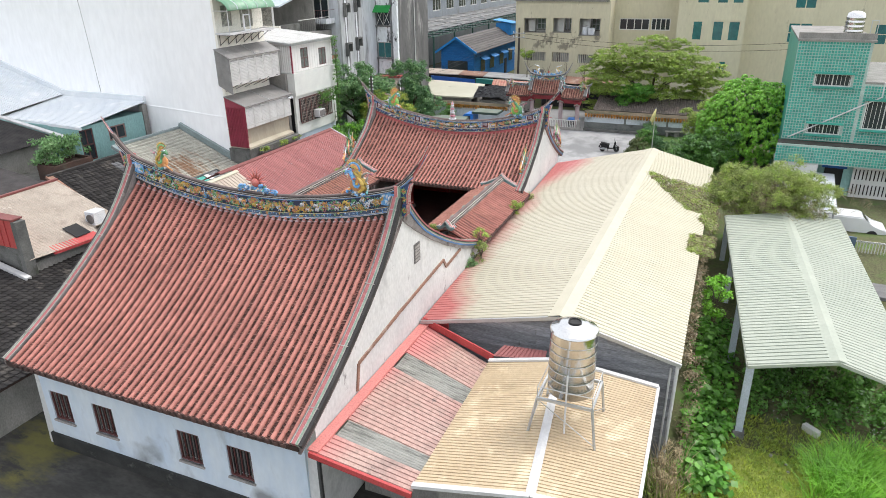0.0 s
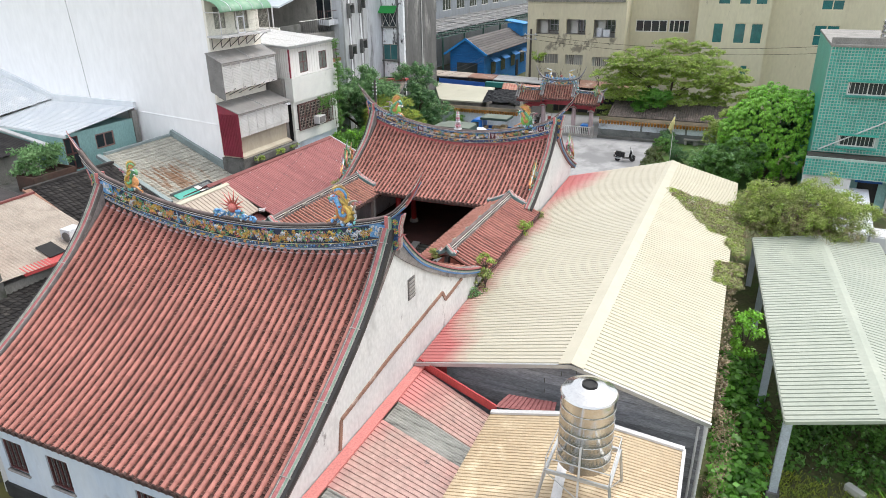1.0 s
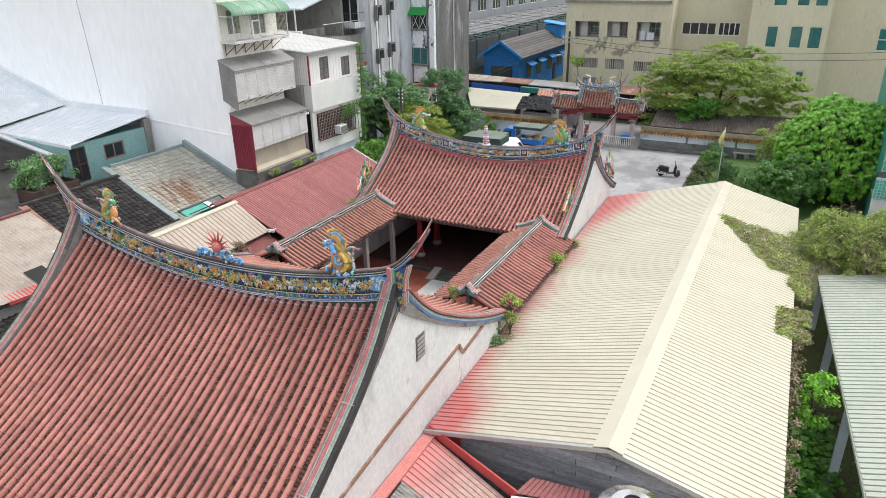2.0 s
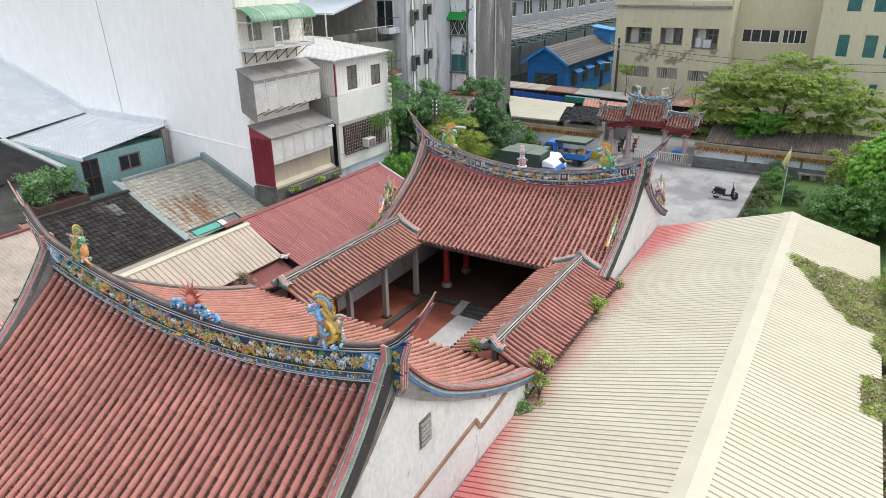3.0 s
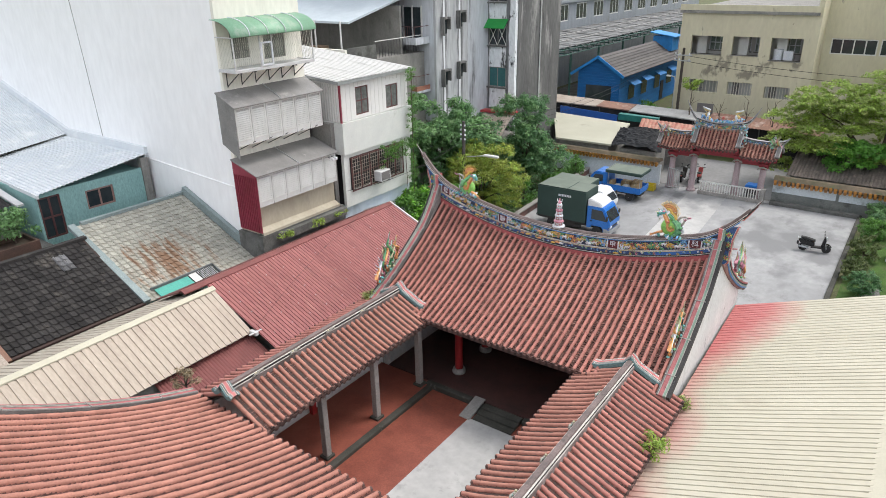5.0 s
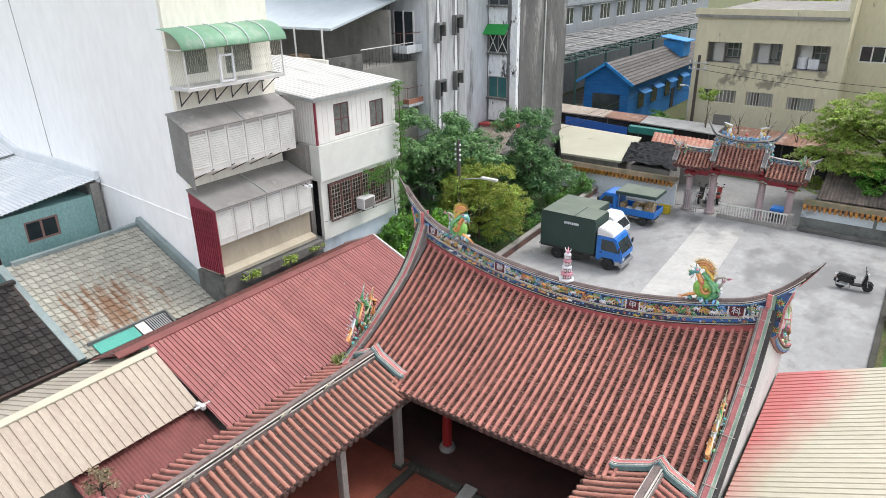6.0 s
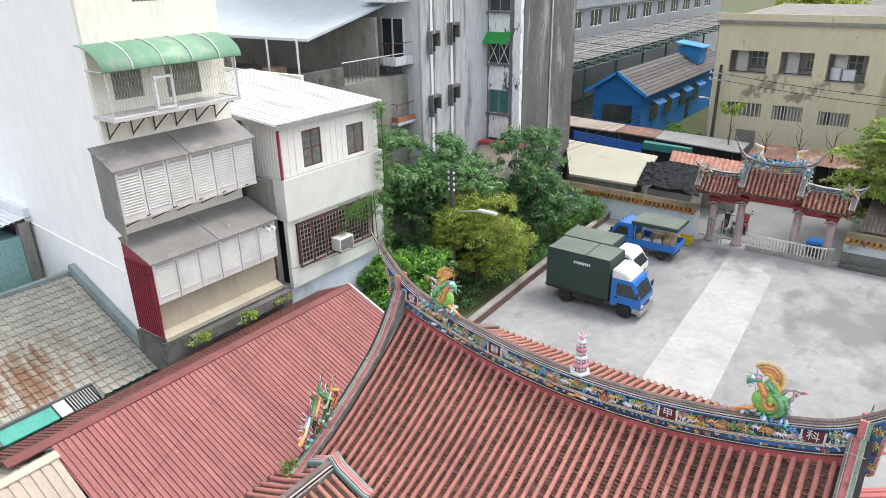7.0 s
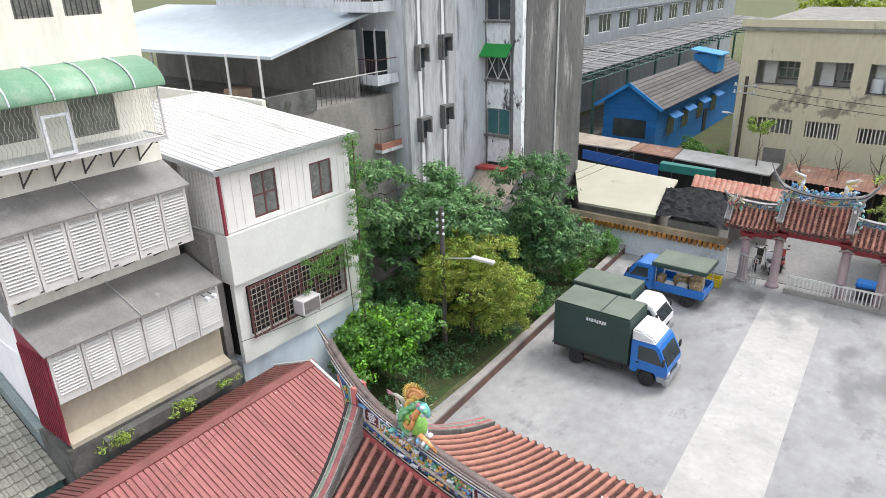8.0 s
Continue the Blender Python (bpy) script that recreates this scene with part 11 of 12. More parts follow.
def pad_points(cx, cy, cz, rx, ry, rz, pads, radius, n, rng):
    """Clumps in flat, tiered pads of foliage spread through a wide crown, with shade between the tiers."""
    mids = []
    while len(mids) < pads:
        d = Vector((rng.uniform(-1, 1), rng.uniform(-1, 1), rng.uniform(-0.75, 1)))
        if 0.35 < d.length < 1.0:
            mids.append((cx + d.x * rx, cy + d.y * ry, cz + d.z * rz - 0.4 * d.x * d.x))
    pts = []
    for k in range(n):
        m = mids[k % pads]
        q = radius * (0.7 + 0.6 * ((k % pads) * 0.618 % 1.0))
        a, r = rng.uniform(0, math.tau), math.sqrt(rng.random())
        pts.append((m[0] + q * r * math.cos(a), m[1] + q * r * math.sin(a) * 0.8, m[2] + 0.3 * q * (1 - r * r) + rng.uniform(-0.08, 0.08)))
    return pts


def rosettes(centres, middle, per, length, width, droop, rng):
    """Umbrella-like rosettes: drooping leaves spread round each centre, which faces away from the crown's middle."""
    v, f = [], []
    for c in centres:
        c = Vector(c)
        n = ((c - Vector(middle)).normalized() + Vector((rng.gauss(0, 0.2), rng.gauss(0, 0.2), 0.75))).normalized()
        a = n.cross(Vector((rng.uniform(-1, 1), rng.uniform(-1, 1), 0.3))).normalized()
        b = n.cross(a)
        big = rng.uniform(0.75, 1.25)
        for k in range(per):
            t = (k + rng.uniform(-0.25, 0.25)) * math.tau / per
            d = a * math.cos(t) + b * math.sin(t)
            w = n.cross(d) * width * big * 0.5
            l = length * big * rng.uniform(0.8, 1.15)
            o = len(v)
            mid = c + d * l * 0.55 - n * droop * l * 0.25
            tip = c + d * l - n * droop * l
            v.extend((tuple(c), tuple(mid + w - n * 0.02), tuple(mid + n * 0.02), tuple(mid - w - n * 0.02), tuple(tip)))
            f.extend(((o, o + 1, o + 2), (o, o + 2, o + 3), (o + 1, o + 4, o + 2), (o + 2, o + 4, o + 3)))
    return v, f


def tree(name, x, y, z0, trunk_h, rx, ry, rz, clumps, per, spread, size, material, seed, label, category="tree", trunk_r=0.16, flat=0.7, low=-0.6, slim=0.5, lean=(0, 0), hollow=0.55, second=None, lobes=None, pads=None, up=0.5):
    rng = random.Random(seed)
    t = thing(name, x, y, z0, label, category)
    cx, cy, cz = x + lean[0], y + lean[1], z0 + trunk_h + rz * 0.45
    if pads:
        pts = pad_points(cx, cy, cz, rx, ry, rz, pads[0], pads[1], clumps, rng)
    elif lobes:
        pts = lobed_points(cx, cy, cz, rx, ry, rz, lobes[0], lobes[1], clumps, rng, low)
    else:
        pts = crown_points(cx, cy, cz, rx, ry, rz, clumps, rng, hollow, low)
    bm = bmesh.new()
    base = Vector((x, y, z0 - 0.05))
    fork = Vector((x + lean[0] * 0.5, y + lean[1] * 0.5, z0 + trunk_h))
    sweep(bm, [base, base.lerp(fork, 0.5) + Vector((rng.uniform(-0.1, 0.1), rng.uniform(-0.1, 0.1), 0)), fork], [trunk_r * 1.25, trunk_r, trunk_r * 0.8], 8)
    part("trunk", bm, BARK, t, "", True)
    for k in range(9):
        p = Vector(pts[int(k * len(pts) / 9)])
        mid = fork.lerp(p, 0.5) + Vector((0, 0, rz * 0.12))
        bm = bmesh.new()
        sweep(bm, [fork - Vector((0, 0, trunk_h * 0.15)), mid, p], [trunk_r * 0.55, trunk_r * 0.3, 0.02], 6)
        part("limb", bm, BARK, t, "", True)
    if second:
        cut = int(len(pts) * 0.7)
        leaf_object("crown", pts[:cut], per, spread, size, material, t, seed, flat=flat, slim=slim, up=up)
        leaf_object("crown", pts[cut:], per, spread, size, second, t, seed + 1, flat=flat, slim=slim, up=up)
    else:
        leaf_object("crown", pts, per, spread, size, material, t, seed, flat=flat, slim=slim, up=up)
    return t


def shrub(name, x, y, z0, rx, ry, rz, clumps, per, spread, size, material, seed, label, category="shrub", **kw):
    t = tree(name, x, y, z0, rz * 0.5, rx, ry, rz, clumps, per, spread, size, material, seed, label, category, trunk_r=0.05, low=-0.85, **kw)
    return t


# garden between the white house and the forecourt
tree("broadleaf_tree", -33.5, 57.0, -0.1, 2.6, 4.7, 3.9, 4.2, 900, 44, 0.46, 0.27, LEAF_DARK, 11, "tall broadleaf tree with dark green drooping leaves", trunk_r=0.22, slim=0.34, second=LEAF_DEEP, lobes=(64, 1.15), low=-0.9, up=1.1)
tree("dense_evergreen_tree", -30.2, 63.0, -0.1, 1.8, 2.9, 2.8, 4.5, 620, 46, 0.4, 0.23, LEAF_DEEP, 12, "dense dark evergreen tree with a pointed crown", trunk_r=0.2, slim=0.36, second=LEAF_DARK, lobes=(56, 0.9), low=-0.9, up=1.1)
tree("yellowish_tree", -29.6, 55.7, -0.1, 1.5, 3.8, 2.5, 2.9, 1000, 44, 0.3, 0.105, LEAF_GOLD, 13, "small spreading tree with yellow-green leaves", trunk_r=0.1, flat=0.5, second=LEAF_LIGHT, lobes=(46, 0.9), low=-0.8)
tree("bright_shrub_tree", -31.0, 50.4, -0.1, 0.9, 3.2, 2.3, 2.3, 460, 44, 0.36, 0.17, LEAF_MID, 14, "bright green bushy tree beside the red roof", trunk_r=0.09, second=LEAF_BRIGHT, lobes=(24, 0.75), low=-0.8)
tree("leafy_tree", -36.3, 53.3, -0.1, 2.0, 2.4, 2.2, 3.8, 190, 44, 0.42, 0.28, LEAF_DARK, 15, "dark leafy tree close to the white house", trunk_r=0.15, slim=0.36, lobes=(16, 1.0), low=-0.9)
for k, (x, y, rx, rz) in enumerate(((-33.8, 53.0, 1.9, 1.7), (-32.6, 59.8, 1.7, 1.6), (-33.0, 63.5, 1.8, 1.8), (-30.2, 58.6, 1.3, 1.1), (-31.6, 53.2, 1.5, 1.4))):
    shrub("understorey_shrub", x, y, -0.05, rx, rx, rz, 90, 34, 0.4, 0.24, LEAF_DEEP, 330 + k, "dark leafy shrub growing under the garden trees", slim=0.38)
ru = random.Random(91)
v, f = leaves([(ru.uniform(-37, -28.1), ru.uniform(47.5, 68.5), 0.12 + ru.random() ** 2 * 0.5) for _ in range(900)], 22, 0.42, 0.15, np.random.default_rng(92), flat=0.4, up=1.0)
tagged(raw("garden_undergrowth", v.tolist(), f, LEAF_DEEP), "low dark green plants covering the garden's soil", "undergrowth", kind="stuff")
for k, (x, y, rx, rz, m) in enumerate(((-28.4, 59.5, 1.2, 1.0, LEAF_MID), (-29.3, 66.5, 1.5, 1.1, LEAF_DARK), (-28.2, 67.8, 0.9, 1.0, LEAF_MID), (-32.5, 66.5, 1.6, 1.4, LEAF_DEEP), (-29.0, 57.0, 1.2, 0.8, LEAF_LIGHT), (-31.0, 69.0, 1.5, 1.3, LEAF_DARK), (-28.6, 64.3, 0.8, 0.7, LEAF_MID))):
    shrub("garden_shrub", x, y, -0.05, rx, rx, rz, 26, 60, 0.35, 0.14, m, 30 + k, "leafy green shrub in the temple garden")
# clipped hedge along the low wall
hedge = thing("clipped_hedge", -28.3, 68.2, 0, "clipped green hedge by the forecourt", "hedge")
rngh = random.Random(5)
leaf_object("foliage", [(-28.6 + rngh.uniform(-0.5, 0.5), rngh.uniform(65.3, 69.6), 0.5 + rngh.uniform(-0.4, 0.6)) for _ in range(70)], 60, 0.32, 0.10, LEAF_MID, hedge, 3)
part("stem", boxes((-28.9, -28.3, 65.5, 69.4, -0.1, 0.35)), BARK, hedge)
# the low garden wall with a brown coping
garden = thing("garden_wall", -27.2, 58, 0, "low garden wall with a pale coping and brown tiled face", "wall", kind="structure")
bm = bmesh.new()
strip(bm, [(-26.75, 47.6, -0.2), (-27.75, 69.5, -0.2)], rect(-0.12, 0.12, 0, 0.62))
part("wall_body", bm, mat("brown_wall_tile", (0.20, 0.10, 0.085), (0.13, 0.08, 0.07), 0.7, stain=(0.06, 0.05, 0.05), stain_at=0.55), garden)
bm = bmesh.new()
strip(bm, [(-26.75, 47.5, 0.42), (-27.75, 69.6, 0.42)], rect(-0.17, 0.17, 0, 0.09))
part("coping", bm, STONE, garden, "pale stone coping")
# creeper on the white house
ivy = thing("wall_creeper", -31.3, 50, 4.2, "green creeper hanging over the white house's corner", "creeper")
rngi = random.Random(6)
cs = [(-31.35 + rngi.uniform(-0.05, 0.12), rngi.uniform(47.6, 50.5), 6.5 - abs(rngi.gauss(0, 0.55))) for _ in range(60)] + [(-31.35 + rngi.uniform(-0.1, 0.2), rngi.uniform(50.2, 50.8), rngi.uniform(3.5, 10.6)) for _ in range(80)]
leaf_object("foliage", cs, 60, 0.22, 0.07, LEAF_MID, ivy, 9)
part("stem", rods(((-31.35, 50.5, 0.0), (-31.3, 50.55, 10.4), 0.03), ((-31.35, 49.9, 3.4), (-31.3, 49.7, 6.6), 0.02), n=5), BARK, ivy)

# trees beyond the wall and on the right
tree("flat_topped_tree", -8.0, 75.6, 0, 1.9, 7.6, 3.6, 4.8, 5400, 30, 0.28, 0.15, LEAF_LIGHT, 21, "wide flat-topped tree with tiers of fine light green leaves", trunk_r=0.28, flat=0.5, second=LEAF_OLIVE, pads=(250, 1.1), up=1.3)
tree("young_bright_tree", -9.4, 74.2, 0, 2.2, 2.2, 1.4, 2.1, 380, 40, 0.28, 0.16, LEAF_BROAD, 61, "young rounded tree with fresh green leaves over the old tiled shed", trunk_r=0.09, lobes=(26, 0.6), up=0.9, lean=(0, -1.5))
# inner leaves in deep green, a painted shade behind the bright rosettes
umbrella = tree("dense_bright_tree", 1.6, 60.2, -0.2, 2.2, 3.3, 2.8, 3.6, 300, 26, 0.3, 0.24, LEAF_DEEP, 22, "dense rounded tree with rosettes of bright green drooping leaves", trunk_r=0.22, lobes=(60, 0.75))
rr = random.Random(63)
heads = crown_points(1.7, 60.2, 3.3, 4.0, 3.4, 4.0, 2300, rr, 0.84, -0.6)
for k, m in ((0, LEAF_LIME), (1, LEAF_BRIGHT)):
    v, f = rosettes(heads[k::2], (1.7, 60.2, 2.2), 8, 0.25, 0.125, 0.85, rr)
    tagged(raw("crown", v, f, m, umbrella, "rosettes of bright green leaves"), kind="stuff")
tree("dark_round_tree", -1.3, 57.0, -0.2, 1.0, 2.7, 2.2, 2.3, 560, 44, 0.28, 0.15, LEAF_MID, 23, "dark green rounded small tree", trunk_r=0.12, second=LEAF_DARK, lobes=(46, 0.75), up=1.0)
tree("grey_green_tree", -1.9, 62.6, -0.2, 1.8, 2.1, 1.8, 2.4, 420, 40, 0.28, 0.13, LEAF_LIGHT, 24, "soft light green tree beside the bright rounded one", trunk_r=0.12, second=LEAF_OLIVE, lobes=(34, 0.7), up=0.8)
bush = tree("straggly_bush", 2.9, 42.8, -1.0, 2.9, 3.7, 2.3, 2.5, 1500, 42, 0.3, 0.12, LEAF_OLIVE, 25, "straggly olive-green bush growing between the shed and the canopy", "bush", trunk_r=0.12, slim=0.34, second=LEAF_LIGHT, lobes=(90, 0.7), low=-0.9, up=0.7)
rt_ = random.Random(64)
twigs = [(2.9 + rt_.gauss(0, 1.7), 42.6 + rt_.gauss(0, 1.1), 2.6 + rt_.uniform(-0.8, 1.3)) for _ in range(130)]
leaf_object("twig", twigs, 26, 0.5, 0.5, DRY, bush, 65, "dry brown twigs among the leaves", slim=0.035, flat=1.0)
for k, (x, y, r, m) in enumerate(((-6.6, 66.2, 0.85, LEAF_DEEP), (-6.9, 65.0, 0.85, LEAF_MID), (-7.0, 61.4, 0.85, LEAF_BOX), (-5.3, 62.6, 0.75, LEAF_DEEP), (-7.2, 58.3, 0.7, LEAF_BOX), (-6.6, 56.2, 0.8, LEAF_DEEP), (-3.4, 60.5, 1.0, LEAF_DARK), (-7.0, 69.0, 0.7, LEAF_DARK), (-2.2, 64.5, 1.2, LEAF_DEEP))):
    shrub("garden_shrub", x, y, -0.02, r, r, r * 0.95, 90, 60, 0.2, 0.09, m, 50 + k, "rounded clipped green shrub beside the forecourt", up=0.9)
LAWN = mat("lawn", (0.075, 0.15, 0.025), (0.05, 0.10, 0.022), 0.95, fine=20, fine_amount=0.5, bump=0.5, stain=(0.10, 0.105, 0.05), stain_scale=0.7, stain_at=0.56)
tagged(part("lawn", boxes((-7.6, 2, 49.5, 69.8, -0.2, 0.0)), LAWN), "green lawn beside the forecourt", "lawn", kind="structure")
# darker lawn colour here carries the shade of the garden trees
tagged(part("garden_lawn", boxes((-40, -27.9, 46, 72.5, -0.3, -0.02)), mat("shade_toned_lawn", (0.05, 0.09, 0.022), (0.06, 0.065, 0.03), 0.95, fine=14, fine_amount=0.5, bump=0.5)), "temple garden grass, coloured dark for the trees' shade", "lawn", kind="structure")
part("forecourt_kerb", boxes((-8.1, -7.85, 46, 69.8, -0.1, 0.16), bevel=0.02), MOSS_STONE)
flag = thing("flagpole", -5.9, 62, 0, "thin pale flagpole with a furled yellow flag", "flagpole")
part("pole", rods(((-5.9, 62, -0.02), (-5.9, 62, 4.2), 0.035, 0.02), n=8), LOUVRE, flag)
bm = bmesh.new()
sweep(bm, [(-5.9, 62, 4.0), (-6.0, 61.95, 3.5), (-6.12, 61.95, 3.0), (-6.05, 61.95, 2.6)], [0.05, 0.16, 0.2, 0.1], 8, 0.5)
part("cloth", bm, mat("yellow_flag_cloth", (0.70, 0.66, 0.36), (0.66, 0.58, 0.24), 0.8), flag, "furled pale yellow cloth", True)
for k, (x, y) in enumerate(((-4.9, 69.2), (-3.9, 69.4), (-6.1, 56.0))):
    st = thing("stone_bench" if k < 2 else "rock", x, y, 0, "low grey stone bench by the wall" if k < 2 else "grey garden rock among shrubs", "bench" if k < 2 else "rock")
    if k < 2:
        part("seat", boxes((x - 0.6, x + 0.6, y - 0.2, y + 0.2, 0.42, 0.55), bevel=0.02), STONE, st)
        part("leg", boxes((x - 0.5, x - 0.3, y - 0.18, y + 0.18, 0, 0.42)), STONE, st)
        part("leg", boxes((x + 0.3, x + 0.5, y - 0.18, y + 0.18, 0, 0.42)), STONE, st)
    else:
        bm = bmesh.new()
        bmesh.ops.create_icosphere(bm, subdivisions=2, radius=0.45)
        for v in bm.verts:
            v.co = Vector((x, y, 0.25)) + v.co * (1 + 0.35 * noise.noise(v.co * 3))
        part("stone", bm, STONE, st)

# creepers over the long shed's far corner
vine = thing("roof_creeper", -1.6, 40, 3.0, "tangle of dry and green creeper over the shed roof", "creeper")
rv = random.Random(17)
def shed_z(x, y):
    return 3.84 - 0.24 * (y - 22) / 27 - (x + 4.6) * (1.04 - 0.05 * (y - 22) / 27) / 4.4
cs, cl, cd = [], [], []
for k in range(1900):
    y = rv.uniform(32.5, 43.2)
    edge = -0.3 - max(0, (y - 37.0) / 6.2) ** 0.9 * 3.8
    x = rv.uniform(edge, 0.2) if y > 36.5 else rv.uniform(-0.75, 0.25)
    if noise.noise(Vector((x * 0.8, y * 0.6, 2))) < (-0.7 if y > 38.5 else -0.05):
        continue
    q = (x, y, shed_z(x, y) + 0.05 + rv.random() * 0.10)
    (cs if rv.random() < 0.5 else cl if rv.random() < 0.5 else cd).append(q)
leaf_object("foliage", cs, 40, 0.26, 0.08, LEAF_OLIVE, vine, 18, flat=0.4)
leaf_object("fresh_foliage", cl, 34, 0.22, 0.085, LEAF_LIGHT, vine, 28, "fresh light green leaves", flat=0.45)
leaf_object("dry_foliage", cd, 42, 0.32, 0.10, DRY, vine, 19, "dry brown stems and leaves", flat=0.35)
edge_v = thing("eave_weeds", 0, 27, 2.4, "dry weeds and creeper along the shed's eave", "creeper")
cs = [(-0.15 + rv.uniform(-0.12, 0.3), rv.uniform(22.0, 36), 2.65 + rv.uniform(-0.5, 0.15)) for _ in range(90)]
leaf_object("dry_foliage", cs, 30, 0.22, 0.10, DRY, edge_v, 20)
cs = [(0.15 + rv.uniform(-0.1, 0.4), rv.uniform(22.0, 24.0), rv.uniform(-1.0, 2.4)) for _ in range(35)]
leaf_object("hanging_stems", cs, 26, 0.3, 0.14, DRY, edge_v, 21, slim=0.2)
shrub("gutter_bush", 0.75, 30.2, 0.6, 0.55, 0.7, 1.2, 26, 50, 0.3, 0.16, LEAF_BRIGHT, 61, "bright green bush between shed and canopy", "bush")

# weeds rooted in the corridor's gutter
for k, (x, y, z, r, m) in enumerate(((-10.35, 29.1, 3.0, 0.5, LEAF_LIGHT), (-10.0, 28.3, 2.7, 0.45, LEAF_OLIVE), (-10.2, 34.6, 3.0, 0.38, LEAF_LIGHT), (-10.45, 37.6, 2.7, 0.35, LEAF_OLIVE), (-10.3, 27.6, 2.4, 0.3, LEAF_DARK), (-12.6, 28.6, 3.7, 0.18, LEAF_OLIVE), (-24.2, 28.8, 3.1, 0.45, DRY), (-23.2, 37.0, 3.3, 0.25, LEAF_OLIVE))):
    shrub("gutter_weed", x, y, z, r, r, r, 14, 36, 0.2, 0.13, m, 70 + k, "wild weed rooted in the roof gutter", "weed", slim=0.3)
rl = random.Random(31)
ledge = thing("ledge_weeds", -31.2, 41, 3.6, "grass and weeds along the concrete ledge", "weeds")
leaf_object("foliage", [(-31.2 + rl.uniform(-0.25, 0.25), rl.choice((39.6, 40.2, 41.8, 43.6)) + rl.uniform(-0.4, 0.4), 3.55 + rl.uniform(0, 0.15)) for _ in range(30)], 40, 0.2, 0.12, LEAF_LIGHT, ledge, 32, slim=0.3)
pl = thing("planter_shrubs", -39.5, 29.4, 4.5, "leafy shrubs growing in the roof planter", "shrub")
leaf_object("foliage", [(-40.1 + rl.uniform(-0.9, 0.8), rl.uniform(28.0, 31.5), 4.9 + rl.uniform(-0.3, 1.0)) for _ in range(75)], 55, 0.4, 0.17, LEAF_DARK, pl, 33)
part("stem", rods(((-40.0, 28.7, 4.3), (-40.0, 28.9, 5.2), 0.03), ((-39.9, 30.6, 4.3), (-40.1, 30.5, 5.3), 0.03), n=5), BARK, pl)

# weeds and grass on the waste ground
def blades(centres, n, h, w, spread, seed, lean=0.5):
    rng = np.random.default_rng(seed)
    v, f = [], []
    for c in centres:
        for k in range(n):
            a = rng.random() * math.tau
            r = spread * math.sqrt(rng.random())
            b = Vector((c[0] + r * math.cos(a), c[1] + r * math.sin(a), c[2]))
            d = Vector((math.cos(a + rng.normal() * 0.6), math.sin(a + rng.normal() * 0.6), 0))
            s = Vector((-d.y, d.x, 0)) * w
            hh = h * (0.5 + 0.8 * rng.random())
            m1 = b + d * hh * lean * 0.35 + Vector((0, 0, hh * 0.6))
            t1 = b + d * hh * lean + Vector((0, 0, hh * 0.85))
            o = len(v)
            v.extend([b - s, b + s, m1 + s * 0.8, m1 - s * 0.8, t1])
            f.extend([(o, o + 1, o + 2, o + 3), (o + 3, o + 2, o + 4)])
    return v, f
rg = random.Random(41)
tuft = [(rg.gauss(cx, 0.55), rg.gauss(cy, 0.4), -1.8) for cx, cy, m in ((5.7, 23.9, 22), (6.9, 24.2, 18), (6.0, 22.3, 18), (8.2, 22.6, 16)) for _ in range(m)]
v, f = blades(tuft, 46, 1.1, 0.014, 0.35, 5, 0.8)
tagged(raw("tall_grass", v, f, LEAF_BRIGHT), "tall bright green grass tufts on the waste ground", "grass", kind="stuff")
moss_edge = [(4.8 + (4.6 + 0.7 * math.sin(3 * a + 1) + 0.4 * math.sin(7 * a)) * math.cos(a), 21.0 + (5.0 + 0.6 * math.sin(4 * a)) * math.sin(a), -1.822) for a in [k * math.tau / 64 for k in range(64)]]
MOSS = mat("yellow_green_moss", (0.27, 0.31, 0.06), (0.20, 0.26, 0.05), 0.95, scale=0.9, fine=9, fine_amount=0.45, stain=(0.17, 0.15, 0.075), stain_scale=0.7, stain_at=0.56, stain_soft=0.15, stain2=(0.16, 0.30, 0.04), stain2_scale=1.3, stain2_at=0.52, bump=0.5)
tagged(part("moss_ground", slab(moss_edge, 0.03), MOSS), "yellow-green moss and low weeds over the waste ground", "ground", kind="structure")
short = [(rg.uniform(0.3, 13), rg.uniform(16, 26.5), -1.8) for _ in range(2600)]
v, f = blades(short, 14, 0.16, 0.012, 0.3, 6, 0.7)
tagged(raw("short_grass", v, f, LEAF_YELLOW), "short yellow-green grass and moss on the waste ground", "grass", kind="stuff")
v, f = leaves([(rg.uniform(0.3, 12), rg.uniform(16, 26), -1.7) for _ in range(700)], 24, 0.35, 0.07, np.random.default_rng(8), flat=0.2)
tagged(raw("ground_weeds", v.tolist(), f, LEAF_LIGHT), "low creeping weeds on the waste ground", "weeds", kind="stuff")
v, f = leaves([(rg.uniform(0.3, 1.9), rg.uniform(21.2, 34), -1.4 + rg.uniform(-0.35, 0.4)) for _ in range(230)] + [(rg.gauss(0.9, 0.3), rg.gauss(22.0, 0.6), -1.4 + rg.uniform(-0.3, 0.35)) for _ in range(34)], 14, 0.45, 0.29, np.random.default_rng(9), slim=0.85, up=1.6)
tagged(raw("broad_leaved_weeds", v.tolist(), f, LEAF_BROAD), "broad-leaved green weeds along the shed wall", "weeds", kind="stuff")
v, f = leaves([(rg.uniform(2.6, 12), rg.uniform(26.6, 31), -1.4 + rg.uniform(-0.35, 0.6)) for _ in range(420)], 22, 0.45, 0.20, np.random.default_rng(10), slim=0.55)
tagged(raw("canopy_undergrowth", v.tolist(), f, LEAF_MID), "dark undergrowth beneath the open canopy", "weeds", kind="stuff")
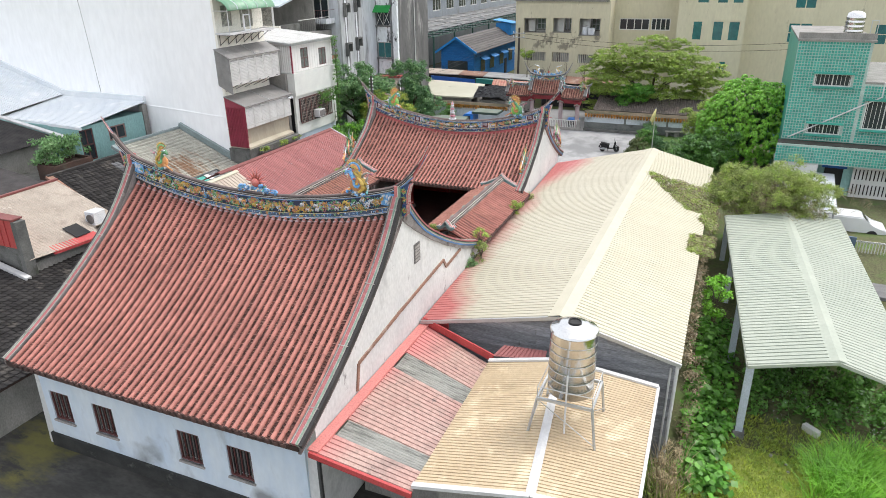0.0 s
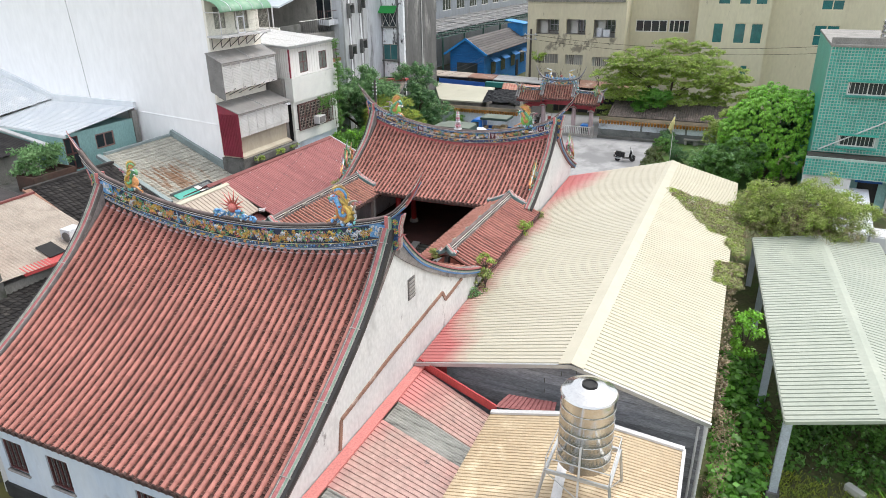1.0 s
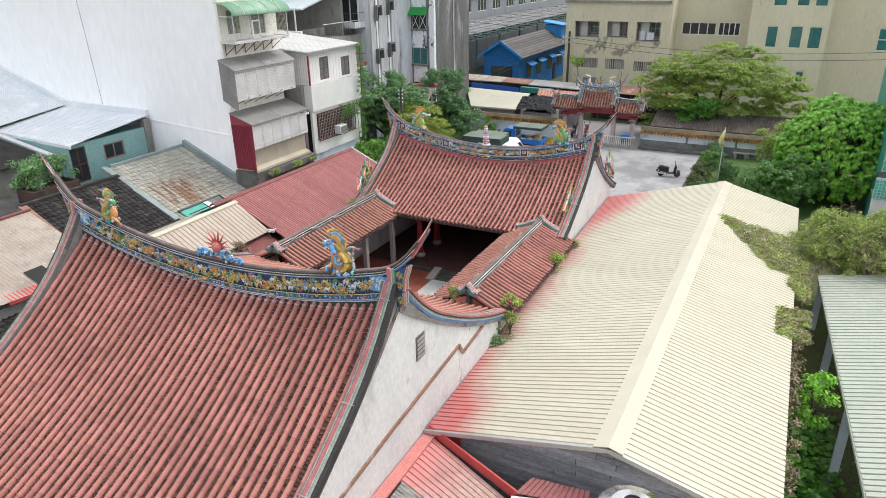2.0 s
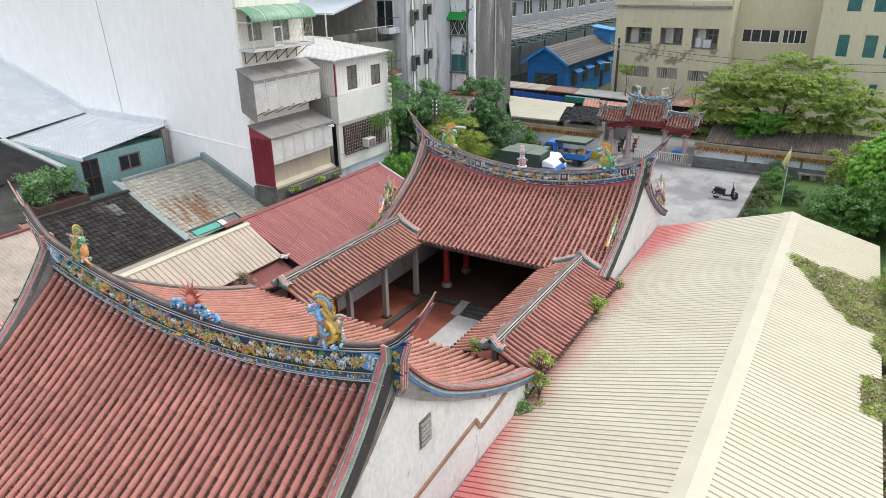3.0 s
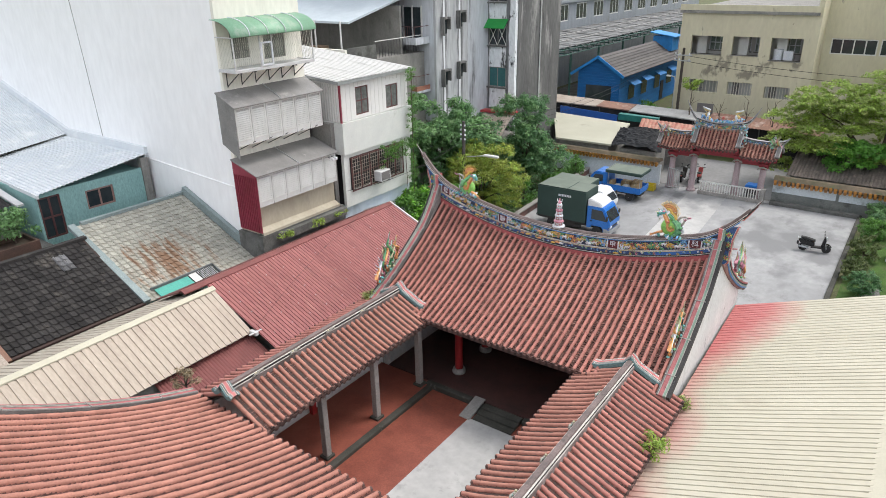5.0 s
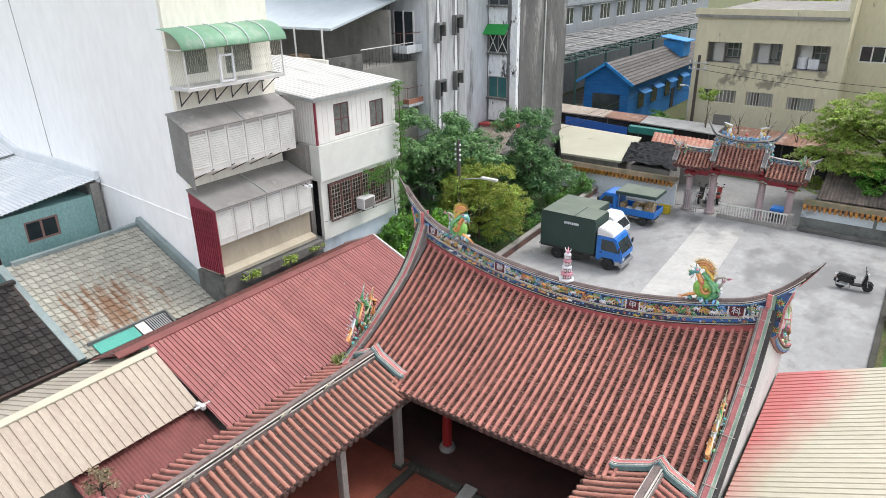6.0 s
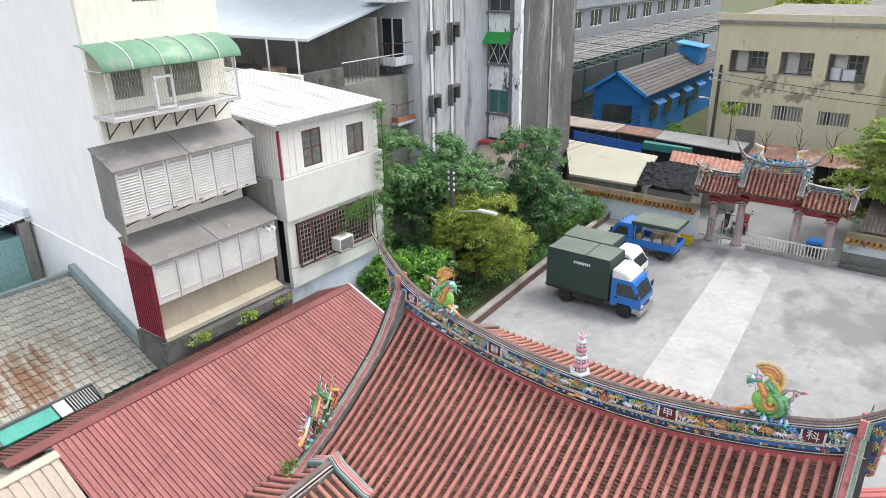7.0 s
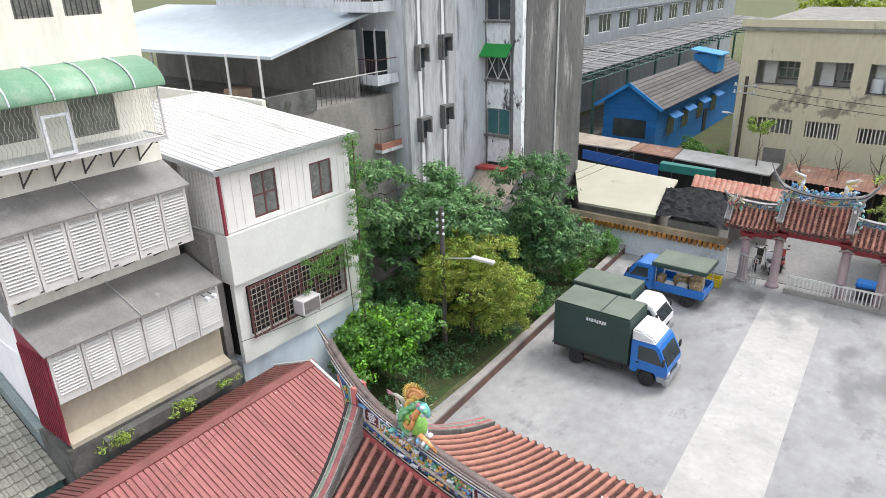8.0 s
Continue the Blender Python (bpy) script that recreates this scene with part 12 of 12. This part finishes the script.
v, f = leaves([(rg.uniform(3.5, 12), rg.uniform(25.0, 28), -1.0 + rg.uniform(-0.35, 0.3)) for _ in range(70)], 4, 0.4, 0.035, np.random.default_rng(12), slim=1.0)
tagged(raw("weed_flowers", v.tolist(), f, C_WHITE), "tiny white flowers among the weeds", "flowers", kind="stuff")
reed = [(rg.uniform(-0.5, 0.5), rg.uniform(19.2, 21.6), -1.8) for _ in range(26)]
v, f = blades(reed, 9, 1.7, 0.012, 0.2, 15, 0.35)
tagged(raw("dry_reeds", v, f, STRAW), "pale dry reed stalks at the shed's corner", "grass", kind="stuff")
v, f = leaves([(x + rg.uniform(-0.25, 0.25), y + rg.uniform(-0.2, 0.2), -0.55 + rg.uniform(-0.3, 0.5)) for x, y, z in reed], 20, 0.16, 0.22, np.random.default_rng(16), slim=0.16, flat=1.6, up=0.2)
tagged(raw("reed_plumes", v.tolist(), f, STRAW), "feathery straw-coloured reed plumes", "grass", kind="stuff")
v, f = blades(reed[:14], 22, 0.8, 0.014, 0.3, 17, 0.8)
tagged(raw("reed_leaves", v, f, LEAF_LIGHT), "grey-green reed leaves", "grass", kind="stuff")
blk_ = thing("concrete_block", 5.0, 26.3, -1.75, "pale concrete block lying in the weeds", "block")
part("block", boxes((-0.35, 0.35, -0.13, 0.13, -1.8, -1.5), bevel=0.02, m=Matrix.Translation((5.0, 26.3, 0)) @ Matrix.Rotation(-0.7, 4, 'Z')), LOUVRE, blk_)
rs = random.Random(77)
for k in range(5):
    x, y = rs.uniform(1.6, 4.6), rs.uniform(23.2, 25.2)
    r = rs.uniform(0.05, 0.09)
    bm = bmesh.new()
    bmesh.ops.create_icosphere(bm, subdivisions=1, radius=r)
    for v in bm.verts:
        v.co = Vector((x, y, -1.78 + r * 0.3)) + v.co * (1 + 0.3 * noise.noise(v.co * 9 + Vector((k, 0, 0))))
    tagged(part("stone", bm, STONE), "small grey stone lying on the ground", "stone", "stones by the post")

# utility poles and wires
pole = thing("utility_pole", -30, 54.2, 0, "dark wooden utility pole with insulators and a street lamp arm", "utility pole")
part("pole", rods(((-30, 54.2, -0.1), (-30, 54.2, 6.9), 0.13, 0.1), n=12), mat("dark_weathered_pole", (0.11, 0.10, 0.095), (0.08, 0.075, 0.07), 0.9), pole)
part("lamp_arm", rods(((-30, 54.2, 4.55), (-28.5, 54.6, 4.75), 0.04), n=6), GALV, pole)
part("lamp_head", boxes((-28.7, -27.6, 54.5, 54.75, 4.68, 4.82), bevel=0.03), LOUVRE, pole, "white tube street lamp")
for z in (6.6, 6.3, 6.0, 5.7):
    for s in (-0.16, 0.16):
        bm = bmesh.new()
        lathe(bm, [(0.04, 0), (0.06, 0.03), (0.04, 0.06), (0.06, 0.09), (0.03, 0.12)], (-30 + s, 54.1, z), 8)
        part("insulator", bm, C_WHITE, pole)
part("sign", boxes((-30.13, -29.87, 54.05, 54.09, 1.2, 1.45)), C_WHITE, pole, "small pale plate")
def wire(name, a, b, sag, r=0.012):
    pts = []
    for k in range(13):
        t = k / 12
        p = Vector(a).lerp(Vector(b), t)
        p.z -= sag * 4 * t * (1 - t)
        pts.append(p)
    bm = bmesh.new()
    sweep(bm, pts, [r] * 13, 4)
    return tagged(part(name, bm, RUBBER), "thin black overhead cable", "cable")
wire("overhead_cable", (-30, 54.1, 6.6), (-27, 79.0, 7.2), 0.8)
wire("overhead_cable", (-30, 54.1, 6.3), (-27, 79.0, 6.9), 0.9)
wire("overhead_cable", (-30, 54.1, 5.7), (-31.4, 44.5, 4.6), 0.5)
wire("roof_cable", (-26.1, 33.2, 2.75), (-29.2, 43.5, 4.1), -0.35, 0.007)
p2 = thing("utility_pole", -25.5, 84.5, 0, "dark utility pole beside the tan building", "utility pole")
part("pole", rods(((-25.5, 84.5, 0), (-25.5, 84.5, 8.7), 0.16, 0.12), n=10), mat("dark_pole_far", (0.09, 0.075, 0.065), None, 0.9), p2)
part("cross_arm", boxes((-26.3, -24.7, 84.35, 84.45, 8.0, 8.1), (-26.3, -24.7, 84.35, 84.45, 7.5, 7.6)), GALV, p2)
for x in (-26.2, -25.8, -24.9):
    for z in (8.1, 7.6):
        part("insulator", boxes((x - 0.05, x + 0.05, 84.35, 84.45, z, z + 0.15), bevel=0.02), C_WHITE, p2)
sl = thing("street_lamp", -25.9, 84.2, 0, "grey street lamp on a curved arm", "street lamp")
part("post", rods(((-25.9, 84.2, 0), (-25.9, 84.2, 5.7), 0.05), n=8), GALV, sl)
bm = bmesh.new()
sweep(bm, [(-25.9, 84.2, 5.7), (-26.0, 84.2, 6.05), (-26.4, 84.2, 6.15)], [0.05, 0.04, 0.04], 6)
part("arm", bm, GALV, sl)
part("head", boxes((-26.8, -26.35, 84.1, 84.3, 6.05, 6.17), bevel=0.02), LOUVRE, sl)
wire("overhead_cable", (-25.5, 84.4, 8.05), (10, 83, 8.3), 1.0, 0.02)
wire("overhead_cable", (-25.5, 84.4, 7.55), (10, 83, 7.6), 1.0, 0.02)
# bare stems and roof garden in front of the tan building
for k, (x, y, h) in enumerate(((-20.6, 80.5, 4.6), (-18.4, 80.6, 5.0), (-23.4, 81.2, 6.0), (-16.2, 80.4, 5.2))):
    rb2 = random.Random(90 + k)
    t = thing("bare_tree", x, y, 0, "thin bare-branched young tree by the tan building", "tree")
    bm = bmesh.new()
    sweep(bm, [(x, y, 0), (x + 0.05, y, h * 0.6), (x, y, h)], [0.07, 0.05, 0.02], 6)
    part("trunk", bm, BARK, t)
    for j in range(5):
        z = h * (0.5 + 0.09 * j)
        bm = bmesh.new()
        sweep(bm, [(x, y, z), (x + rb2.uniform(-0.6, 0.6), y + rb2.uniform(-0.4, 0.4), z + 0.7), (x + rb2.uniform(-0.9, 0.9), y, z + 1.2)], [0.03, 0.02, 0.008], 5)
        part("limb", bm, BARK, t)
    if k == 2:
        leaf_object("crown", [(x + rb2.uniform(-0.7, 0.7), y, h + rb2.uniform(-0.5, 0.5)) for _ in range(14)], 40, 0.35, 0.18, LEAF_LIGHT, t, 91)
for k, (x, y, rx) in enumerate(((-31.5, 88.5, 2.2), (-29.0, 87.5, 1.6), (-38.5, 84.5, 1.8), (-27.9, 90.5, 1.4))):
    shrub("roadside_bush", x, y, 0, rx, 1.0, 0.9, 30, 50, 0.45, 0.2, LEAF_MID if k % 2 else LEAF_DARK, 95 + k, "low green bush by the blue house")
tree("distant_tree", -24, 118, 0, 9, 5, 4, 4, 60, 60, 1.2, 0.5, LEAF_YELLOW, 99, "distant yellow-green tree behind the tan building")

lane_hedge = thing("lane_hedge", -30, 90, 0, "ragged green hedge beside the lane to the blue house", "hedge")
rh = random.Random(91)
leaf_object("foliage", [(-32.6 + 5.0 * t + rh.uniform(-0.6, 0.6), 95.5 - 8.5 * t + rh.uniform(-0.6, 0.6), 0.7 + rh.uniform(-0.6, 0.8)) for t in [rh.random() for _ in range(120)]], 50, 0.45, 0.2, LEAF_MID, lane_hedge, 92)
for k in range(5):
    part("stem", rods(((-32 + k, 94.5 - k * 1.7, 0), (-32 + k, 94.5 - k * 1.7, 1.0), 0.04), n=5), BARK, lane_hedge)
